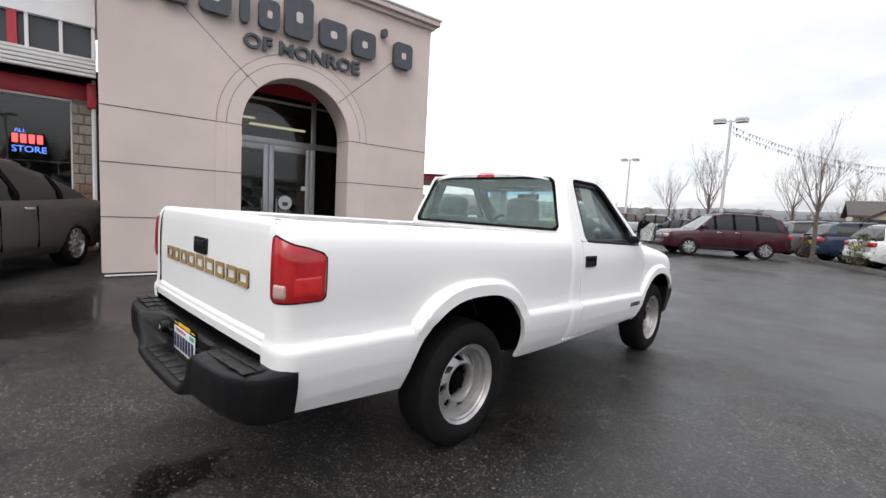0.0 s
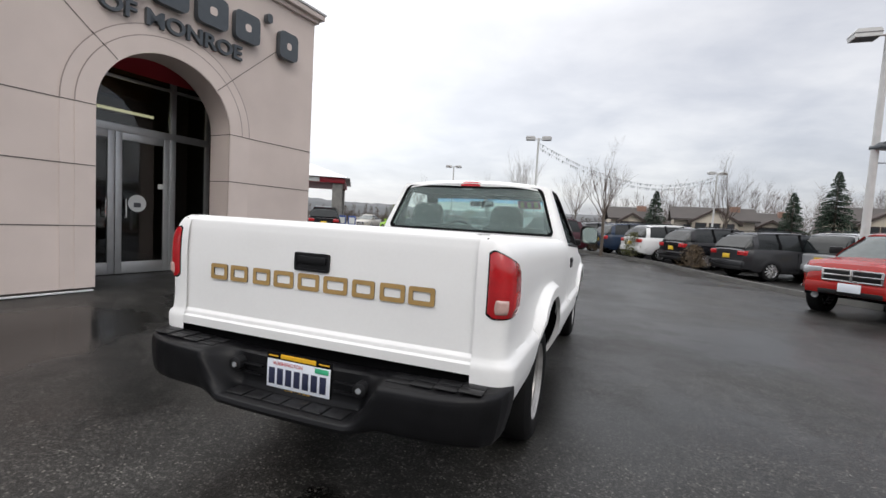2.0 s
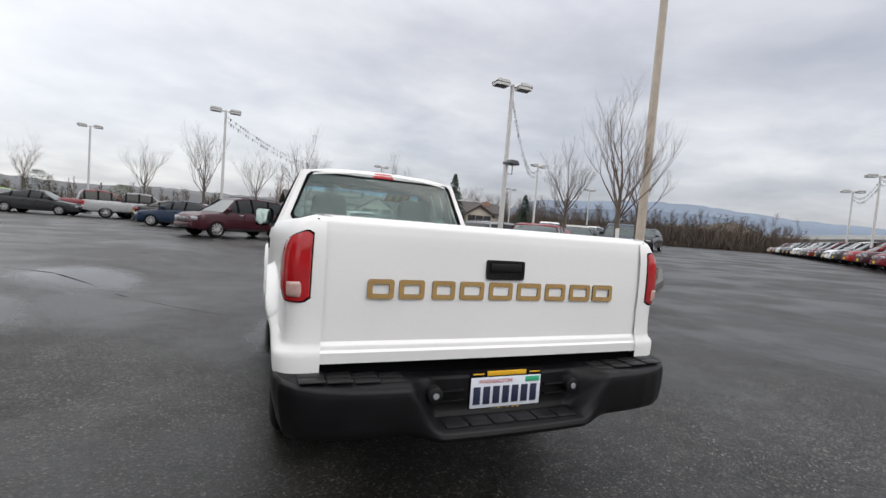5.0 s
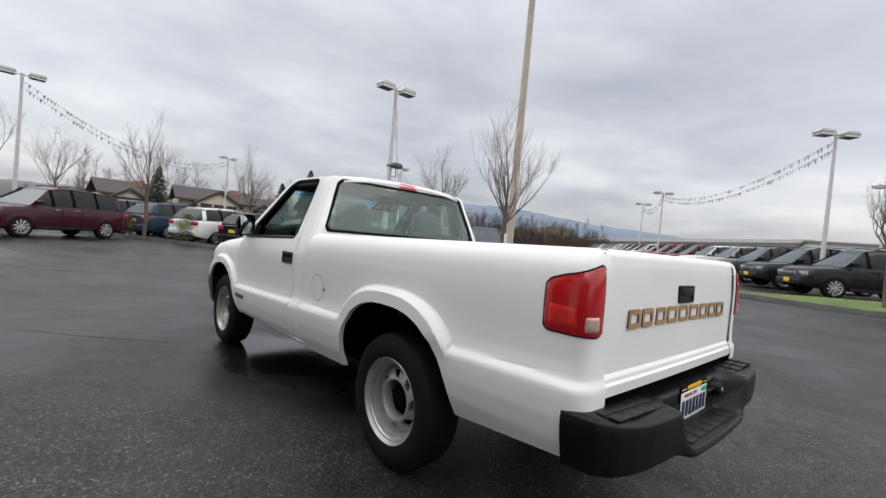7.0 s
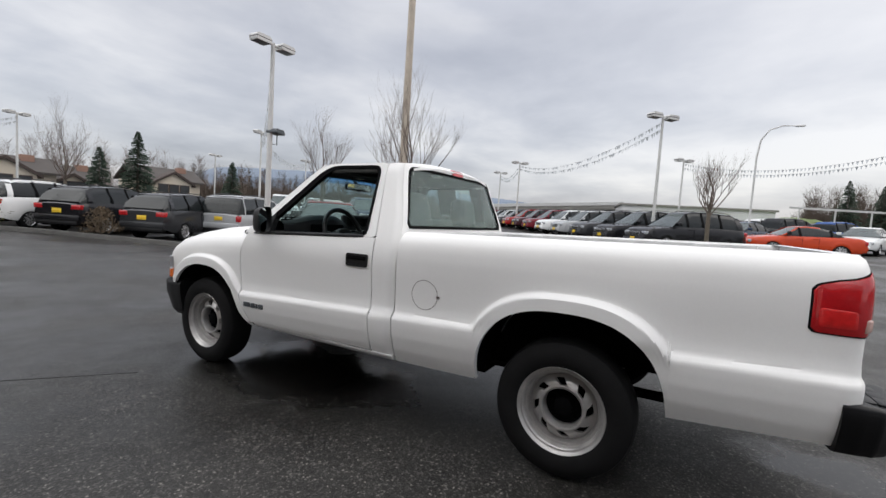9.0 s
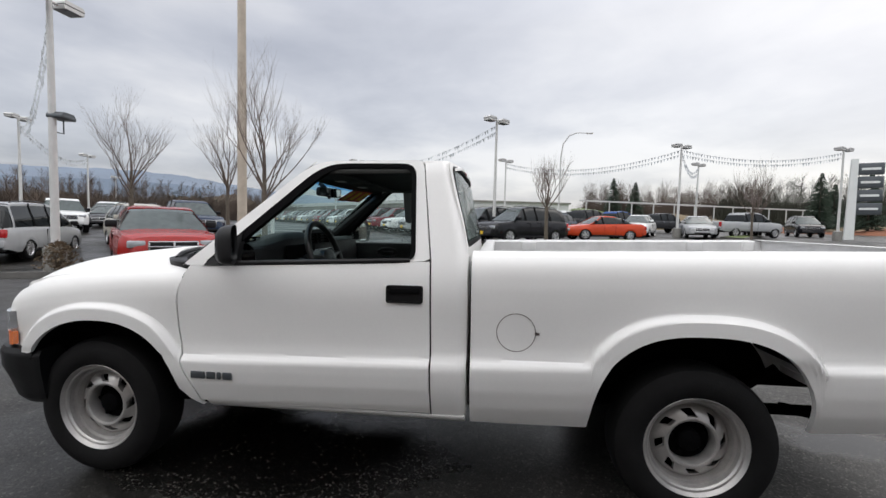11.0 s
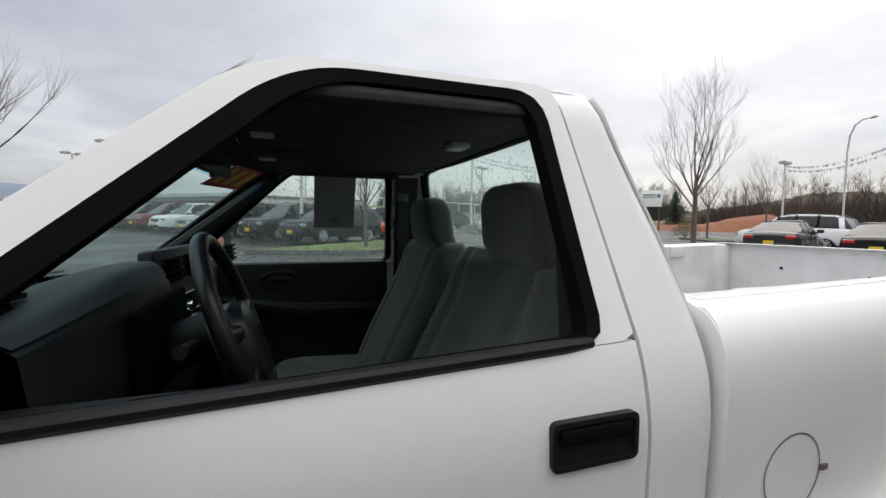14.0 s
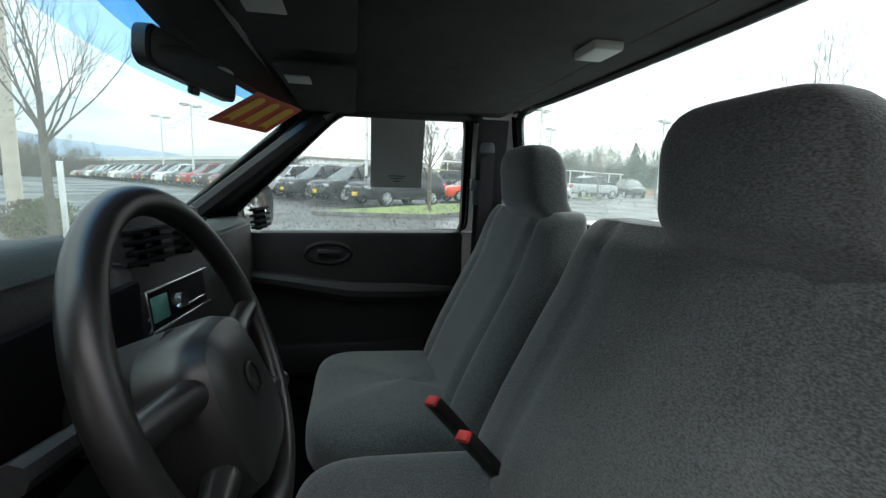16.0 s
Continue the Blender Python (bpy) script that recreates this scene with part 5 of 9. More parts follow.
    bm.faces.new([bm.verts.new((sx * (mir_x + x), 1.986 + 0.05 * z - 0.45 * x, mir_z + z)) for x, z in rounded([(-0.073, -0.075), (0.073, -0.075), (0.073, 0.075), (-0.073, 0.075)], 0.030, 6)])
    part("mirror_glass", bm, "mirror", mirror)
    # door handle: black cup
    bm = B()
    hx = 0.8405
    o, i_ = rounded([(1.142, 0.904), (1.302, 0.904), (1.302, 0.980), (1.142, 0.980)], 0.014, 4), rounded([(1.150, 0.912), (1.294, 0.912), (1.294, 0.972), (1.150, 0.972)], 0.010, 4)
    ring(bm, [(sx * (hx + 0.005), *p) for p in o], [(sx * (hx + 0.005), *p) for p in i_])
    ring(bm, [(sx * (hx + 0.005), *p) for p in o], [(sx * (hx - 0.01), *p) for p in o])
    ring(bm, [(sx * (hx + 0.005), *p) for p in i_], [(sx * (hx + 0.001), *p) for p in i_])
    bm.faces.new([bm.verts.new((sx * (hx + 0.001), *p)) for p in i_])
    dh = part("door_handle", bm, "black_plastic", door, "black recessed door handle", recalc=True)
    bm = B()
    box(bm, *sorted((sx * (hx + 0.0005), sx * (hx + 0.009))), 1.156, 1.288, 0.944, 0.968, 0.004)
    part("handle_flap", bm, "seal", dh)
    # badge low on the door: plain raised bars
    bm = B()
    for y0, y1 in ((2.135, 2.205), (2.085, 2.128), (2.058, 2.078), (2.005, 2.050)):
        zc = 0.548
        box(bm, *sorted((sx * (side_x(2.1, zc) - 0.003), sx * (side_x(2.1, zc) + 0.006))), y0, y1, zc - 0.017, zc + 0.017, 0.006)
    parts("door_badge", bm, "sign_grey", door, "small dark grey raised badge bar")
    # inner door panel
    bm = B()
    box(bm, *sorted((sx * 0.735, sx * 0.795)), 1.20, 2.2, 0.46, 1.09 if sx > 0 else 1.06, 0.02)
    tube(bm, [(sx * 0.728, 1.24, 0.86), (sx * 0.705, 1.4, 0.865), (sx * 0.70, 1.62, 0.875), (sx * 0.715, 1.85, 0.915), (sx * 0.735, 2.1, 0.95)], [0.02, 0.035, 0.035, 0.03, 0.02], 10)
    dp = part("door_panel", bm, "dash", door, "dark grey door trim panel")
    bm = B()
    pts = [(sx * 0.733, 1.70 + 0.078 * math.cos(a), 1.012 + 0.036 * math.sin(a)) for a in (2 * math.pi * k / 24 for k in range(25))]
    tube(bm, pts, 0.008, 8)
    tube(bm, [(sx * 0.73, 1.655, 1.012), (sx * 0.718, 1.735, 1.016)], 0.012, 8)
    part("inner_handle", bm, "black_plastic", dp, "black inner door handle in its cup")
    # window crank low on the panel, and a map pocket
    bm = B()
    lathe(bm, [(0.026, 0.0), (0.026, 0.012), (0.018, 0.020), (0.0, 0.022)], 20, Matrix.Translation((sx * 0.735, 1.60, 0.845)) @ Matrix.Rotation(math.pi if sx > 0 else 0.0, 4, "Z"))
    tube(bm, [(sx * 0.715, 1.60, 0.845), (sx * 0.708, 1.54, 0.852), (sx * 0.704, 1.49, 0.848)], [0.010, 0.008, 0.008], 8)
    lathe(bm, [(0.0, -0.002), (0.014, 0.0), (0.014, 0.022), (0.0, 0.026)], 14, Matrix.Translation((sx * 0.706, 1.49, 0.848)) @ Matrix.Rotation(math.pi if sx > 0 else 0.0, 4, "Z"))
    part("window_crank", bm, "black_plastic", dp, "black window crank")
    bm = B()
    box(bm, *sorted((sx * 0.712, sx * 0.74)), 1.35, 1.95, 0.56, 0.68, 0.014)
    part("map_pocket", bm, "dash", dp, "dark moulded map pocket")

    # front fender with its wheel opening
    bm = B()
    ys = dense(2.262, 3.20, 54)
    ft = lambda y: interp(y, [2.2, 2.5, 2.8, 3.05, 3.2, 3.28, 3.34], [1.030, 1.016, 0.992, 0.960, 0.926, 0.888, 0.82])
    rows = []
    extra = [i / 12 for i in range(1, 13)]
    for y in ys:
        lo = arch_z(y, 0.392 if y < 2.665 else 0.60)
        hi = ft(y)
        row = []
        for j in range(57):
            z = lo + (hi - lo) * (1 - (1 - j / 56) ** 1.3)
            shift = (front_seam(min(z, 1.05)) + 0.008 - 2.266) * (1 - smooth01(2.262, 2.262 + interp(z, [0.50, 0.78], [0.022, 0.16]), y))
            q = z + (1.135 - hi) * smooth01(hi - 0.32, hi, z)
            x = interp(q - (crease_z(y) - 0.66) * (1 - smooth01(0.75, 1.0, z)), Z_FINE, X_FINE)
            for cy, cz, a, b in ARCHES[1:]:
                r = ((abs(y - cy) / a) ** 2.3 + (max(0, z - cz) / b) ** 2.3) ** (1 / 2.3)
                x += (1 - smooth01(1.125, 1.19, r)) * smooth01(0.60, 0.70, z - crease_z(y) + 0.66) * (0.868 - x)
            row.append(bm.verts.new((sx * (x - 0.05 * smooth01(2.95, 3.25, y) ** 1.5), y + shift, z)))
        rows.append(row)
    # round the front corner towards the nose
    last = [v.co.copy() for v in rows[-1]]
    for t in extra:
        rows.append([bm.verts.new((c.x - sx * 0.26 * t ** 1.7, c.y + 0.135 * math.sin(t * math.pi / 2), 0.60 + (c.z - 0.60) * (ft(c.y + 0.135 * math.sin(t * math.pi / 2)) - 0.60) / (ft(c.y) - 0.60))) for c in last])
    for a, b in zip(rows, rows[1:]):
        for j in range(56):
            bm.faces.new((a[j], b[j], b[j + 1], a[j + 1]))
    skirt(bm, lambda c: (-0.022 * (1 if c.x > 0 else -1), 0, 0))
    fender = part("front_fender", bm, "white_paint", truck, recalc=True)
    bm = B()
    patch(bm, lambda u, v: (sx * (0.822 - 0.10 * u ** 1.6), 3.180 + 0.10 * math.sin(u * 1.4), 0.628 + 0.064 * v), 8, 4)
    skirt(bm, lambda c: (-0.02 * (1 if c.x > 0 else -1), -0.01, 0))
    part("signal_lamp", bm, "orange_lens", fender, "orange turn signal", recalc=True)
    bm = B()
    patch(bm, lambda u, v: (sx * (0.815 - 0.24 * u ** 1.5), 3.200 + 0.145 * math.sin(u * 1.5), 0.705 + 0.085 * v), 10, 4)
    skirt(bm, lambda c: (-0.02 * (1 if c.x > 0 else -1), -0.02, 0))
    part("headlamp", bm, "lamp_glass", fender, recalc=True)

# dark strips stand in for shade in the body gaps; rocker panel below the doors
for sx in (-1, 1):
    bm = B()
    patch(bm, lambda u, v: (sx * (cab_x(2.2, 0.40 + 0.605 * v) - 0.015), front_seam(0.40 + 0.605 * v) - 0.012 + 0.021 * u, 0.40 + 0.605 * v), 2, 40)
    patch(bm, lambda u, v: (sx * (cab_x(1.13, 0.40 + 0.68 * v) - 0.012), rear_seam(0.40 + 0.68 * v) - 0.02 + 0.04 * u, 0.40 + 0.68 * v), 2, 30)
    patch(bm, lambda u, v: (sx * (side_x(1.6, 0.415, False) - 0.010), 1.05 + 1.12 * v, 0.402 + 0.026 * u), 2, 12)
    patch(bm, lambda u, v: (sx * (side_x(0.93, 0.40 + 0.68 * v, False) - 0.110 + 0.060 * u), 0.9445, 0.40 + 0.68 * v), 3, 40)
    parts("gap_shade", bm, "seal", truck, "black strips for the shade in the body gaps", recalc=True)
    bm = B()
    patch(bm, lambda u, v: (sx * (side_x(1.6, 0.413, False) - 0.004 - 0.030 * u * u), 0.96 + (1.20 - 0.02 * u) * v, 0.413 - 0.034 * u), 5, 16)
    skirt(bm, lambda c: (-0.03 * (1 if c.x > 0 else -1), 0, 0))
    part("rocker_panel", bm, "white_paint", truck, "white rocker panel under the door", recalc=True)

# passenger's window: glass spotted with rain, and a sheet of grey paper taped inside
bm = B()
gl = rounded(WIN, [0.03, 0.02, 0.09, 0.05], 6)
bm.faces.new([bm.verts.new((cab_x(p[0], p[1]) - 0.03, p[0], p[1])) for p in gl])
pane = part("window_glass", bm, "glass", truck, "clear side window spotted with rain")
pane.visible_shadow = False
random.seed(5)
bm = B()
for _ in range(2300):
    y, z = random.uniform(1.22, 2.05), random.uniform(1.09, 1.47)
    if z > 1.06 + (2.15 - y) * 0.80 or random.random() < 0.35 * smooth01(1.15, 1.4, z):
        continue
    r = random.uniform(0.0016, 0.0050)
    x = cab_x(y, z) - 0.026
    ang = [2 * math.pi * k / 6 for k in range(6)]
    c = bm.verts.new((x + r * 0.9, y, z - r * 0.3))
    rim = [bm.verts.new((x, y + r * math.cos(a), z + r * 1.35 * math.sin(a))) for a in ang]
    for k in range(6):
        bm.faces.new((c, rim[k], rim[(k + 1) % 6]))
tagged(part("rain_spatter", bm, "drop", truck, "rain drops on the side window"), kind="stuff")


def bead(bm, c, a, b, n, r):
    """A flat drop of water on a pane that runs along a and b."""
    top = bm.verts.new(c + n * r * 0.6)
    rim = [bm.verts.new(c + a * (r * math.cos(w)) + b * (r * 1.3 * math.sin(w))) for w in (math.pi * k / 3 for k in range(6))]
    for k in range(6):
        bm.faces.new((top, rim[k], rim[(k + 1) % 6]))


bm = B()
prism(bm, [(1.370, 1.250), (1.550, 1.250), (1.550, 1.486), (1.370, 1.486)], lambda a, b, d: (cab_x(a, b) - 0.036 + d, a, b), 0, 0.0015)
sheet = part("window_sheet", bm, "paper", truck, "sheet of grey paper taped inside the window", recalc=True)
bm = B()
for k in range(3):
    w = 0.03 - 0.008 * k
    prism(bm, [(1.458 - w, 1.288 - k * 0.009), (1.458 + w, 1.288 - k * 0.009), (1.458 + w, 1.292 - k * 0.009), (1.458 - w, 1.292 - k * 0.009)], lambda a, b, d: (cab_x(a, b) - 0.038 + d, a, b), 0, 0.001)
parts("print_bar", bm, "sign_grey", sheet, recalc=True)

# roof
bm = B()


def roof(u, v):
    y = 1.026 + (1.745 - 1.026) * v
    z_edge = 1.546 - 0.012 * smooth01(1.5, 1.745, y)
    t = 2 * u - 1
    w = up_x(1.54) - 0.004 - 0.046 * (1 - smooth01(1.03, 1.10, y)) ** 2
    a = math.sin(t * math.pi / 2)
    y += 0.040 * abs(t) ** 4 * (1 - v) ** 2
    return Vector((w * a, y + (1 - t * t) * (0.055 * smooth01(0.4, 1.0, v) if v > 0.4 else -0.008), z_edge - 0.012 + 0.044 * (1 - 0.45 * v) * (1 - abs(a) ** 2.6) - 0.022 * smooth01(0.90, 1.0, v) ** 2 - 0.030 * smooth01(0.10, 0.0, v)))


patch(bm, roof, 40, 24)
skirt(bm, (0, 0, -0.012))
part("roof", bm, "white_paint", truck, recalc=True)
# back of the cab with the rear window's opening
bo = [(-0.775, 1.10), (0.775, 1.10), (0.624, 1.536), (-0.624, 1.536)]
bi = [(-0.718, 1.142), (0.718, 1.142), (0.590, 1.522), (-0.590, 1.522)]
bw = [(-0.694, 1.160), (0.694, 1.160), (0.570, 1.508), (-0.570, 1.508)]


def back(p, off=0.0):
    return (p[0], cab_back_y(p[1]) + cab_round(p[0], p[1]) + off, p[1])


lo_, li_, lw_ = resample(rounded(bo, 0.008, 5), 80), resample(rounded(bi, [0.035, 0.035, 0.045, 0.045], 5), 80), resample(rounded(bw, [0.03, 0.03, 0.035, 0.035], 5), 80)
bm = B()
ring(bm, [back(p) for p in lo_], [back(p) for p in li_])
box(bm, -0.775, 0.775, 0.952, 0.972, 0.42, 1.105, 0.006)
patch(bm, lambda u, v: (-0.77 + 1.54 * u, 0.962 + 0.02 * v, 1.09 + 0.02 * v), 8, 2)
cab_back = part("cab_back", bm, "white_paint", truck, recalc=True)
bm = B()
ring(bm, [back(p, -0.004) for p in li_], [back(p, 0.0) for p in lw_])
ring(bm, [back(p, -0.004) for p in li_], [back(p, 0.03) for p in li_])
ring(bm, [back(p, 0.0) for p in lw_], [back(p, 0.03) for p in lw_])
part("rear_window_seal", bm, "seal", cab_back, "black rubber seal", recalc=True)
bm = B()
patch(bm, lambda u, v: back((((-0.70 + 1.40 * u) * (1 - 0.175 * v)), 1.150 + 0.365 * v), 0.008), 20, 8)
rg = part("rear_window", bm, "glass_back", cab_back, "tinted rear window")
rg.visible_shadow = False
random.seed(9)
bm = B()
for _ in range(1100):
    x, z = random.uniform(-0.66, 0.66), random.uniform(1.17, 1.485)
    if abs(x) < 0.69 - 0.36 * (z - 1.165):
        bead(bm, Vector(back((x, z), 0.003)), Vector((1, 0, 0)), Vector((0, 0.23, 0.97)), Vector((0, -0.97, 0.23)), random.uniform(0.0016, 0.0050))
tagged(part("rain_spatter", bm, "drop", rg, "rain drops on the rear window"), kind="stuff")
# high brake lamp
bm = B()
patch(bm, lambda u, v: ((-0.086 + 0.168 * u), 1.018 + 0.045 * v, 1.544 + 0.014 * math.sin(math.pi * min(1, v * 1.2)) ** 0.7 + 0.012 * v - 0.008 * (2 * u - 1) ** 6), 12, 8)
skirt(bm, (0, 0, -0.03))
part("high_brake_lamp", bm, "red_lens", truck, "small red roof brake lamp", recalc=True)


# windscreen with its blue band, black edge, cowl and wipers
def shield(u, v, off=0.0):
    t = 2 * u - 1
    w = 0.800 - 0.185 * v
    y = 2.60 - 0.78 * v - (0.340 - 0.220 * v) * t * t
    z = 1.055 + 0.475 * v + 0.012 * (1 - t * t) - 0.012 * t * t
    return Vector((w * t, y + off * 0.6, z + off * 0.8))


bm = B()
patch(bm, lambda u, v: shield(u, v * 0.80), 24, 14)
ws = part("windscreen", bm, "glass_screen", truck, "wet windscreen")
ws.visible_shadow = False
bm = B()
patch(bm, lambda u, v: shield(u, 0.86 + 0.14 * v), 24, 4)
sb = part("shade_band", bm, "shade_band", ws, "blue tinted shade band")
sb.visible_shadow = False
bm = B()
patch(bm, lambda u, v: shield(u, 0.80 + 0.06 * v), 24, 3)
sb = part("shade_band", bm, "shade_band_pale", ws, "pale lower edge of the shade band")
sb.visible_shadow = False
random.seed(8)
bm = B()
for _ in range(1700):
    u, v = random.uniform(0.02, 0.6) ** 1.3, random.uniform(0.04, 0.78)
    bead(bm, shield(u, v, 0.002), Vector((1, 0, 0)), Vector((0, 0.8, -0.6)), Vector((0, 0.6, 0.8)), random.uniform(0.0011, 0.0032))
tagged(part("rain_spatter", bm, "drop", ws, "rain drops on the windscreen"), kind="stuff")
bm = B()
for u0, u1, v0, v1 in ((0, 0.035, 0, 1), (0.965, 1, 0, 1), (0, 1, 0.975, 1.0), (0, 1, 0, 0.05)):
    patch(bm, lambda u, v: shield(u0 + (u1 - u0) * u, v0 + (v1 - v0) * v, 0.006), 8, 16)
parts("windscreen_seal", bm, "seal", ws, "black windscreen edge", recalc=True)
bm = B()
for sx in (-1, 1):
    patch(bm, lambda u, v: (sx * (up_x(1.042 + 0.494 * v) + 0.003 - 0.022 * u), 2.264 - 0.564 * v + 0.006 * u, 1.042 + 0.494 * v - 0.002 * u), 3, 12)
parts("screen_pillar", bm, "white_paint", truck, recalc=True)
bm = B()


def cowl_top(u, v):
    t = 2 * u - 1
    y0, y1 = 2.57 - 0.33 * t * t, 2.350 + 0.400 * (1 - t * t) - 0.085 * smooth01(0.90, 1.0, abs(t)) ** 2
    return Vector((0.775 * t, y0 + (y1 - y0) * v, 1.062 - 0.010 * t * t + (0.004 - 0.010 * t * t) * v + 0.006 * math.sin(v * math.pi)))


patch(bm, cowl_top, 24, 6)
skirt(bm, (0, 0, -0.04))
cowl = part("cowl_grille", bm, "black_plastic", truck, "dark wet plastic cowl", recalc=True)
bm = B()
for x0, x1 in ((-0.62, -0.02), (0.02, 0.58)):
    arm = lambda x, z, d=0.0: (x, 2.615 + d - 0.53 * x * x, z)
    tube(bm, [arm(x0, 1.055, 0.04), arm(x0 + 0.05, 1.075, 0.02), arm(x0 + 0.3, 1.085), arm(x1 - 0.05, 1.085)], [0.012, 0.012, 0.009, 0.006], 8)
    tube(bm, [arm(x0 + 0.14, 1.075), arm((x0 + x1) / 2 + 0.07, 1.084), arm(x1, 1.092)], 0.006, 6)
parts("wiper", bm, "black_plastic", cowl)

# bonnet, nose, grille and front bumper
bm = B()


def bonnet(u, v):
    t = 2 * u - 1
    y0, y1 = 2.31 + 0.40 * (1 - t * t), 3.31 + 0.10 * (1 - t * t)
    y = y0 + (y1 - y0) * v
    w = interp(v, [0, 0.6, 0.85, 0.93, 1], [0.748, 0.742, 0.70, 0.655, 0.56])
    zt = interp(2.31 + 1.0 * v, [2.2, 2.5, 2.8, 3.05, 3.2, 3.28, 3.34], [1.030, 1.016, 0.992, 0.960, 0.926, 0.888, 0.82])
    return Vector((w * t, y, zt + 0.062 * (1 - abs(t) ** 3.4) - 0.002))


patch(bm, bonnet, 28, 26)
skirt(bm, (0, 0, -0.025))
part("bonnet", bm, "white_paint", truck, recalc=True)
bm = B()
patch(bm, lambda u, v: ((2 * u - 1) * 0.60, 3.325 + 0.09 * (1 - (2 * u - 1) ** 2) + 0.02 * v * (1 - v), 0.60 + 0.22 * v), 16, 6)
part("nose_panel", bm, "white_paint", truck, recalc=True)
bm = B()
for i in range(3):
    box(bm, -0.42, 0.42, 3.40, 3.44, 0.67 + i * 0.05, 0.69 + i * 0.05, 0.008)
parts("grille_bar", bm, "black_plastic", truck, "dark grille bar")
bm = B()


def bumper_path(s):
    ks = [0, 0.4, 0.6, 0.70, 0.77, 0.83, 1]
    return Vector((interp(s, ks, [0, 0.50, 0.70, 0.785, 0.825, 0.840, 0.842]), interp(s, ks, [3.49, 3.45, 3.375, 3.305, 3.23, 3.15, 3.015])))


def fb(u, v):
    t = 2 * v - 1
    s = min(abs(t) / 0.97, 1.0)
    p = bumper_path(s)
    d = bumper_path(min(1, s + 0.04)) - bumper_path(max(0, s - 0.04))
    n = Vector((-d.y, d.x)).normalized()
    top, low = 0.620, interp(s, [0, 0.6, 0.8, 0.9, 1], [0.33, 0.33, 0.332, 0.334, 0.335])
    k = 0.055 * (1 - smooth01(0.60, 0.90, s))
    loop = [(0, top - 0.035), (-0.012, top - 0.008), (-0.045, top), (-0.11, top), (-0.13, top - 0.03), (-0.13, low + 0.05), (-0.12 - k * 0.3, low), (-0.05 - k, low), (-0.025 - k, low + 0.03), (-0.004, (top + low) / 2 + 0.03)]
    e = 1 - 0.12 * max(0.0, (abs(t) - 0.94) / 0.06) ** 2
    q = u * 10
    off, z = (interp(q, range(11), [g[i] for g in loop + loop[:1]]) for i in (0, 1))
    off, z = -0.07 + (off + 0.07) * e, 0.50 + (z - 0.50) * e
    return Vector((math.copysign(p.x + n.x * off, t) if s > 0.02 else p.x * t, p.y + n.y * off, z))


rows, _ = patch(bm, fb, 40, 80, wrap=True)
bm.faces.new([r[0] for r in rows])
bm.faces.new([r[-1] for r in rows][::-1])
part("front_bumper", bm, "bumper_plastic", truck, "black front bumper", recalc=True)


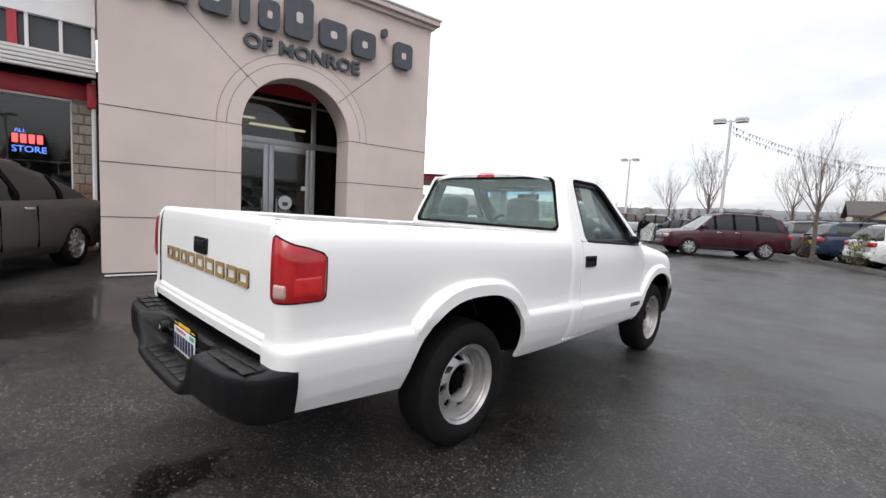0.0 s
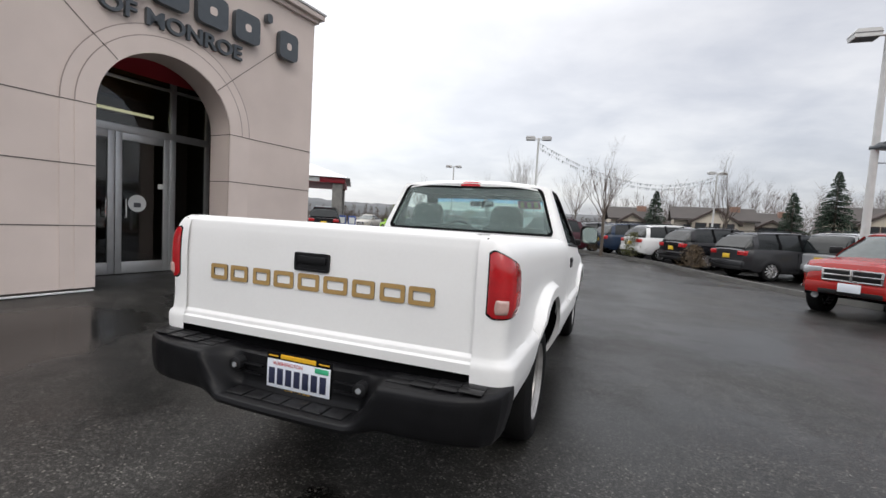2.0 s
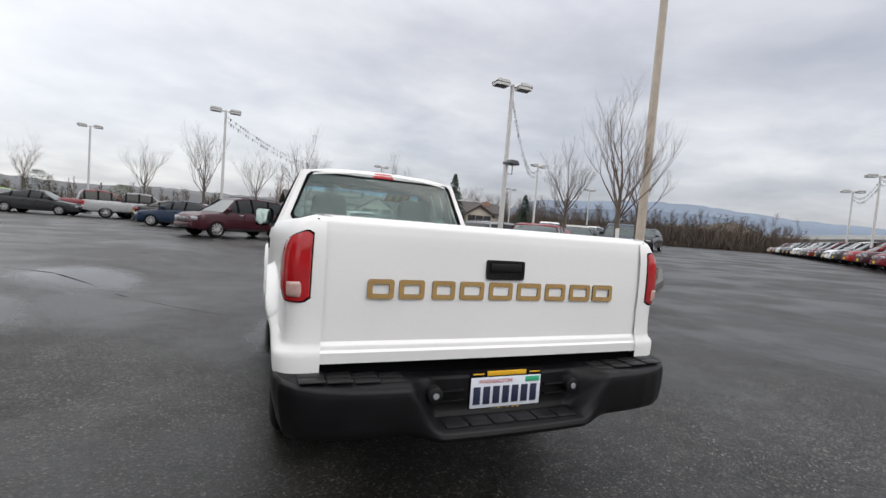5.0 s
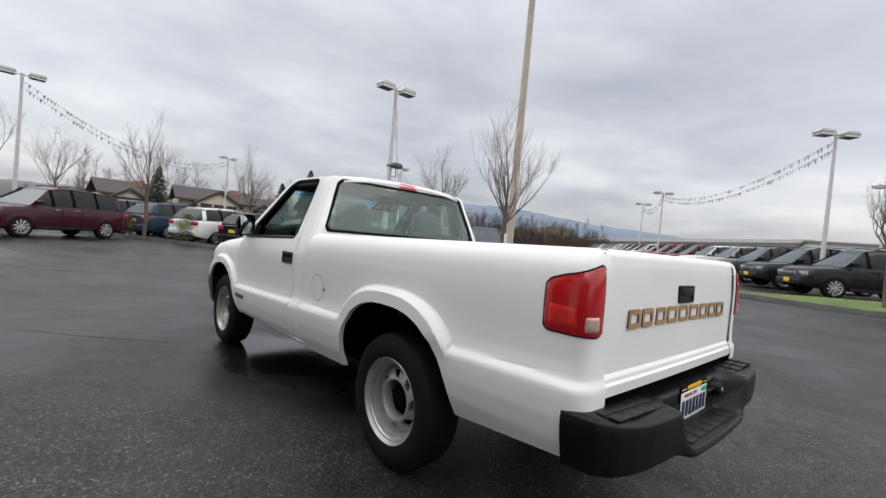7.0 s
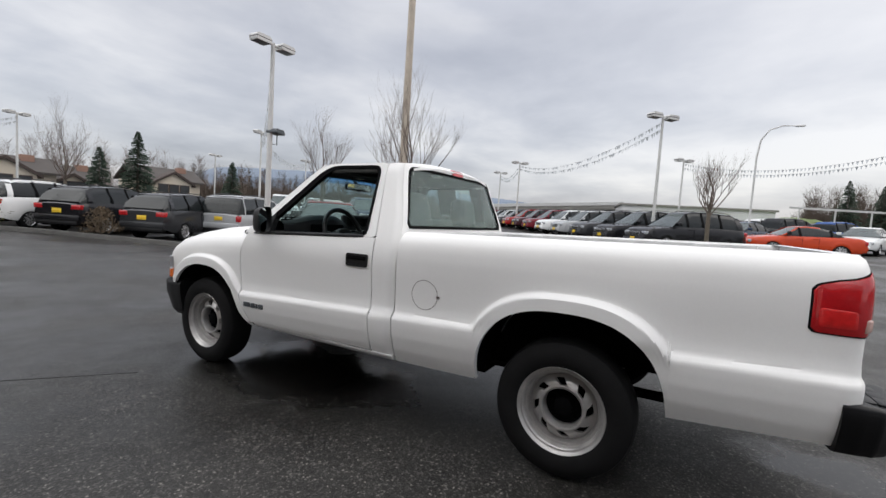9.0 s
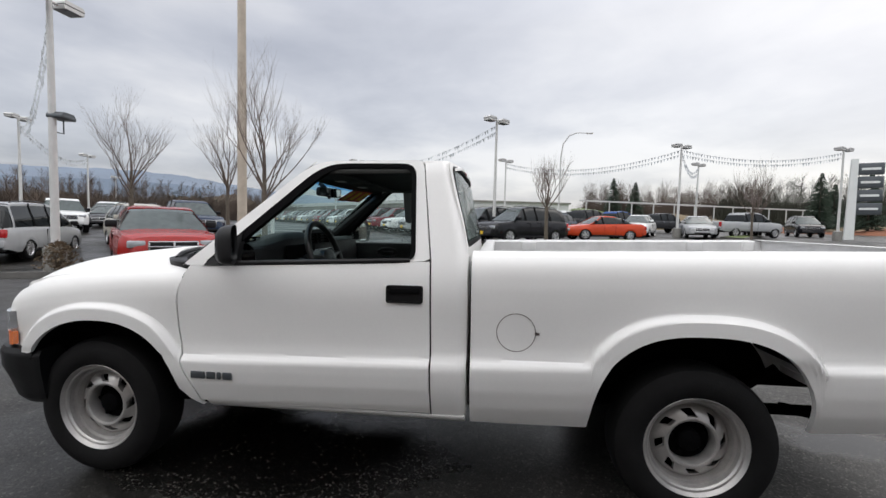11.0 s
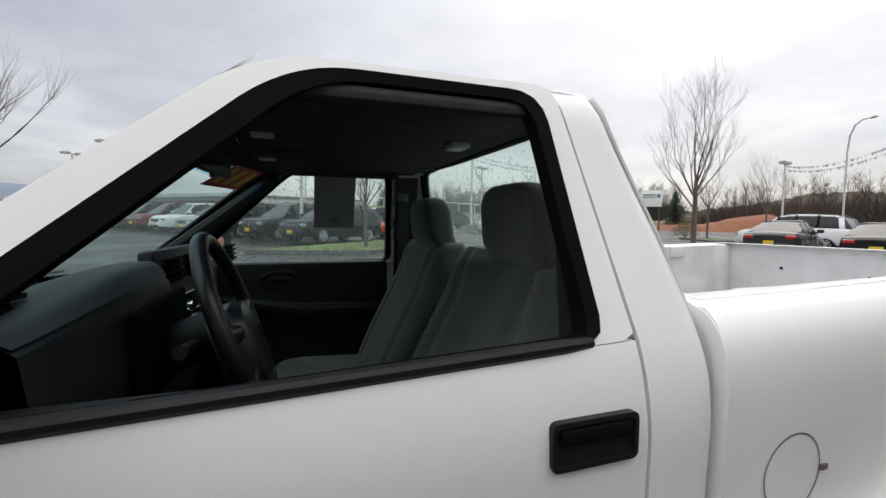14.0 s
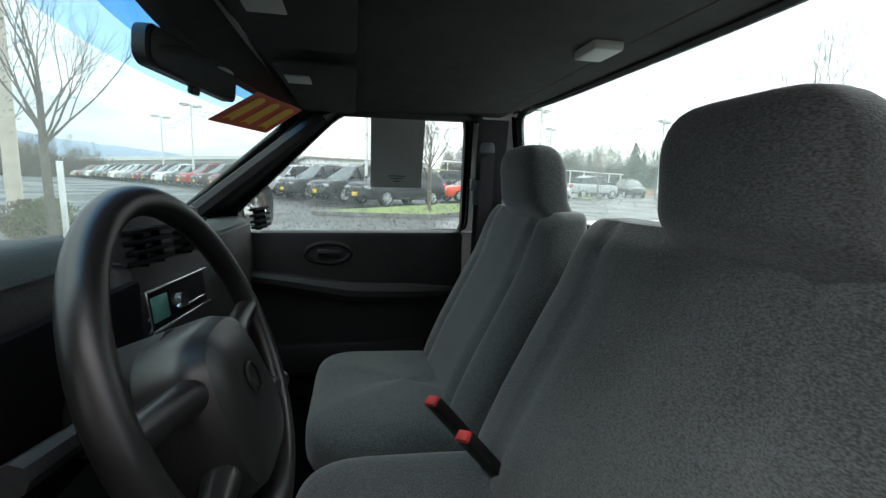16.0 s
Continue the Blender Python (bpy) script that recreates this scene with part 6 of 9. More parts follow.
# wheels
def wheel_mesh(r_tyre, r_rim, w, slots, spokes=False):
    tyre = B()
    h = w / 2
    lathe(tyre, [(r_rim - 0.004, -h * 0.84), (r_rim + 0.012, -h * 0.98), (r_rim + (r_tyre - r_rim) * 0.45, -h * 1.06), (r_tyre - 0.035, -h * 0.98), (r_tyre - 0.010, -h * 0.80), (r_tyre, -h * 0.5), (r_tyre + 0.001, 0), (r_tyre, h * 0.5), (r_tyre - 0.010, h * 0.80), (r_tyre - 0.035, h * 0.98), (r_rim + (r_tyre - r_rim) * 0.45, h * 1.06), (r_rim + 0.012, h * 0.98), (r_rim - 0.004, h * 0.84)], 48)
    rim = B()
    ro, ri = r_rim * 0.78, r_rim * 0.47
    deep = h * 0.22
    lathe(rim, [(ro - 0.002, deep - 0.01), (ro + 0.006, deep + 0.004), (ro + 0.010, deep + 0.022), (ro + 0.022, deep + 0.025), (ro + 0.026, deep + 0.042), (r_rim - 0.022, h * 0.70), (r_rim - 0.016, h * 0.78), (r_rim - 0.008, h * 0.80), (r_rim + 0.004, h * 0.95), (r_rim + 0.009, h * 0.90), (r_rim, -h * 0.8)], 56)
    n = slots * 12

    def face(r):
        return deep + h * interp(r, [0, ri, ri + 0.010, ri + 0.020, (ri + ro) / 2, ro], [0.20, 0.30, 0.33, 0.27, 0.22, -0.06])

    # each slot is a slanted wedge, wider towards the rim
    def turn(k):
        return 0.05 * (k - 4)

    for i in range(n):
        a0, a1 = 2 * math.pi * i / n, 2 * math.pi * (i + 1) / n
        for k in range(8):
            r0, r1 = ri + (ro - ri) * k / 8, ri + (ro - ri) * (k + 1) / 8
            if 2 <= k <= 5 and 4 <= i % 12 <= 8:
                continue
            b0, b1 = turn(k), turn(k + 1)
            rim.faces.new([rim.verts.new((face(r), r * math.cos(a), r * math.sin(a))) for r, a in ((r0, a0 + b0), (r1, a0 + b1), (r1, a1 + b1), (r0, a1 + b0))])
    bmesh.ops.remove_doubles(rim, verts=rim.verts[:], dist=0.0006)
    es = [e for e in rim.edges if e.is_boundary and ri * 1.02 < math.hypot(e.verts[0].co.y, e.verts[0].co.z) < ro * 0.985]
    r = bmesh.ops.extrude_edge_only(rim, edges=es)
    for v in r["geom"]:
        if isinstance(v, bmesh.types.BMVert):
            v.co.x -= 0.018
    lathe(rim, [(ri, face(ri)), (ri * 0.97, face(ri) - 0.004), (ri * 0.95, deep - 0.03)], 40)
    hub = B()
    lathe(hub, [(ri * 0.96, deep - 0.03), (ri * 0.50, deep - 0.028), (ri * 0.46, deep + 0.012), (ri * 0.28, deep + 0.020), (0, deep + 0.022)], 28)
    for i in range(5):
        a = 2 * math.pi * i / 5
        lathe(hub, [(0.010, deep - 0.03), (0.010, deep - 0.006), (0, deep - 0.004)], 6, Matrix.Translation((0, ri * 0.72 * math.cos(a), ri * 0.72 * math.sin(a))))
    lathe(hub, [(ro + 0.02, deep - 0.035), (0.02, deep - 0.035)], 30)
    return tyre, rim, hub


for x, y in ((-0.688, 0.0), (0.688, 0.0), (-0.70, 2.751), (0.70, 2.751)):
    ty, rm, hb = wheel_mesh(0.332, 0.205, 0.205, 8)
    m = pose(x, y, 0.331, 25, 0, 0 if x > 0 else 180)
    for b in (ty, rm, hb):
        bmesh.ops.transform(b, matrix=m, verts=b.verts[:])
    tyre = part("wheel", ty, "rubber", truck, "black tyre on a silver slotted steel wheel", recalc=True)
    part("rim", rm, "steel_wheel", tyre, "silver slotted steel rim", recalc=True)
    part("hub", hb, "dark", tyre, recalc=True)
bm = B()
tube(bm, [(-0.66, 0, 0.33), (0.66, 0, 0.33)], 0.045, 12)
for sx in (-1, 1):
    box(bm, sx * 0.52 - 0.03, sx * 0.52 + 0.03, -0.75, 0.6, 0.40, 0.43)
    tube(bm, [(sx * 0.50, -0.12, 0.36), (sx * 0.56, -0.42, 0.62)], 0.022, 8)
part("rear_axle", bm, "dark", truck)
bm = B()
tube(bm, [(-0.45, -0.5, 0.40), (-0.52, -0.62, 0.40), (-0.70, -0.55, 0.43)], 0.024, 10)
part("exhaust_pipe", bm, "dark", truck)

# ---- cab interior ----
bm = B()
patch(bm, lambda u, v: ((2 * u - 1) * (up_x(1.49) - 0.02), 1.11 + (0.62 + 0.06 * (1 - (2 * u - 1) ** 2)) * v, 1.496 + 0.028 * (1 - abs(2 * u - 1) ** 3) - 0.01 * v), 20, 10)
for sx in (-1, 1):
    box(bm, *sorted((sx * (up_x(1.45) - 0.055), sx * (up_x(1.45) - 0.022))), 1.17, 1.66, 1.475, 1.502, 0.012)
part("headliner", bm, "headliner", truck, "dark cloth headliner", recalc=True)
bm = B()
patch(bm, lambda u, v: shield(0.02 + 0.96 * u, 0.90 + 0.11 * v, -0.02) + Vector((0, 0.0, -0.006 * v)), 20, 5)
skirt(bm, (0, -0.02, 0.006))
part("header_trim", bm, "headliner", truck, "dark trim over the windscreen", recalc=True)
for x0, x1 in ((-0.58, -0.06), (0.06, 0.58)):
    bm = B()
    box(bm, x0, x1, 1.60, 1.76, 1.478, 1.496, 0.008)
    visor = part("sun_visor", bm, "headliner", truck, "dark folded sun visor")
for x0, y0 in ((0.11, 1.695), (-0.30, 1.69)):
    bm = B()
    box(bm, x0, x0 + 0.07, y0, y0 + 0.05, 1.4745, 1.4775, 0.001)
    part("visor_label", bm, "beige_plastic", visor, "pale warning label")
bm = B()
patch(bm, lambda u, v: Vector(((2 * u - 1) * (up_x(1.49) - 0.02), 1.11, 1.496 + 0.028 * (1 - abs(2 * u - 1) ** 3) - 0.001)).lerp(Vector(back(((2 * u - 1) * 0.580, 1.512), 0.022)), v), 20, 4)
skirt(bm, (0, 0, 0.012))
part("rear_header_trim", bm, "headliner", truck, "dark trim over the rear window", recalc=True)
bm = B()
box(bm, -0.115, -0.035, 1.125, 1.185, 1.506, 1.526, 0.006)
part("dome_lamp", bm, "beige_plastic", truck, "pale roof lamp")
bm = B()
for sx in (-1, 1):
    # inner pillars
    # the driver's trim lies close to the frame, the other stands out further
    foot, head = ((0.735, 2.215, 1.05), (0.610, 1.70, 1.487)) if sx < 0 else ((0.675, 2.24, 1.05), (0.560, 1.70, 1.462))
    foot, head = (Vector((sx * q[0], q[1], q[2])) for q in (foot, head))
    tube(bm, [foot, foot.lerp(head, 0.79), head], [0.018, 0.016, 0.014] if sx < 0 else [0.032, 0.027, 0.020], 8)
    patch(bm, lambda u, v: Vector((sx * (up_x(1.05 + 0.455 * v) - 0.026), 2.15 - 0.525 * v, 1.05 + 0.455 * v)).lerp(foot.lerp(head, v), u), 3, 10)
    patch(bm, lambda u, v: Vector((sx * (up_x(1.05 + 0.480 * v) - 0.020), 2.255 - 0.555 * v, 1.045 + 0.480 * v)).lerp(foot.lerp(head, v), u), 3, 10)
    patch(bm, lambda u, v: (sx * (up_x(0.75 + 0.75 * v) - (0.038 if sx < 0 else 0.075) if v > 0.43 else sx * 0.76 * sx), 1.05 + 0.105 * u + 0.045 * v, 0.50 + 0.98 * v), 3, 12)
parts("pillar_trim", bm, "dash", truck, "dark pillar trim", recalc=True)
bm = B()
box(bm, -0.76, 0.76, 1.0, 2.35, 0.42, 0.46)
box(bm, -0.70, 0.70, 0.985, 1.015, 0.46, 1.145, 0.01)
box(bm, -0.76, 0.76, 2.30, 2.36, 0.44, 1.0)
part("cab_floor", bm, "dark", truck, "black carpet")

# bench seat with a split back
seat = part("bench_seat", (lambda b: (box(b, -0.64, 0.66, 1.18, 1.70, 0.46, 0.56, 0.03), b)[1])(B()), "seat", truck, "grey woven cloth bench seat with a split back and tall headrests")


for x0, x1 in ((-0.66, 0.06), (0.07, 0.68)):
    bm = B()

    def sq(u, v):
        a = 2 * math.pi * u
        e = 0.38
        ca, sa = (math.copysign(abs(f(a)) ** e, f(a)) for f in (math.cos, math.sin))
        b = math.pi * (v - 0.5)
        cb, sbv = math.copysign(abs(math.cos(b)) ** 0.45, math.cos(b)), math.copysign(abs(math.sin(b)) ** 0.6, math.sin(b))
        y = 1.46 + 0.275 * sa * cb
        return Vector(((x0 + x1) / 2 + (x1 - x0) / 2 * ca * cb, y, 0.60 + 0.075 * sbv + 0.05 * (y - 1.3) - 0.012 * math.exp(-((ca) ** 2) * 8)))

    patch(bm, sq, 40, 20, wrap=True)
    part("seat_cushion", bm, "seat", seat, recalc=True)
    bm = B()

    def bk(u, v):
        a = 2 * math.pi * u
        e = 0.42
        ca, sa = (math.copysign(abs(f(a)) ** e, f(a)) for f in (math.cos, math.sin))
        h = v
        wtop = 1 - 0.16 * smooth01(0.35, 0.9, h) - 0.10 * smooth01(0.80, 1.0, h) - 0.10 * smooth01(0.94, 1.0, h)
        z = 0.60 + 0.600 * math.sin(min(1, h * 1.02) * math.pi / 2) ** 0.9
        yf = interp(z, [0.60, 0.70, 0.81, 0.95, 1.05, 1.16, 1.21], [1.375, 1.345, 1.295, 1.222, 1.172, 1.135, 1.10])
        yf += 0.018 if x0 > 0 else 0.0
        yr = max(1.022, yf - 0.17)
        yc, th_ = (yf + yr) / 2, (yf - yr) / 2 * (1 - 0.4 * smooth01(0.92, 1.0, h))
        xx = (x0 + x1) / 2 + (x1 - x0) / 2 * ca * wtop
        groove = 0.0
        if sa > 0.2:
            t = (xx - x0) / (x1 - x0)
            groove = 0.010 * sum(math.exp(-((t - g) / 0.022) ** 2) for g in (0.22, 0.78)) + (0.010 if x0 > 0 else 0.004) * sum(math.exp(-((t - g) / 0.024) ** 2) for g in (0.36, 0.5, 0.64))
        return Vector((xx, yc + th_ * sa - groove, z))

    rows, _ = patch(bm, bk, 72, 26, wrap=True)
    bm.faces.new([r[-1] for r in rows])
    part("seat_back", bm, "seat", seat, "grey cloth back with stitched pleats", recalc=True)
    bm = B()
    cx = -0.41 if x0 < 0 else 0.30

    def hr(u, v):
        a = 2 * math.pi * u
        e = 0.5
        ca, sa = (math.copysign(abs(f(a)) ** e, f(a)) for f in (math.cos, math.sin))
        b = max(0.0, (v - 0.55) / 0.45) * math.pi / 2
        z = 1.155 + (0.145 * v / 0.55 if v < 0.55 else 0.145 + 0.072 * math.sin(b))
        sh = 1.0 if v < 0.55 else max(0.04, math.cos(b)) ** 0.55
        w = 0.145 - 0.022 * v
        lowk = smooth01(0.28, 0.0, v)
        return Vector((cx + w * ca * (0.30 + 0.70 * sh) * (1 + 0.10 * lowk), 1.105 + 0.03 * v - 0.030 * lowk + (0.060 - 0.014 * lowk) * sa * sh, z))

    rows, _ = patch(bm, hr, 40, 18, wrap=True)
    bm.faces.new([r[-1] for r in rows])
    part("headrest", bm, "seat", seat, "tall grey cloth headrest", recalc=True)
for x, y, z in ((-0.03, 1.450, 0.818), (-0.122, 1.405, 0.790)):
    bm = B()
    m = Matrix.Translation((x, y, z)) @ Euler((radians(-35), radians(18), radians(30))).to_matrix().to_4x4()
    box(bm, -0.02, 0.02, -0.012, 0.012, -0.15, 0.0, 0.006, m)
    bk_ = part("belt_buckle", bm, "black_plastic", truck, "black seat belt buckle with a red button")
    bm = B()
    box(bm, -0.016, 0.016, -0.009, 0.013, -0.006, 0.006, 0.003, m)
    part("buckle_button", bm, "buckle_red", bk_, "red release button")
for sx in (-1, 1):
    bm = B()
    patch(bm, lambda u, v: (sx * (0.60 + (0.045 if sx < 0 else 0.0) + 0.09 * (1 - v) ** 1.2) + (u - 0.5) * 0.006, 1.13 + 0.048 * u, 0.62 + 0.80 * v), 2, 12)
    part("seat_belt", bm, "belt", truck, "dark seat belt hanging on the pillar", recalc=True)
    bm = B()
    ax_ = 0.650 if sx < 0 else 0.612
    box(bm, sx * ax_ - 0.02, sx * ax_ + 0.02, 1.13, 1.19, 1.37, 1.42, 0.012)
    part("belt_anchor", bm, "dash" if sx < 0 else "sign_grey", truck, "grey belt anchor on the pillar")
    if sx < 0:
        continue
    bm = B()
    box(bm, sx * 0.640 - 0.012, sx * 0.640 + 0.012, 1.155, 1.205, 1.245, 1.285, 0.006)
    box(bm, sx * 0.645 - 0.006, sx * 0.645 + 0.006, 1.165, 1.195, 1.195, 1.25, 0.003)
    part("belt_tongue", bm, "sign_grey", truck, "grey belt tongue hanging on its strap")

# dashboard
bm = B()


def dash(u, v):
    x = -0.74 + 1.48 * u
    sec = [(2.38, 1.05), (2.20, 1.105), (2.06, 1.138), (1.995, 1.140), (1.962, 1.115), (1.95, 1.03), (1.955, 0.90), (1.98, 0.74), (2.05, 0.58)]
    t = v * 8
    y, z = interp(t, range(9), [p[0] for p in sec]), interp(t, range(9), [p[1] for p in sec])
    if t < 1:
        y += (1 - t) * (0.15 - 0.26 * (x / 0.74) ** 2)
    hood = math.exp(-((x + 0.38) / 0.21) ** 4)
    return Vector((x, y - 0.055 * hood * smooth01(0.15, 0.32, v) * smooth01(0.95, 0.6, v), z + 0.048 * hood * smooth01(0.1, 0.3, v) * smooth01(0.6, 0.4, v)))


patch(bm, dash, 48, 40)
dashboard = part("dashboard", bm, "dash", truck, "dark grey plastic dashboard", recalc=True)
bm = B()
patch(bm, lambda u, v: dash(u, v * 0.47) + Vector((0, -0.003 * v, 0.0035)), 48, 18)
part("dash_top", bm, "dash_top", dashboard, "grey-green dash top pad", recalc=True)
bm = B()
box(bm, -0.55, -0.22, 1.888, 1.905, 0.95, 1.125, 0.01)
part("instrument_panel", bm, "dark", dashboard, "dark instrument cluster")
bm = B()
tilt = Matrix.Translation((0.006, 1.868, 0.178)) @ Matrix.Rotation(radians(-6), 4, "X") @ Matrix.Rotation(radians(-8), 4, "Z")
box(bm, -0.14, 0.16, -0.02, 0.02, 0.70, 1.03, 0.012, tilt)
stack = part("console_panel", bm, "dash", dashboard)
bm = B()
box(bm, -0.095, 0.10, -0.034, -0.012, 0.835, 0.898, 0.003, tilt)
part("radio", bm, "seal", dashboard, "black car radio with a bright frame")
bm = B()
for x0, x1, z0, z1 in ((-0.10, 0.105, 0.829, 0.835), (-0.10, 0.105, 0.898, 0.903), (-0.10, -0.094, 0.829, 0.903), (0.02, 0.09, 0.846, 0.852)):
    box(bm, x0, x1, -0.038, -0.015, z0, z1, 0.0015, tilt)
lathe(bm, [(0.0, -0.05), (0.014, -0.05), (0.017, -0.03)], 18, tilt @ pose(-0.012, 0, 0.866, 0, 0, 90))
parts("radio_trim", bm, "chrome", dashboard, "bright radio trim")
bm = B()
box(bm, -0.085, -0.040, -0.037, -0.02, 0.845, 0.888, 0.001, tilt)
part("radio_display", bm, "lcd", dashboard)
for x0 in (-0.10, 0.04, 0.44, -0.70):
    bm = B()
    for i in range(4):
        box(bm, x0, x0 + 0.11, -0.036, -0.015, 0.945 + i * 0.017, 0.953 + i * 0.017, 0.002, tilt)
    for i in range(2):
        box(bm, x0 + 0.03 + i * 0.045, x0 + 0.034 + i * 0.045, -0.034, -0.015, 0.94, 1.005, 0, tilt)
    parts("vent_slat", bm, "seal", dashboard)
bm = B()
for i in range(3):
    box(bm, -0.155, -0.118, -0.036, -0.02, 0.79 + i * 0.028, 0.795 + i * 0.028, 0.001, tilt)
parts("switch_mark", bm, "beige_plastic", dashboard)

# steering wheel
col = Matrix.Translation((-0.355, 1.765, 1.058)) @ Matrix.Rotation(radians(-20), 4, "X")
bm = B()
tube(bm, [col @ Vector((0.190 * math.cos(a), 0, 0.190 * math.sin(a))) for a in (2 * math.pi * k / 56 for k in range(57))], 0.0165, 14, caps=False)
sw = part("steering_wheel", bm, "wheel_leather", truck, "worn black four-spoke steering wheel")
bm = B()


def pad(u, v):
    a = 2 * math.pi * u
    e = 0.6
    ca, sa = (math.copysign(abs(f(a)) ** e, f(a)) for f in (math.cos, math.sin))
    k = interp(v, [0, 0.3, 0.6, 0.85, 1], [1.0, 1.0, 0.9, 0.6, 0.02])
    return col @ Vector((0.092 * ca * k * (1 - 0.12 * sa), 0.045 - 0.075 * interp(v, [0, 0.3, 0.6, 0.85, 1], [0, 0.6, 0.9, 1, 1.03]), -0.050 + 0.096 * sa * k))


patch(bm, pad, 36, 12, wrap=True)
part("horn_pad", bm, "wheel_leather", sw, "smooth black horn pad", recalc=True)
bm = B()
for sx in (-1, 1):
    for z0, z1 in ((-0.010, 0.012), (-0.085, -0.118)):
        tube(bm, [col @ Vector((sx * 0.06, 0.0, z0)), col @ Vector((sx * 0.12, 0.004, (z0 + z1) / 2)), col @ Vector((sx * 0.185, 0.0, z1))], [0.020, 0.016, 0.015], 16)
parts("spoke", bm, "wheel_leather", sw)
bm = B()
tube(bm, [col @ Vector((0, 0.03, 0)), col @ Vector((0, 0.26, 0.0))], 0.05, 14)
tube(bm, [col @ Vector((0.04, 0.08, 0)), col @ Vector((0.20, 0.07, -0.03))], [0.01, 0.013], 8)
tube(bm, [col @ Vector((-0.04, 0.08, 0)), col @ Vector((-0.19, 0.07, 0.02))], [0.01, 0.013], 8)
part("steering_column", bm, "dash", truck, "dark steering column with stalks")
bm = B()
lathe(bm, [(0.016, -0.002), (0.019, 0.0), (0.016, 0.002)], 20, col @ pose(0, -0.0325, -0.035, 0, 0, 90))
part("horn_emblem", bm, "dash", sw)

# rear-view mirror with a hanging tag
bm = B()
mm = Matrix.Translation((-0.118, 1.842, 1.424)) @ Matrix.Rotation(radians(-9), 4, "Z") @ Matrix.Rotation(radians(4), 4, "X")
o = rounded([(-0.134, -0.025), (0.122, -0.028), (0.122, 0.028), (-0.134, 0.025)], 0.020, 5)
prism(bm, o, lambda a, b, d: mm @ Vector((a, d, b)), -0.012, 0.004)
tube(bm, [mm @ Vector((0, 0.002, 0.005)), mm @ Vector((0.01, 0.070, 0.050))], [0.009, 0.014], 8)
box(bm, -0.012, 0.012, -0.006, 0.003, -0.037, -0.024, 0.003, mm)
rv = part("rear_view_mirror", bm, "black_plastic", truck, "black rear-view mirror on the windscreen", recalc=True)
bm = B()
bm.faces.new([bm.verts.new(mm @ Vector((a * 0.93, -0.0135, b * 0.86))) for a, b in o])
part("mirror_glass", bm, "mirror", rv)
bm = B()
patch(bm, lambda u, v: shield(0.68 + 0.18 * u + 0.010 * v, 0.72 + 0.145 * v + 0.02 * u, -0.012) - Vector((0, 0.075, 0)), 10, 6)
tag = part("price_tag", bm, "tag_red", truck, "red and yellow hang tag at the windscreen")
bm = B()
for k in range(3):
    patch(bm, lambda u, v: shield(0.70 + 0.055 * k + 0.030 * u + 0.01 * v, 0.742 + 0.105 * v + 0.006 * k + 0.012 * math.sin(3 * u), -0.0145) - Vector((0, 0.075, 0)), 4, 4)
parts("tag_bar", bm, "yellow", tag)

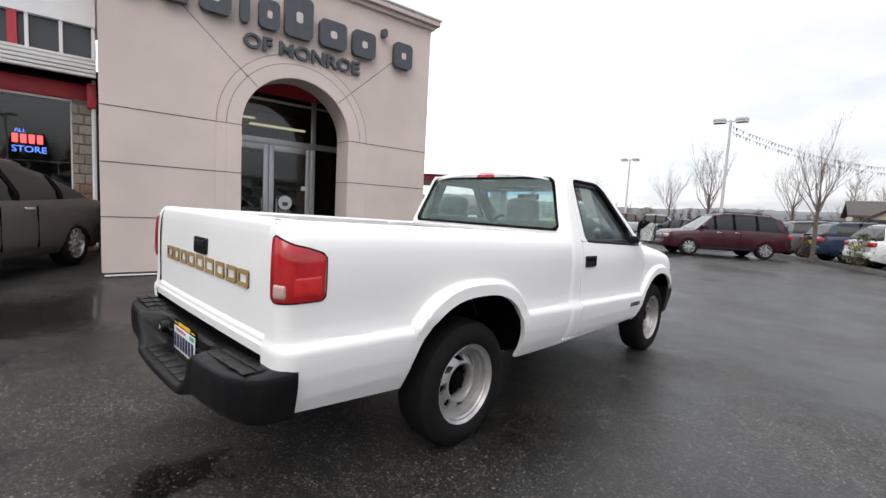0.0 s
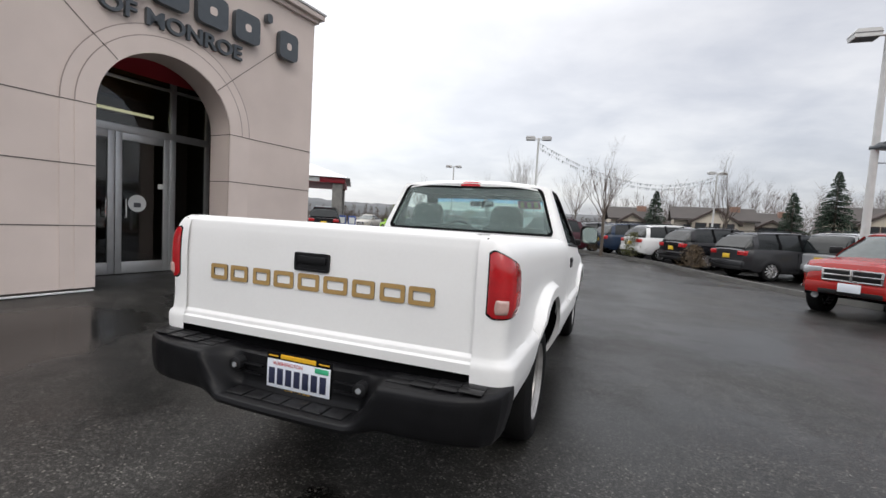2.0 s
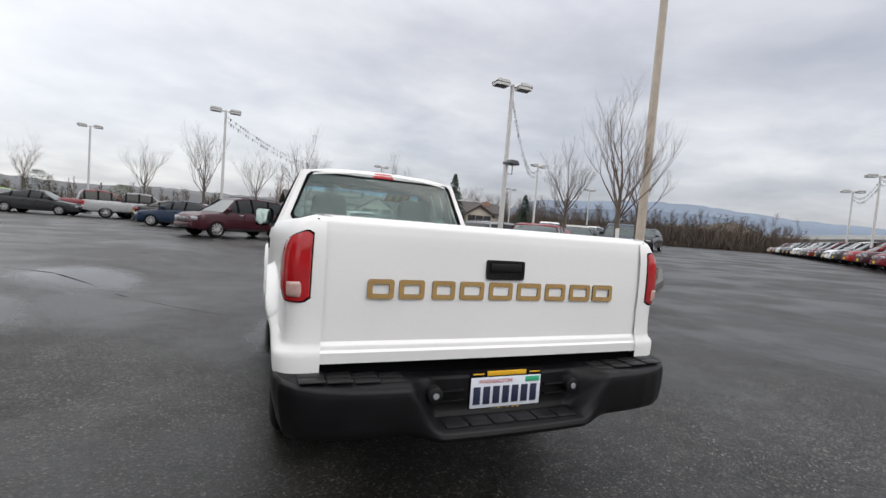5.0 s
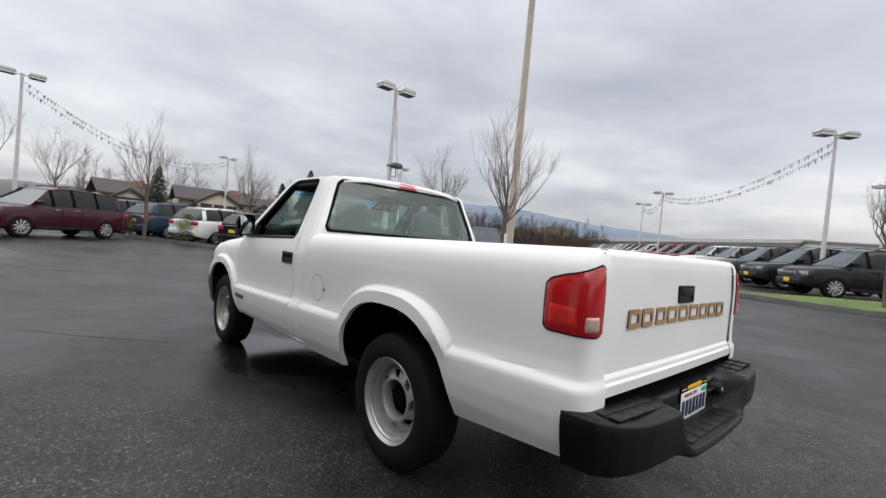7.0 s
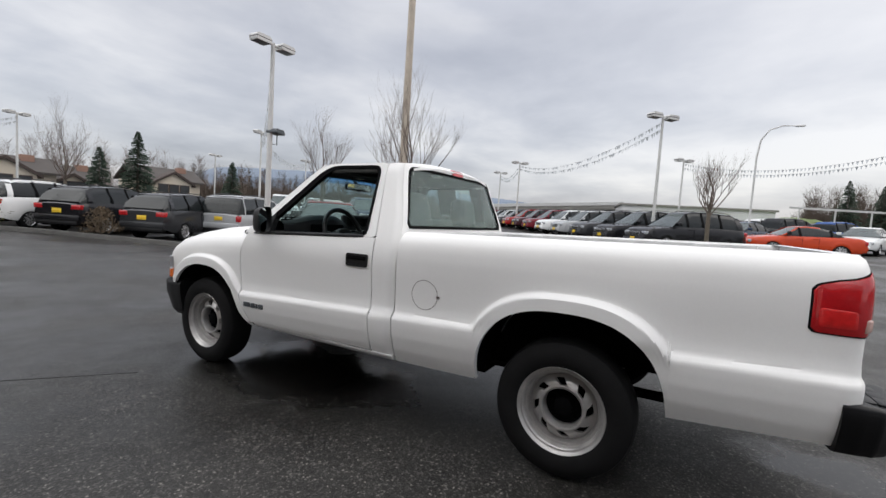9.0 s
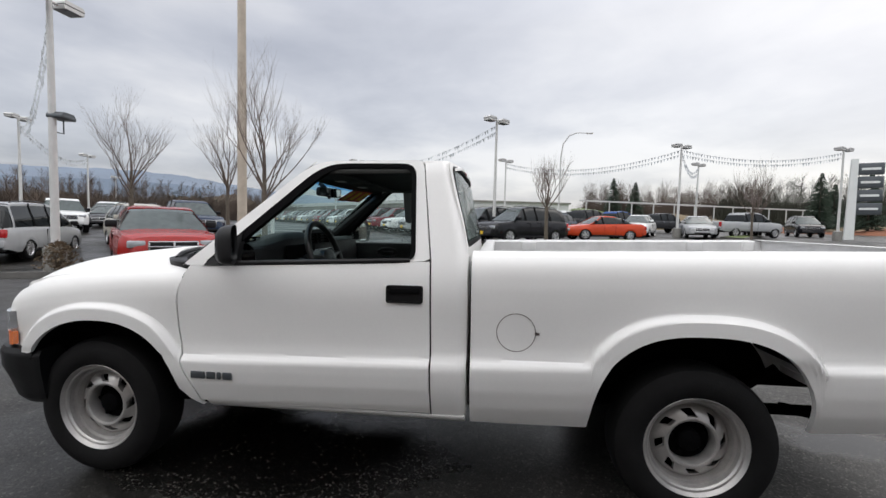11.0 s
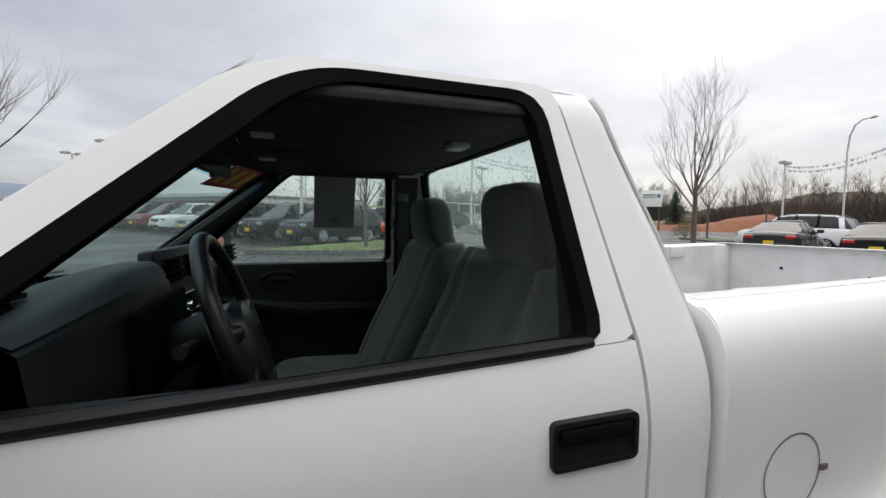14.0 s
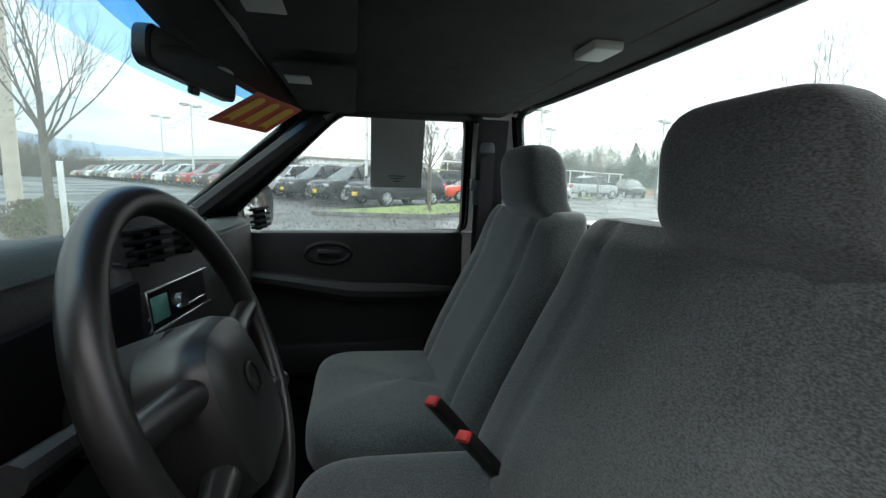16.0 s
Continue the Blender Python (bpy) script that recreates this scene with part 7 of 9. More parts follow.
# ---- parked vehicles ----
# side profiles: (share of length from the tail, height) for deck and roof; lengths in metres
KINDS = {
    "suv": dict(L=4.75, W=0.93, wb=2.85, fo=0.93, rt=0.36, low=0.32, deck=[(0, 1.02), (0.03, 1.10), (0.30, 1.13), (0.68, 1.09), (0.72, 1.07), (0.93, 0.97), (0.985, 0.86), (1, 0.70)], roof=[(0.015, 1.11), (0.07, 1.55), (0.14, 1.70), (0.40, 1.76), (0.52, 1.74), (0.60, 1.66), (0.755, 1.07)], posts=[0.10, 0.27, 0.45, 0.60], cat="car"),
    "crossover": dict(L=4.85, W=0.92, wb=2.89, fo=0.95, rt=0.35, low=0.30, deck=[(0, 1.00), (0.03, 1.09), (0.30, 1.12), (0.66, 1.06), (0.72, 1.04), (0.93, 0.93), (0.985, 0.82), (1, 0.68)], roof=[(0.02, 1.10), (0.08, 1.48), (0.14, 1.62), (0.40, 1.69), (0.52, 1.67), (0.60, 1.60), (0.77, 1.03)], posts=[0.10, 0.28, 0.46, 0.62], cat="car"),
    "minivan": dict(L=5.1, W=0.98, wb=3.08, fo=0.95, rt=0.34, deck=[(0, 0.92), (0.03, 1.00), (0.30, 1.01), (0.74, 0.98), (0.80, 0.97), (0.94, 0.88), (0.985, 0.78), (1, 0.66)], roof=[(0.012, 1.01), (0.05, 1.50), (0.10, 1.68), (0.35, 1.74), (0.55, 1.72), (0.64, 1.64), (0.84, 0.98)], posts=[0.09, 0.30, 0.50, 0.66], cat="minivan"),
    "sedan": dict(L=4.75, W=0.90, wb=2.78, fo=0.93, rt=0.33, deck=[(0, 0.86), (0.03, 0.98), (0.16, 1.02), (0.30, 0.99), (0.66, 0.95), (0.72, 0.93), (0.93, 0.80), (0.985, 0.72), (1, 0.60)], roof=[(0.13, 1.02), (0.28, 1.34), (0.38, 1.44), (0.50, 1.46), (0.58, 1.41), (0.75, 0.95)], posts=[0.27, 0.46, 0.60], cat="car"),
    "convertible": dict(L=4.55, W=0.91, wb=2.57, fo=0.98, rt=0.33, deck=[(0, 0.84), (0.04, 0.93), (0.16, 0.96), (0.30, 0.94), (0.66, 0.90), (0.72, 0.88), (0.93, 0.76), (0.985, 0.68), (1, 0.56)], roof=[(0.20, 0.95), (0.30, 1.22), (0.40, 1.32), (0.50, 1.34), (0.56, 1.30), (0.72, 0.90)], posts=[0.30, 0.56], cat="car"),
    "pickup": dict(L=5.6, W=0.96, wb=3.45, fo=0.95, rt=0.39, low=0.42, deck=[(0, 1.10), (0.02, 1.13), (0.34, 1.13), (0.345, 1.12), (0.74, 1.13), (0.78, 1.13), (0.94, 1.06), (0.985, 0.98), (1, 0.80)], roof=[(0.352, 1.13), (0.372, 1.55), (0.40, 1.74), (0.52, 1.79), (0.62, 1.77), (0.66, 1.70), (0.775, 1.13)], posts=[0.40, 0.53, 0.66], cat="pickup truck"),
    "topper": dict(L=5.45, W=0.91, wb=3.33, fo=0.92, rt=0.40, low=0.44, deck=[(0, 1.06), (0.02, 1.11), (0.34, 1.12), (0.345, 1.12), (0.71, 1.12), (0.76, 1.12), (0.93, 1.06), (0.985, 0.99), (1, 0.80)], roof=[(0.005, 1.12), (0.03, 1.46), (0.07, 1.54), (0.34, 1.57), (0.42, 1.60), (0.58, 1.62), (0.64, 1.56), (0.755, 1.11)], posts=[0.055, 0.355, 0.40, 0.52, 0.64], cat="pickup truck"),
}
CARS = {}


def make_car(kind, paint, label, front_plate=False, rear_plate="plate_yellow", group="", chrome=False):
    """A parked vehicle with its tail at y = 0 side and its nose along +y; the origin lies on the ground under its middle."""
    K = KINDS[kind]
    L, W, R = K["L"], K["W"], K["rt"]
    LO = K.get("low", 0.26)
    car = thing({"pickup truck": "pickup_truck", "minivan": "minivan"}.get(K["cat"], "car"), Matrix(), label, K["cat"], group)
    yf, yr = L / 2 - K["fo"], L / 2 - K["fo"] - K["wb"]
    dxs, dzs = [p[0] for p in K["deck"]], [p[1] for p in K["deck"]]
    rxs, rzs = [p[0] for p in K["roof"]], [p[1] for p in K["roof"]]
    P_ = "car_" + paint

    def half(s):
        return W * (1 - 0.16 * (1 - smooth01(0, 0.06, s)) - 0.24 * smooth01(0.90, 1.0, s) ** 2 - 0.02 * smooth01(0.6, 0.9, s))

    def low(y):
        z = LO + 0.04 * smooth01(L / 2 - 0.4, L / 2, y) + 0.10 * smooth01(-L / 2 + 0.5, -L / 2, y)
        for c in (yf, yr):
            t = abs(y - c) / (R * 1.16)
            if t < 1:
                z = max(z, 0.20 + R * 1.20 * math.sqrt(1 - t * t))
        return z

    ss = sorted(set([i / 44 for i in range(45)] + [(c + L / 2 + d * R * 1.16) / L for c in (yf, yr) for d in (-1.0, -0.97, -0.85, -0.6, 0.6, 0.85, 0.97, 1.0)]))
    bm = B()
    rows = []
    for s in ss:
        y = -L / 2 + L * s
        h, zl, zd = half(s), low(y), interp(s, dxs, dzs)
        pts = []
        for k in range(8):
            v = k / 7
            z = zl + (zd - 0.02 - zl) * v
            q = (z - LO) / (zd - LO)
            x = h * interp(q, [0, 0.12, 0.30, 0.50, 0.62, 0.85, 1.0], [0.93, 0.975, 1.0, 0.995, 0.998, 0.965, 0.90])
            for c in (yf, yr):
                rr = math.hypot(y - c, z - 0.28) / (R * 1.16)
                x += 0.016 * (1 - smooth01(1.05, 1.30, rr)) * (1 if rr > 0.9 else 0)
            pts.append((x, z))
        pts += [(h * 0.80, zd), (h * 0.5, zd + 0.022), (0, zd + 0.03)]
        full = [(-x, z) for x, z in pts] + [(x, z) for x, z in pts[-2::-1]]
        rows.append([bm.verts.new((x, y, z)) for x, z in full])
    for a, b in zip(rows, rows[1:]):
        for j in range(len(a) - 1):
            bm.faces.new((a[j], b[j], b[j + 1], a[j + 1]))
    bm.faces.new(rows[0])
    bm.faces.new(rows[-1][::-1])
    part("body", bm, P_, car, recalc=True)
    # underside and wheel housings
    bm = B()
    box(bm, -W * 0.86, W * 0.86, -L / 2 + 0.25, L / 2 - 0.25, LO - 0.04, 0.62)
    part("underbody", bm, "dark", car)
    # cabin: glass all round, roof skin, posts

    def cab_w(s, z):
        zb = interp(s, dxs, dzs)
        zt = max(rzs)
        return half(s) * 0.90 - (0.20 if K["cat"] != "minivan" else 0.17) * smooth01(0, 1, (z - zb) / (zt - zb)) * (1 if K["cat"] != "car" else 1.15)

    g0, g1 = rxs[0], rxs[-1]
    sg = sorted(set([g0 + (g1 - g0) * i / 26 for i in range(27)] + rxs))
    bm = B()
    rows = []
    for s in sg:
        y = -L / 2 + L * s
        zb, zt = interp(s, dxs, dzs) - 0.03, interp(s, rxs, rzs)
        pts = [(cab_w(s, zb + (zt - zb) * v), zb + (zt - zb) * v) for v in (0, 0.35, 0.7, 0.94)]
        w = pts[-1][0]
        pts += [(w - 0.05, zt), (w * 0.5, zt + 0.015), (0, zt + 0.02)]
        full = [(-x, z) for x, z in pts] + [(x, z) for x, z in pts[-2::-1]]
        rows.append([bm.verts.new((x, y, z)) for x, z in full])
    for a, b, s in zip(rows, rows[1:], sg):
        for j in range(len(a) - 1):
            top = 3 <= j <= len(a) - 5
            f = bm.faces.new((a[j], b[j], b[j + 1], a[j + 1]))
            # the slope of the screen is the wet windscreen, the flat top is skin
            f.material_index = 0 if not top else (1 if s >= rxs[-2] - 1e-6 else 0)
    part("cabin_glass", bm, ["car_glass", "car_glass_front"], car, "dark reflective windows", recalc=True)
    bm = B()
    r0, r1 = rxs[2], rxs[-2]

    def skin(u, v):
        s = r0 - (0.02 if kind != "topper" else 0.04) + (r1 - r0 + 0.025) * v
        zt = interp(s, rxs, rzs)
        w = cab_w(s, zt) + 0.012
        t = 2 * u - 1
        return Vector((w * math.sin(t * math.pi / 2), -L / 2 + L * s, zt + 0.028 - 0.055 * abs(t) ** 5))

    patch(bm, skin, 14, 14)
    skirt(bm, (0, 0, -0.05))
    part("roof", bm, P_, car, recalc=True)
    for s in K["posts"] + [None]:
        for sx in (-1, 1):
            bm = B()
            if s is None:
                a, b = (g1 - 0.005, interp(g1 - 0.005, dxs, dzs)), (rxs[-2], rzs[-2])
                pts = [(a[0] + (b[0] - a[0]) * i / 6, a[1] + (b[1] - a[1]) * i / 6) for i in range(7)]
            else:
                zb, zt = interp(s, dxs, dzs) - 0.02, interp(s, rxs, rzs)
                lean = 0.02 if s < 0.2 else 0.0
                pts = [(s - lean * (1 - i / 6), zb + (zt - zb) * i / 6) for i in range(7)]
            wide = 0.10 if s is not None and s < 0.2 and K["cat"] == "car" else 0.05
            for (s0, z0), (s1, z1) in zip(pts, pts[1:]):
                vs = [bm.verts.new((sx * (cab_w(sq, zq) + 0.010), -L / 2 + L * sq + d, zq)) for sq, zq, d in ((s0, z0, -wide), (s0, z0, wide), (s1, z1, wide), (s1, z1, -wide))]
                bm.faces.new(vs)
            part("post", bm, P_ if s is None or s < 0.2 or kind == "topper" and s < 0.36 else "seal", car)
    if kind == "topper":
        for sx in (-1, 1):
            bm = B()
            vs = [bm.verts.new((sx * (cab_w(s, z) + 0.014), -L / 2 + L * s, z)) for s, z in ((0.05, 1.08), (0.34, 1.08), (0.335, 1.56), (0.085, 1.53))]
            bm.faces.new(vs)
            vs = [bm.verts.new((sx * (cab_w(s, z) + 0.019), -L / 2 + L * s, z)) for s, z in ((0.11, 1.16), (0.30, 1.16), (0.295, 1.44), (0.13, 1.42))]
            bm.faces.new(vs).material_index = 1
            part("topper_side", bm, [P_, "car_glass"], car, recalc=True)
    if kind == "pickup":
        # a solid dark block stands in for the shade inside the bed
        bm = B()
        box(bm, -W * 0.72, W * 0.72, -L / 2 + 0.12, -L / 2 + L * 0.335, 0.80, 1.150)
        part("bed_opening", bm, "dark", car, "dark block for the shade in the open bed")
    # side trim: sill, handles, mirrors
    for sx in (-1, 1):
        bm = B()
        box(bm, *sorted((sx * W * 0.90, sx * W * 0.965)), yr + R * 1.2, yf - R * 1.2, LO - 0.025, LO + 0.07, 0.01)
        part("sill", bm, "black_plastic", car)
        for s in (0.44, 0.58):
            bm = B()
            y = -L / 2 + L * s
            z = interp(s, dxs, dzs) - 0.13
            box(bm, *sorted((sx * half(s) * 0.955, sx * (half(s) * 0.985 + 0.012))), y - 0.10, y + 0.08, z, z + 0.03, 0.008)
            part("door_handle", bm, "chrome" if chrome else P_, car)
            bm = B()
            box(bm, *sorted((sx * half(s) * 0.985, sx * (half(s) * 1.0 + 0.002))), y - 0.155, y - 0.147, LO + 0.10, z + 0.05)
            part("door_gap", bm, "seal", car)
        bm = B()
        s = g1 - 0.055
        y, z = -L / 2 + L * s, interp(s, dxs, dzs) + 0.07
        box(bm, *sorted((sx * (half(s) * 0.92), sx * (half(s) * 0.92 + 0.22))), y - 0.05, y + 0.06, z - 0.02, z + 0.13, 0.03)
        part("door_mirror", bm, P_ if kind in ("suv", "sedan", "crossover") else "black_plastic", car)
        # lamps
        bm = B()
        zt = interp(0.02, dxs, dzs)
        hi_ = zt - 0.02 if kind != "topper" else zt - 0.05
        if kind in ("pickup", "topper"):
            box(bm, *sorted((sx * W * 0.70, sx * W * 0.865)), -L / 2 - 0.012, -L / 2 + 0.12, hi_ - 0.36, hi_ - 0.03, 0.02)
        elif kind == "minivan":
            box(bm, *sorted((sx * W * 0.70, sx * W * 0.875)), -L / 2 - 0.012, -L / 2 + 0.16, hi_ - 0.27, hi_ - 0.02, 0.03)
        else:
            box(bm, *sorted((sx * W * 0.54, sx * W * 0.885)), -L / 2 - 0.015, -L / 2 + 0.22, hi_ - (0.20 if kind != "sedan" else 0.16), hi_ - 0.03, 0.03)
        part("tail_lamp", bm, "red_lens", car, "red tail lamp")
        bm = B()
        zh = interp(0.97, dxs, dzs)
        box(bm, *sorted((sx * W * 0.50, sx * W * 0.83)), L / 2 - 0.30, L / 2 - 0.035, zh - 0.20, zh - 0.06, 0.03)
        part("headlamp", bm, "lamp_glass", car, "clear headlamp")
        bm = B()
        lathe(bm, [(0, 0), (0.055, 0), (0.06, -0.02)], 14, pose(sx * W * 0.58, L / 2 - 0.04, 0.42, 0, 0, 90))
        part("fog_lamp", bm, "lamp_glass", car)
    # bumpers, grille, plates
    zg = interp(0.985, dxs, dzs)
    bm = B()
    box(bm, -W * 0.44, W * 0.44, L / 2 - 0.10, L / 2 + 0.008, zg - 0.26, zg - 0.06, 0.02)
    gr = part("grille", bm, "black_plastic", car, "dark grille")
    bm = B()
    if kind in ("suv",):
        for i in range(8):
            x = -W * 0.42 + i * W * 0.84 / 7
            box(bm, x - 0.012, x + 0.012, L / 2 - 0.02, L / 2 + 0.022, zg - 0.25, zg - 0.07, 0.006)
    else:
        box(bm, -W * 0.46, W * 0.46, L / 2 - 0.02, L / 2 + 0.022, zg - 0.085, zg - 0.05, 0.008)
        box(bm, -W * 0.46, W * 0.46, L / 2 - 0.02, L / 2 + 0.022, zg - 0.175, zg - 0.145, 0.008)
        box(bm, -W * 0.46, W * 0.46, L / 2 - 0.02, L / 2 + 0.022, zg - 0.275, zg - 0.245, 0.008)
        box(bm, -0.02, 0.02, L / 2 - 0.02, L / 2 + 0.024, zg - 0.27, zg - 0.06, 0.006)
        for sx in (-1, 1):
            box(bm, *sorted((sx * W * 0.43, sx * W * 0.47)), L / 2 - 0.03, L / 2 + 0.020, zg - 0.27, zg - 0.06, 0.006)
    parts("grille_bar", bm, "chrome", gr, "bright grille bar")
    bm = B()
    box(bm, -W * 0.74, W * 0.74, L / 2 - 0.16, L / 2 + 0.045, LO + 0.03, max(zg - 0.29, LO + 0.16), 0.05)
    part("front_bumper", bm, P_, car)
    bm = B()
    box(bm, -W * 0.50, W * 0.50, L / 2 - 0.05, L / 2 + 0.055, LO + 0.04, LO + 0.13, 0.02)
    part("air_intake", bm, "black_plastic", car)
    bm = B()
    box(bm, -W * 0.86, W * 0.86, -L / 2 - 0.05, -L / 2 + 0.20, LO + 0.14, LO + 0.36, 0.05)
    part("rear_bumper", bm, "chrome" if kind == "pickup" else P_, car)
    bm = B()
    box(bm, -W * 0.80, W * 0.80, -L / 2 - 0.035, -L / 2 + 0.22, LO + 0.02, LO + 0.16, 0.03)
    part("rear_valance", bm, "black_plastic", car, "black lower rear valance")
    bm = B()
    zp = 0.80 if kind not in ("sedan", "convertible") else 0.62
    box(bm, -0.16, 0.16, -L / 2 - (0.02 if zp > 0.7 else 0.062), -L / 2 + 0.01, zp - 0.08, zp + 0.07, 0.004)
    part("number_plate", bm, rear_plate, car, "blank dealer plate")
    if front_plate:
        bm = B()
        box(bm, -0.16, 0.16, L / 2 + 0.04, L / 2 + 0.062, LO + 0.10, LO + 0.25, 0.004)
        part("number_plate", bm, "plate_yellow" if front_plate is True else front_plate, car, "blank dealer plate")
    if kind in ("suv", "crossover", "minivan", "topper"):
        bm = B()
        if kind != "topper":
            for sx in (-1, 1):
                x = sx * (cab_w(0.3, max(rzs)) - 0.08)
                tube(bm, [(x, -L / 2 + L * q, interp(q, rxs, rzs) + zz) for q, zz in ((0.14, 0.03), (0.17, 0.07), (0.35, 0.075), (0.50, 0.07), (0.53, 0.03))], 0.016, 8)
            parts("roof_rail", bm, "black_plastic", car)
        else:
            box(bm, -W * 0.99, -W * 0.95, yr - 0.9, yf + 0.6, 0.52, 0.56)
            box(bm, W * 0.95, W * 0.99, yr - 0.9, yf + 0.6, 0.52, 0.56)
            parts("side_moulding", bm, "chrome", car, "bright side moulding")
        bm = B()
        if kind != "topper":
            patch(bm, lambda u, v: ((2 * u - 1) * (cab_w(0.05, 1.3) - 0.08 - 0.06 * v), -L / 2 + L * interp(1.12 + 0.42 * v, rzs[:3], rxs[:3]) - 0.018, 1.12 + 0.40 * v), 6, 5)
            part("tailgate_glass", bm, "car_glass", car)
        else:
            bm.free()
    # wheels
    key = ("w", R)
    if key not in CARS:
        t = B()
        w, rr = 0.115, R * 0.66
        lathe(t, [(rr, -w * 0.8), (rr + 0.02, -w), (R - 0.03, -w), (R, -w * 0.7), (R, w * 0.7), (R - 0.03, w), (rr + 0.02, w), (rr, w * 0.85)], 28)
        r = B()
        lathe(r, [(rr - 0.03, -w), (rr - 0.025, w * 0.5), (rr + 0.004, w * 0.9)], 28)
        for i in range(10):
            a = 2 * math.pi * i / 10
            box(r, w * 0.52, w * 0.78, 0.03, rr - 0.01, -0.026, 0.026, 0.006, Matrix.Rotation(a, 4, "X"))
        lathe(r, [(0.06, w * 0.5), (0.055, w * 0.85), (0, w * 0.9)], 16)
        h = B()
        lathe(h, [(rr - 0.02, 0.0), (0.02, 0.0)], 20)
        CARS[key] = (t, r, h)
    for x, y in ((-1, yf), (1, yf), (-1, yr), (1, yr)):
        t, r, h = (q.copy() for q in CARS[key])
        m = pose(x * (W - 0.125), y, R, random.uniform(0, 70), 0, 0 if x > 0 else 180)
        for q in (t, r, h):
            bmesh.ops.transform(q, matrix=m, verts=q.verts[:])
        wo = part("wheel", t, "rubber", car, recalc=True)
        part("rim", r, "alloy", wo, "silver alloy rim", recalc=True)
        part("brake_disc", h, "dark", wo, recalc=True)
    return car


def face(x, y, hx, hy, dz=0.0):
    """A pose on the land for a vehicle whose nose points along (hx, hy)."""
    return pose(x, y, ground_z(x, y) + dz, 0, 0, math.degrees(math.atan2(-hx, hy)))


placed = {}


def park(kind, paint, x, y, hx, hy, label, group="", **kw):
    key = (kind, paint, label, tuple(sorted(kw.items())))
    m = face(x, y, hx, hy)
    if key in placed:
        return copy_thing(placed[key], m)
    random.seed(len(placed))
    c = make_car(kind, paint, label, group=group, **kw)
    c.matrix_world = m
    placed[key] = c
    return c


# red pickup with a canopy by the planted island
park("topper", "red", 7.05, 9.05, -0.70, -0.715, "red extended-cab pickup truck with a red canopy", front_plate="plate_white", chrome=True)
# vehicles behind the kerb, tails to the lane
row = "vehicles behind the kerb"
for kind, paint, wx, wy, lab in (("crossover", "white", 3.42, 19.7, "white crossover parked tail to the kerb"), ("crossover", "black", 4.95, 17.9, "black crossover parked tail to the kerb"), ("crossover", "charcoal", 6.5, 15.7, "dark grey crossover parked tail to the kerb"), ("minivan", "silver", 9.2, 15.4, "silver minivan parked tail to the kerb"), ("crossover", "navy", 1.95, 21.9, "dark blue crossover parked tail to the kerb"), ("crossover", "grey", 0.4, 24.0, "grey crossover parked tail to the kerb")):
    h = Vector((0.89, 0.455))
    right = Vector((h.y, -h.x))
    c = Vector((wx, wy)) - right * 0.82 + h * 1.42
    park(kind, paint, c.x, c.y, h.x, h.y, lab, row)
park("suv", "maroon", -2.13, 19.54, -0.81, -0.59, "dark maroon sport utility parked along the lane", chrome=True)
park("sedan", "navy", -5.0, 25.5, -0.9, 0.2, "dark blue sedan on the far side of the lane")
park("crossover", "beige", 13.2, 15.0, -0.6, -0.8, "pale beige crossover behind the red pickup")
park("pickup", "navy", 16.6, 15.6, -0.6, -0.75, "dark blue pickup truck with a bright grille", chrome=True)
# grey sedan before the shop window
park("sedan", "taupe", -5.58, -2.24, 0.85, -0.53, "dark taupe sedan before the showroom window", chrome=True)
# far left of the lane
for kind, paint, x, y, hx, hy, lab in (("pickup", "silver", -9.3, 33.5, 0.95, 0.25, "silver pickup truck"), ("pickup", "darkred", -12.0, 34.5, 0.9, 0.4, "dark red pickup truck"), ("sedan", "charcoal", -14.3, 33.0, 0.95, -0.1, "dark grey sedan"), ("sedan", "lime", -17.2, 34.5, -0.8, 0.5, "lime green sedan"), ("sedan", "beige", -24.0, 40.5, 0.2, -1, "pale beige sedan"), ("sedan", "black", -6.5, 31.5, 0.9, 0.3, "black sedan")):
    park(kind, paint, x, y, hx, hy, lab + " parked across the lot")
# rows of new vehicles beyond the verge
rd, hd = Vector((0.80, 0.60)), Vector((-0.62, 0.785))
lot = "new vehicles in rows"
seq = ["black", "black", "charcoal", "silver", "white", "darkred", "maroon", "red", "charcoal", "white", "black", "darkred", "grey", "silver", "white", "maroon", "charcoal", "black", "white", "grey", "darkred", "silver"]
p0 = Vector((19.0, -0.3))
for i, c in enumerate(seq):
    p = p0 + rd * 2.95 * i
    park("suv", c, p.x, p.y, hd.x, hd.y, f"{c} sport utility in a row of new vehicles".replace("darkred", "dark red"), lot, front_plate=True)
for r, shift in ((1, 1.0), (2, 0.3)):
    for i in range(3, 16):
        p = p0 + rd * (2.9 * i + 1.3 * shift) - hd * (9.5 * r)
        c = seq[(i * 3 + 5 * r) % len(seq)]
        park(("suv", "crossover")[i % 2], c, p.x, p.y, -hd.x, -hd.y, f"{c} vehicle in a row of new vehicles".replace("darkred", "dark red"), lot)
park("convertible", "orange", 22.8, -4.9, -0.25, 0.97, "orange-red convertible with a black top", chrome=False)
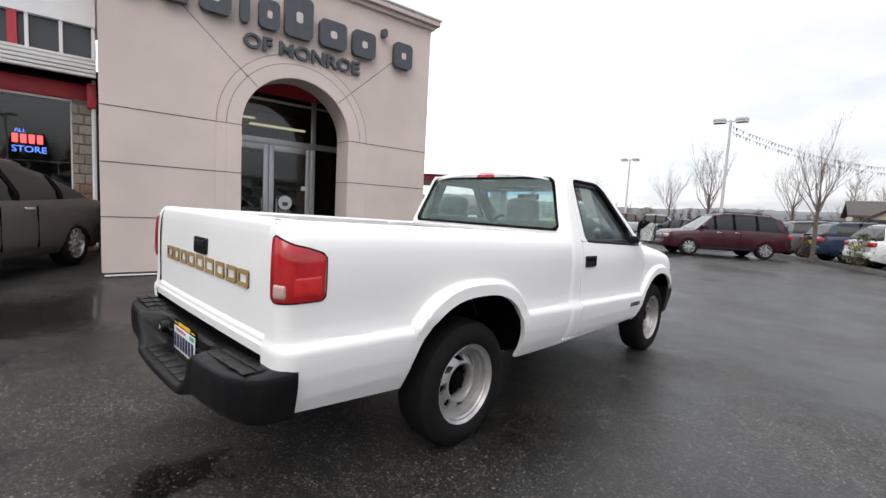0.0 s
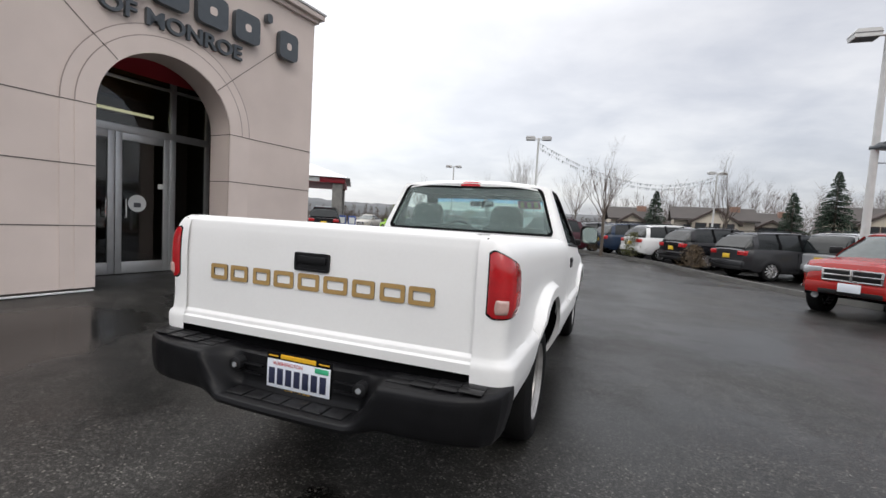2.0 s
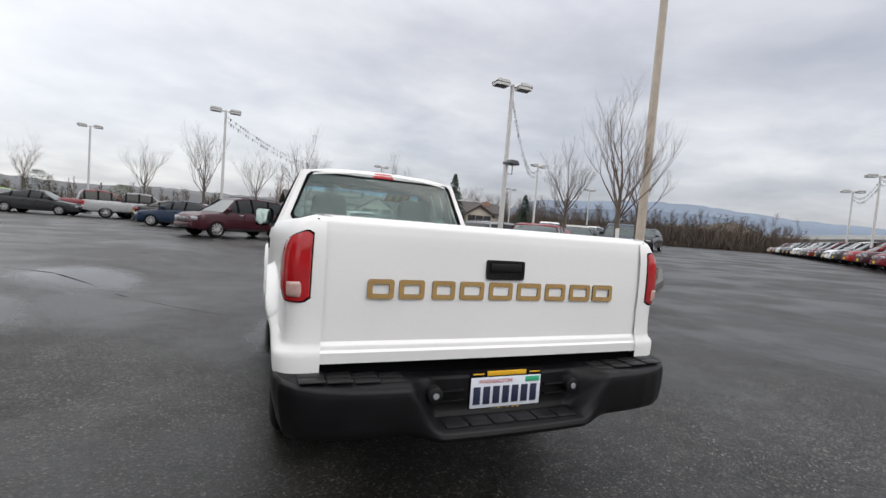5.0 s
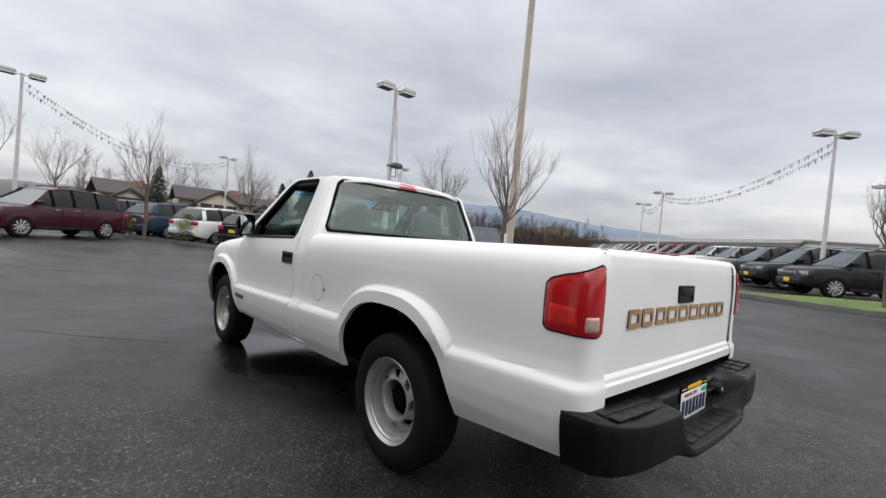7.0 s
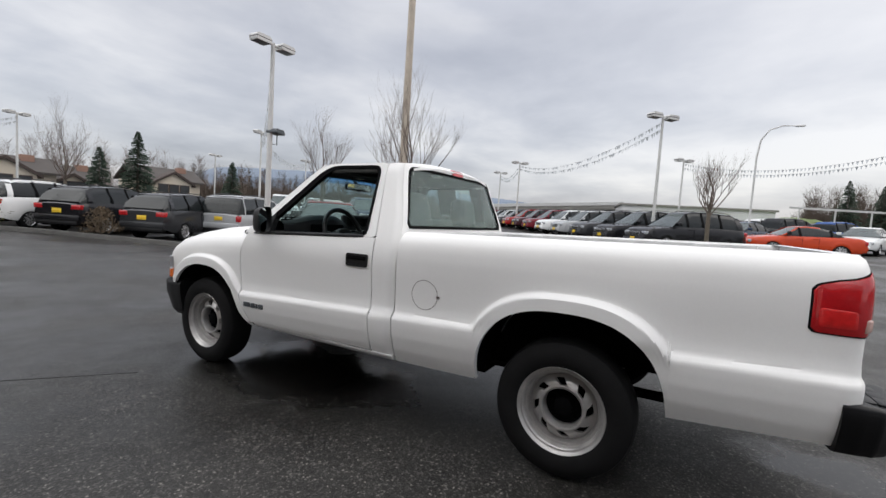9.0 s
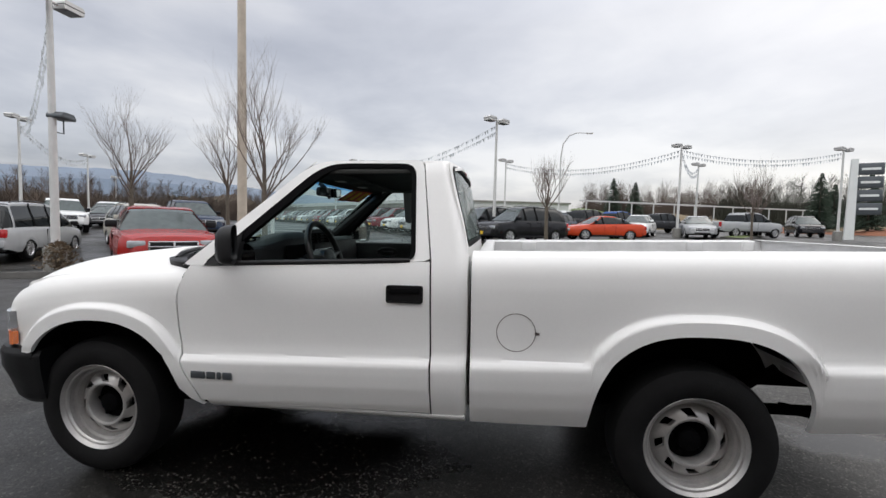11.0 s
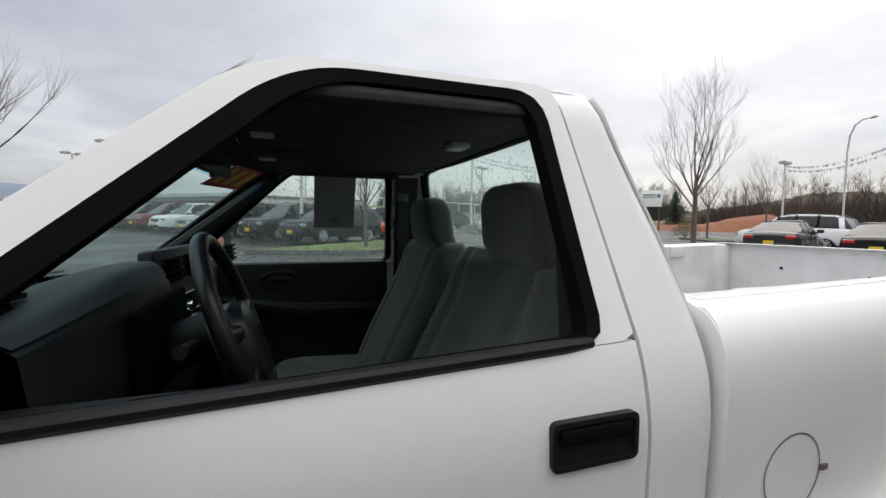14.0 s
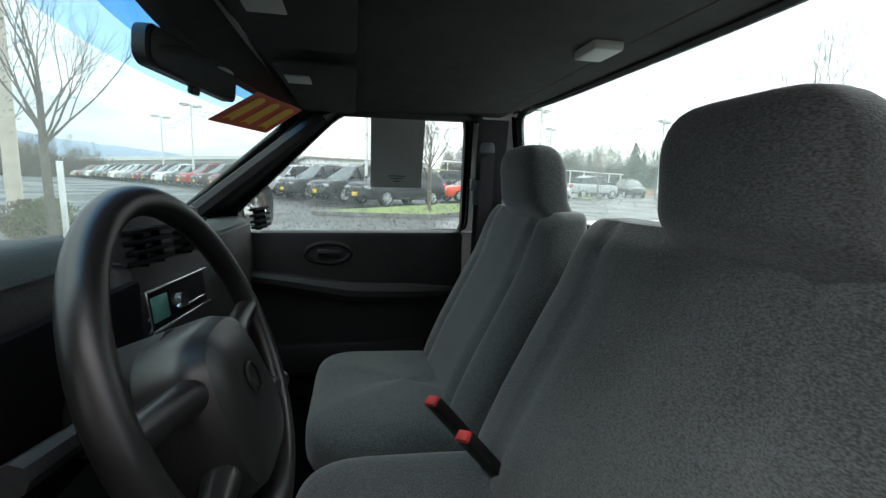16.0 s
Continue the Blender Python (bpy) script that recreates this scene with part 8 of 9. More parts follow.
# used vehicles across the drive
for kind, paint, x, y, hx, hy, lab in (
    ("pickup", "blue", 36.0, -9.0, 0.6, -0.8, "blue pickup truck"), ("pickup", "black", 31.0, -5.5, 0.6, -0.8, "black pickup truck"), ("pickup", "white", 36.5, -5.0, 0.6, -0.8, "white pickup truck"),
    ("sedan", "white", 29.5, -9.0, -0.85, 0.4, "white sedan"), ("sedan", "silver", 29.0, -12.6, -0.95, 0.25, "silver sedan"), ("pickup", "silver", 31.5, -16.8, 0.35, -0.94, "silver crew-cab pickup truck"),
    ("suv", "grey", 39.0, -21.5, -0.9, 0.3, "grey sport utility"), ("suv", "black", 38.0, -25.0, -0.9, 0.3, "black sport utility"), ("sedan", "navy", 28.4, -3.2, -0.8, 0.5, "dark blue sedan"), ("pickup", "charcoal", 40.0, -14.0, 0.4, -0.9, "dark grey pickup truck"),
    ("sedan", "charcoal", 10.6, -17.3, 0.35, -0.94, "dark grey sedan seen from behind"), ("sedan", "black", 7.6, -17.6, 0.35, -0.94, "black sedan seen from behind"), ("suv", "white", 13.5, -22.5, 0.94, 0.3, "white sport utility"), ("suv", "black", 14.5, -27.0, -0.2, 1, "black sport utility with a spare wheel"),
    ("suv", "darkred", 3.5, -22.0, 0.35, -0.94, "dark red sport utility"), ("sedan", "silver", 4.5, -27.5, 0.35, -0.94, "silver sedan"), ("suv", "white", 9.0, -29.0, 0.35, -0.94, "white sport utility"), ("sedan", "grey", -1.0, -19.0, 0.35, -0.94, "grey sedan"),
    ("suv", "black", 27.5, 24.0, -0.8, -0.5, "black sport utility"), ("sedan", "charcoal", 24.5, 27.5, -0.8, -0.5, "dark grey sedan"), ("suv", "white", 27.0, 30.0, -0.8, -0.5, "white sport utility"), ("pickup", "white", 18.5, 24.5, -0.6, -0.75, "white pickup truck")):
    park(kind, paint, x, y, hx, hy, lab + " parked across the lot", chrome=kind == "pickup")

# ---- kerbs, islands, verges ----
def kerb(path, name_label):
    bm = B()
    strip(bm, fine(path), 0.16, -0.05, 0.14)
    return tagged(part("kerb", bm, "kerb", recalc=True), name_label, "kerb", kind="structure")


random.seed(3)
kerb([(-3.0, 25.3), (0.2, 22.1), (3.2, 18.0), (5.0, 14.2), (6.1, 11.3), (6.9, 9.7)], "worn concrete kerb along the parked row")
ISL = [(6.1, 6.0), (6.75, 5.35), (7.45, 5.12), (9.8, 6.8), (13.3, 9.9), (13.2, 10.6), (12.5, 10.9), (9.9, 9.0)]
bm = B()
strip(bm, fine(ISL + ISL[:1]), 0.17, -0.05, 0.15)
tagged(part("island_kerb", bm, "kerb", recalc=True), "worn concrete kerb round the planted island", "kerb", kind="structure")
bm = B()
bed_of(bm, fine(ISL + ISL[:1])[:-1], 0.10)
tagged(part("island_bed", bm, "mulch", recalc=True), "dark bark mulch bed", "ground", kind="structure")
VERGE = [(14.2, 3.0), (13.5, 0.6), (13.3, -0.9), (14.5, -2.6), (17.5, -4.3), (22.5, -6.6), (23.2, -5.6), (18.6, -3.1), (16.0, -1.4), (15.0, 0.8)]
bm = B()
strip(bm, fine(VERGE[:6]), 0.16, -0.05, 0.13)
tagged(part("verge_kerb", bm, "kerb", recalc=True), "concrete kerb of the grass verge", "kerb", kind="structure")
bm = B()
bed_of(bm, fine(VERGE + VERGE[:1])[:-1], 0.11)
tagged(part("verge_bed", bm, "grass", recalc=True), "grass verge with a bare tree", "ground", kind="structure")
for out in ([(27.5, -14.8), (33.5, -19.3), (34.3, -18.4), (29.0, -14.2)], [(19.0, -23.5), (22.5, -25.0), (22.0, -27.0), (18.6, -25.2)], [(9.0, -11.0), (10.5, -12.2), (10.9, -11.6), (9.4, -10.4)]):
    bm = B()
    strip(bm, fine(out + out[:1]), 0.16, -0.05, 0.13)
    tagged(part("island_kerb", bm, "kerb", recalc=True), "concrete kerb of a small grass island", "kerb", kind="structure")
    bm = B()
    bed_of(bm, fine(out + out[:1])[:-1], 0.11)
    tagged(part("island_bed", bm, "grass", recalc=True), "small grass island", "ground", kind="structure")
# worn road lines
for path, w in (([(4.0, 18.5), (-6, 14.5)], 0.10), ([(-3.5, 11.0), (2.5, 12.2)], 0.10), ([(-4.2, 8.2), (-1.0, 8.9)], 0.11), ([(18, -16), (30, -27)], 0.15), ([(9.5, -3.0), (11.5, -7.5)], 0.10)):
    bm = B()
    pts = fine(path, 0.5)
    for a, b in zip(pts, pts[1:]):
        d = (Vector(b) - Vector(a)).normalized()
        n = Vector((-d.y, d.x)) * w / 2 * random.uniform(0.55, 1.0)
        bm.faces.new([bm.verts.new((q.x, q.y, ground_z(q.x, q.y) + 0.006)) for q in (Vector(a) - n, Vector(b) - n, Vector(b) + n, Vector(a) + n)])
    bmesh.ops.remove_doubles(bm, verts=bm.verts[:], dist=w * 0.4)
    tagged(part("road_line", bm, "line", recalc=True), "worn white lane line", "road line", kind="structure")


# tar seam by the truck
bm = B()
strip(bm, fine([(-4.2, 5.35), (-3.55, 5.0), (-3.0, 4.57), (-2.66, 4.2), (-2.36, 3.95), (-1.8, 3.38), (-1.2, 2.88)], 0.2), 0.012, -0.01, 0.0025)
tagged(part("tar_seam", bm, "tar", recalc=True), "dark tar seam in the asphalt", "seam", kind="structure")

# ---- lamp posts ----
def lamp_post(x, y, h, turn, arms=2, group="lamp posts", base=True, r=0.07):
    g = ground_z(x, y)
    lp = thing("lamp_post", pose(x, y, g, 0, 0, turn), "pale grey lamp post with two box lamps" if arms == 2 else "pale grey lamp post with one box lamp", "lamp post", group)
    top = h - g
    bm = B()
    tube(bm, [(0, 0, 0.0), (0, 0, top * 0.5), (0, 0, top)], [r * 1.25, r * 1.05, r * 0.8], 12)
    part("pole", bm, "pole", lp)
    if base:
        bm = B()
        tube(bm, [(0, 0, -0.1), (0, 0, 0.62)], 0.27, 18)
        part("concrete_base", bm, "concrete_base", lp, "round concrete foot")
        bm = B()
        box(bm, -0.16, 0.16, -0.16, 0.16, 0.62, 0.66, 0.01)
        part("base_plate", bm, "pole", lp)
    bm = B()
    tube(bm, [(-0.42 if arms == 2 else 0, 0, top - 0.06), (0.42, 0, top - 0.06)], 0.03, 8)
    part("cross_arm", bm, "pole", lp)
    for sx in (-1, 1)[2 - arms:]:
        bm = B()
        prism(bm, [(-0.27, -0.10), (0.27, -0.10), (0.29, -0.03), (0.29, 0.06), (0.24, 0.12), (-0.24, 0.12), (-0.29, 0.06), (-0.29, -0.03)], lambda a, b, d: (sx * 0.50 + a, d, top - 0.04 + b), -0.21, 0.21)
        hd_ = part("lamp_head", bm, "lamp_head", lp, "grey box lamp head", recalc=True)
        bm = B()
        box(bm, sx * 0.50 - 0.24, sx * 0.50 + 0.24, -0.18, 0.18, top - 0.146, top - 0.138)
        part("lens", bm, "lamp_under", hd_)
        bm = B()
        box(bm, sx * 0.50 - 0.295, sx * 0.50 + 0.295, -0.215, 0.215, top - 0.045, top - 0.015, 0.004)
        part("housing_band", bm, "lamp_under", hd_, "dark band round the lamp housing")
    return lp


LP = [(-3.35, 25.7, 6.75, 8), (-14.0, 40.0, 6.8, 10), (9.9, 42.5, 6.8, 20), (7.62, 12.55, 6.80, 0), (20.4, 1.05, 6.65, -40), (36.6, 13.8, 6.8, -40), (44.5, 18.9, 6.8, -40), (28.6, -11.2, 6.8, -55), (30.4, -22.3, 6.95, -60), (11.5, -28.9, 6.8, -70), (23.0, -36.4, 6.8, -75), (29.1, 48.6, 6.8, 15), (34.3, 39.3, 6.8, 10), (55, 56.3, 6.8, 10), (19.75, 28.6, 6.8, 20), (37.3, -16, 6.8, -50), (35.7, 0.3, 6.8, -40)]
for i, (x, y, h, t) in enumerate(LP):
    lp = lamp_post(x, y, h, t, r=0.085 if i == 3 else 0.07)
    if i == 3:
        bm = B()
        g = ground_z(x, y)
        m = Matrix.Translation((0.20, -0.05, 3.78 - g)) @ Matrix.Rotation(radians(15), 4, "Z")
        box(bm, -0.28, 0.28, -0.20, 0.20, -0.03, 0.07, 0.03, m)
        prism(bm, [(-0.27, 0.06), (0.27, 0.06), (0.18, 0.14), (-0.18, 0.14)], lambda a, b, d: m @ Vector((a, d, b)), -0.19, 0.19)
        fl = part("flood_lamp", bm, "sign_grey", lp, "dark flood lamp on the pole", recalc=True)
        bm = B()
        tube(bm, [(0.08, 0, 3.40 - g), (0.30, 0, 3.40 - g), (0.30, 0, 3.75 - g)], 0.018, 8)
        part("bracket", bm, "sign_grey", fl)
# tall slender pole and small posts on the island
tp = thing("utility_pole", pose(12.35, 10.15, ground_z(12.35, 10.15)), "tall cream wooden utility pole in the island", "utility pole")
bm = B()
tube(bm, [(0, 0, 0), (0, 0, 6), (0.0, 0, 18)], [0.17, 0.15, 0.11], 14)
part("pole", bm, "wood_pole", tp)
sp = thing("sign_post", pose(7.72, 6.45, ground_z(7.7, 6.4), 0, -1.5, 0), "slim white post in the island", "post")
bm = B()
box(bm, -0.035, 0.035, -0.035, 0.035, 0, 1.55, 0.006)
part("post", bm, "pole", sp)
# street light with a curved arm beyond the verge
for x, y, t, k in ((35, -4.2, 268, 0.76), (25, -48, 150, 1.0)):
    sl = thing("street_lamp", pose(x, y, ground_z(x, y), 0, 0, t) @ Matrix.Scale(k, 4), "tall curved-arm street lamp", "street lamp", "street lamps")
    bm = B()
    tube(bm, [(0, 0, 0), (0, 0, 8), (0.2, 0, 9.6), (0.8, 0, 10.5), (1.7, 0, 10.8), (2.7, 0, 10.75)], [0.1, 0.08, 0.07, 0.06, 0.05, 0.05], 8)
    part("pole", bm, "pole", sl)
    bm = B()
    box(bm, 2.6, 3.3, -0.12, 0.12, 10.65, 10.80, 0.04)
    part("lamp_head", bm, "lamp_head", sl)


# ---- pennant strings ----
def pennants(a, b, sag, lines=2, gap=0.20, size=0.21):
    a, b = Vector(a), Vector(b)
    n = int((b - a).length / gap)
    st = thing("pennant_string", Matrix(), "double string of silver-blue pennants between lamp posts", "pennant string", "pennant strings")
    cord, flags = B(), B()
    side = (b - a).cross(Vector((0, 0, 1))).normalized()
    for k in range(lines):
        P = lambda t: a.lerp(b, t) + Vector((0, 0, -0.22 - 0.30 * k - 4 * sag * t * (1 - t))) + side * 0.04 * k
        tube(cord, [P(i / 40) for i in range(41)], 0.006, 4, caps=False)
        d = (b - a).normalized()
        for i in range(1, n):
            p = P(i / n)
            tw = random.uniform(-0.7, 0.7)
            e = (d * math.cos(tw) + side * math.sin(tw)) * size * 0.34
            lean = side * random.uniform(-0.06, 0.06)
            flags.faces.new([flags.verts.new(q) for q in (p - e, p + e, p + lean - Vector((0, 0, size)))])
    part("cord", cord, "pole", st)
    tagged(part("bunting", flags, "pennant", st, "small silver-blue pennants"), kind="stuff")


tops = {i: (x, y, h - 0.05) for i, (x, y, h, t) in enumerate(LP)}
for i, j, s in ((0, 2, 1.6), (3, 14, 1.3), (14, 12, 1.0), (4, 5, 1.0), (5, 6, 0.7), (7, 15, 0.9), (7, 8, 0.6), (9, 10, 0.7), (16, 7, 0.9)):
    pennants(tops[i], tops[j], s)


# ---- trees ----
def limb(bm, p, d, r, n, level, rng, up=0.35, spread=0.5, shrink=0.72):
    """Grow a bare limb and its forks."""
    length = n * rng.uniform(0.8, 1.15)
    pts, rad = [p], [r]
    steps = 4 if level < 3 else 3
    for i in range(steps):
        d = (d + Vector((rng.uniform(-0.13, 0.13), rng.uniform(-0.13, 0.13), up * 0.18))).normalized()
        p = p + d * length / steps
        pts.append(p)
        rad.append(r * (1 - 0.5 * (i + 1) / steps))
    tube(bm, pts, rad, 6 if level < 2 else (4 if level < 4 else 3), caps=False)
    if level >= 5 or r < 0.0022:
        return
    kids = 3 if level < 3 else 4
    for k in range(kids):
        i = rng.choice((2, 3, 4)) if steps == 4 else rng.choice((1, 2, 3))
        i = min(i, steps)
        if k == 0:
            i = steps
        ax = Vector((rng.uniform(-1, 1), rng.uniform(-1, 1), rng.uniform(-0.1, 0.6))).normalized()
        nd = (d + ax * spread * rng.uniform(0.7, 1.2)).normalized()
        limb(bm, pts[i], nd, rad[i] * (0.85 if k == 0 else 0.68), length * shrink, level + 1, rng, up, spread, shrink)


def bare_tree(x, y, trunk, height, seed, r=0.09, wide=1.0, limbs=10):
    rng = random.Random(seed)
    g = ground_z(x, y)
    tr = thing("bare_tree", pose(x, y, g), "bare young street tree with upswept branches", "tree", "bare trees")
    bm = B()
    tube(bm, [(0, 0, -0.1), (0.01, 0, 0.1), (0.02, 0.02, trunk * 0.6), (0.0, 0.03, trunk), (0.02, 0.02, trunk + (height - trunk) * 0.30)], [r * 1.35, r * 1.05, r * 0.95, r * 0.9, r * 0.5], 10)
    part("trunk", bm, "bark", tr, "grey-brown mossy trunk")
    bm = B()
    n0 = (height - trunk) * 0.40
    for k in range(limbs):
        a = 2 * math.pi * k / limbs + rng.uniform(-0.3, 0.3)
        zz = trunk + (height - trunk) * 0.26 * rng.random()
        out = wide * rng.uniform(0.45, 0.95)
        d = Vector((math.cos(a) * out, math.sin(a) * out, 1)).normalized()
        limb(bm, Vector((0, 0.02, zz)), d, r * 0.33, n0 * rng.uniform(0.80, 1.05), 1, rng, 0.42, 0.50, 0.72)
    limb(bm, Vector((0.02, 0.02, trunk + (height - trunk) * 0.28)), Vector((0, 0, 1)), r * 0.42, n0 * 1.0, 1, rng, 0.35, 0.50, 0.74)
    tagged(part("crown", bm, "twig", tr, "bare branches and fine twigs"), kind="stuff")
    return tr


TREES = [(8.05, 6.85, 1.75, 5.0, 11), (12.0, 14.3, 1.9, 5.4, 12), (13.4, 11.4, 1.8, 4.6, 13), (14.7, -1.05, 1.4, 3.4, 14), (9.6, -11.2, 1.7, 5.4, 15), (27.5, -15.3, 1.5, 4.6, 16), (33.0, -18.6, 1.4, 4.0, 17), (0.9, 20.6, 1.7, 4.6, 18), (-4.6, 28.5, 1.9, 5.6, 19), (8.2, 30.0, 1.8, 5.4, 20), (-10.5, 41, 1.8, 5.5, 21), (-20, 45, 1.8, 5.0, 22), (20.6, -25.3, 1.6, 4.4, 23), (30, -45, 2.0, 7.0, 24), (-2, 44, 2.0, 6.5, 25)]
for x, y, tk, h, sd in TREES:
    bare_tree(x, y, tk, h, sd, r=0.075 if h < 5.2 else 0.09)


def conifer(x, y, h, seed, wide=0.26):
    rng = random.Random(seed)
    g = ground_z(x, y)
    tr = thing("conifer", pose(x, y, g), "dark green conifer with drooping boughs", "tree", "conifers")
    bm = B()
    tube(bm, [(0, 0, 0), (0, 0, h * 0.95)], [h * 0.022, 0.02], 8)
    part("trunk", bm, "bark", tr)
    bm = B()
    n = int(h * 9)
    for i in range(n):
        z = h * (0.10 + 0.90 * (i / n))
        L = h * wide * (1 - i / n) ** 0.85 * rng.uniform(0.72, 1.12) + 0.10
        for k in range(7):
            a = rng.uniform(0, 2 * math.pi)
            d = Vector((math.cos(a), math.sin(a), 0))
            for q in range(5):
                s0, s1 = L * q / 5, L * (q + 1) / 5
                zz0, zz1 = z + 0.10 * s0 - 0.22 * s0 * s0 / L, z + 0.10 * s1 - 0.22 * s1 * s1 / L
                w = 0.11 * L * (1 - 0.6 * q / 5) + 0.03
                e = Vector((-d.y, d.x, 0)) * w * rng.uniform(0.6, 1.2)
                dr = Vector((0, 0, -0.12 * rng.uniform(0.3, 1.3)))
                p0, p1 = d * s0 + Vector((0, 0, zz0)), d * s1 + Vector((0, 0, zz1))
                bm.faces.new([bm.verts.new(v) for v in (p0, p1 + e + dr, p1 + d * 0.05)])
                bm.faces.new([bm.verts.new(v) for v in (p0, p1 + d * 0.05, p1 - e + dr)])
    tagged(part("crown", bm, "needles", tr, "dark green needle boughs"), kind="stuff")


for i, (x, y, h) in enumerate(((6.2, 53.5, 6.2), (21.5, 50.0, 7.8), (18.3, 50.5, 5.8), (33.0, 51.0, 6.0), (62, -48, 8.5), (68, -46, 9), (74, -52, 8), (57, -62, 7), (95, -28, 10), (97, -24, 11))):
    conifer(x, y, h, 40 + i)


def shrub(x, y, w, h, seed, material="shrub", lift=0.1):
    rng = random.Random(seed)
    ob = thing("shrub", pose(x, y, ground_z(x, y) + lift), "low olive-brown shrub in the planting bed", "shrub", "shrubs")
    bm = B()
    for k in range(14):
        a = rng.uniform(0, 6.28)
        tube(bm, [(0, 0, 0), (w * 0.3 * math.cos(a), w * 0.3 * math.sin(a), h * rng.uniform(0.5, 0.9))], [0.012, 0.004], 4, caps=False)
    part("stem_clump", bm, "bark", ob)
    bm = B()
    for k in range(int(900 * w)):
        a, t = rng.uniform(0, 6.28), rng.random() ** 0.6
        z = h * rng.uniform(0.08, 1.0)
        rr = w * 0.5 * t * math.sqrt(max(0.05, 1 - (z / h) ** 2.2)) * rng.uniform(0.75, 1.2)
        p = Vector((rr * math.cos(a), rr * math.sin(a), z))
        q = Vector((rng.uniform(-1, 1), rng.uniform(-1, 1), rng.uniform(0, 1.2))).normalized() * rng.uniform(0.04, 0.11)
        s = q.cross(Vector((rng.uniform(-1, 1), rng.uniform(-1, 1), 0.3))).normalized() * 0.018
        bm.faces.new([bm.verts.new(v) for v in (p - s, p + s, p + q + s * 0.3)])
    tagged(part("leaves", bm, material, ob, "small leaves"), kind="stuff")


for i, (x, y, w, h, mt) in enumerate(((8.9, 7.4, 1.3, 0.75, "shrub"), (9.8, 8.0, 1.4, 0.65, "shrub"), (10.7, 8.9, 1.2, 0.6, "shrub_brown"), (8.2, 6.2, 0.9, 0.35, "shrub_brown"), (2.3, 19.6, 1.2, 1.15, "shrub"), (4.3, 16.6, 1.1, 0.9, "shrub_brown"), (0.6, 22.3, 1.0, 0.9, "shrub_brown"), (6.6, 11.3, 0.9, 0.7, "shrub_brown"), (23.0, -26.0, 2.0, 1.2, "shrub"), (-11, 37, 3.0, 2.3, "shrub"), (-19.5, 38.5, 3.6, 2.6, "shrub"), (-17.5, 41, 3.2, 3.0, "needles"), (9.7, -11.6, 0.8, 0.5, "shrub"))):
    shrub(x, y, w, h, 70 + i, mt)

# ---- distance ----
def ridge(name, material, dist, a0, a1, base, tall, seed, label, rough=1.0, depth=60, steps=160):
    """A far ridge as a solid bank seen between two bearings."""
    bm = B()
    rng = random.Random(seed)
    ph = [rng.uniform(0, 6.28) for _ in range(6)]
    rows = []
    for i in range(steps + 1):
        a = radians(a0 + (a1 - a0) * i / steps)
        t = i / steps
        h = tall * (0.55 + 0.25 * math.sin(5 * t + ph[0]) + 0.14 * math.sin(13 * t + ph[1]) + 0.06 * rough * math.sin(41 * t + ph[2]) + 0.04 * rough * rng.uniform(-1, 1)) * smooth01(0, 0.12, t) * smooth01(1, 0.88, t)
        x, y = math.sin(a), math.cos(a)
        rows.append([bm.verts.new((x * d, y * d, z)) for d, z in ((dist, base), (dist + depth * 0.3, base + h * 0.7), (dist + depth, base + h), (dist + depth * 2, base))])
    for p, q in zip(rows, rows[1:]):
        for j in range(3):
            bm.faces.new((p[j], q[j], q[j + 1], p[j + 1]))
    tagged(part(name, bm, material, recalc=True), label, "hill", kind="structure")


ridge("backdrop_hill", "hill", 900, 20, 150, -5, 105, 1, "far hills with blue-grey haze in their colour", 0.4, 200)
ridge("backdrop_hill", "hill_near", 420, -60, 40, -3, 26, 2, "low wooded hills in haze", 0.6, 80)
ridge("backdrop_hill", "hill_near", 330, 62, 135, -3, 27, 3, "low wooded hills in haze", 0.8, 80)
ridge("bank", "dry_grass", 78, 104, 162, 0.6, 5.0, 7, "dry grass bank", 0.3, 22)
ridge("bank", "brush", 100, 84, 166, 0.0, 10.0, 11, "brown bank grown over with brush", 0.6, 10, 320)
ridge("bank", "brush", 88, 18, 63, -0.6, 7.6, 12, "low brown bank grown over with brush", 1.0, 10, 240)
ridge("bank", "clay", 74, 118, 150, 0.6, 3.6, 9, "bare red clay bank", 0.4, 8)
ridge("bank", "grass", 62, 84, 106, 0.5, 4.2, 5, "green grass bank", 0.3, 14)


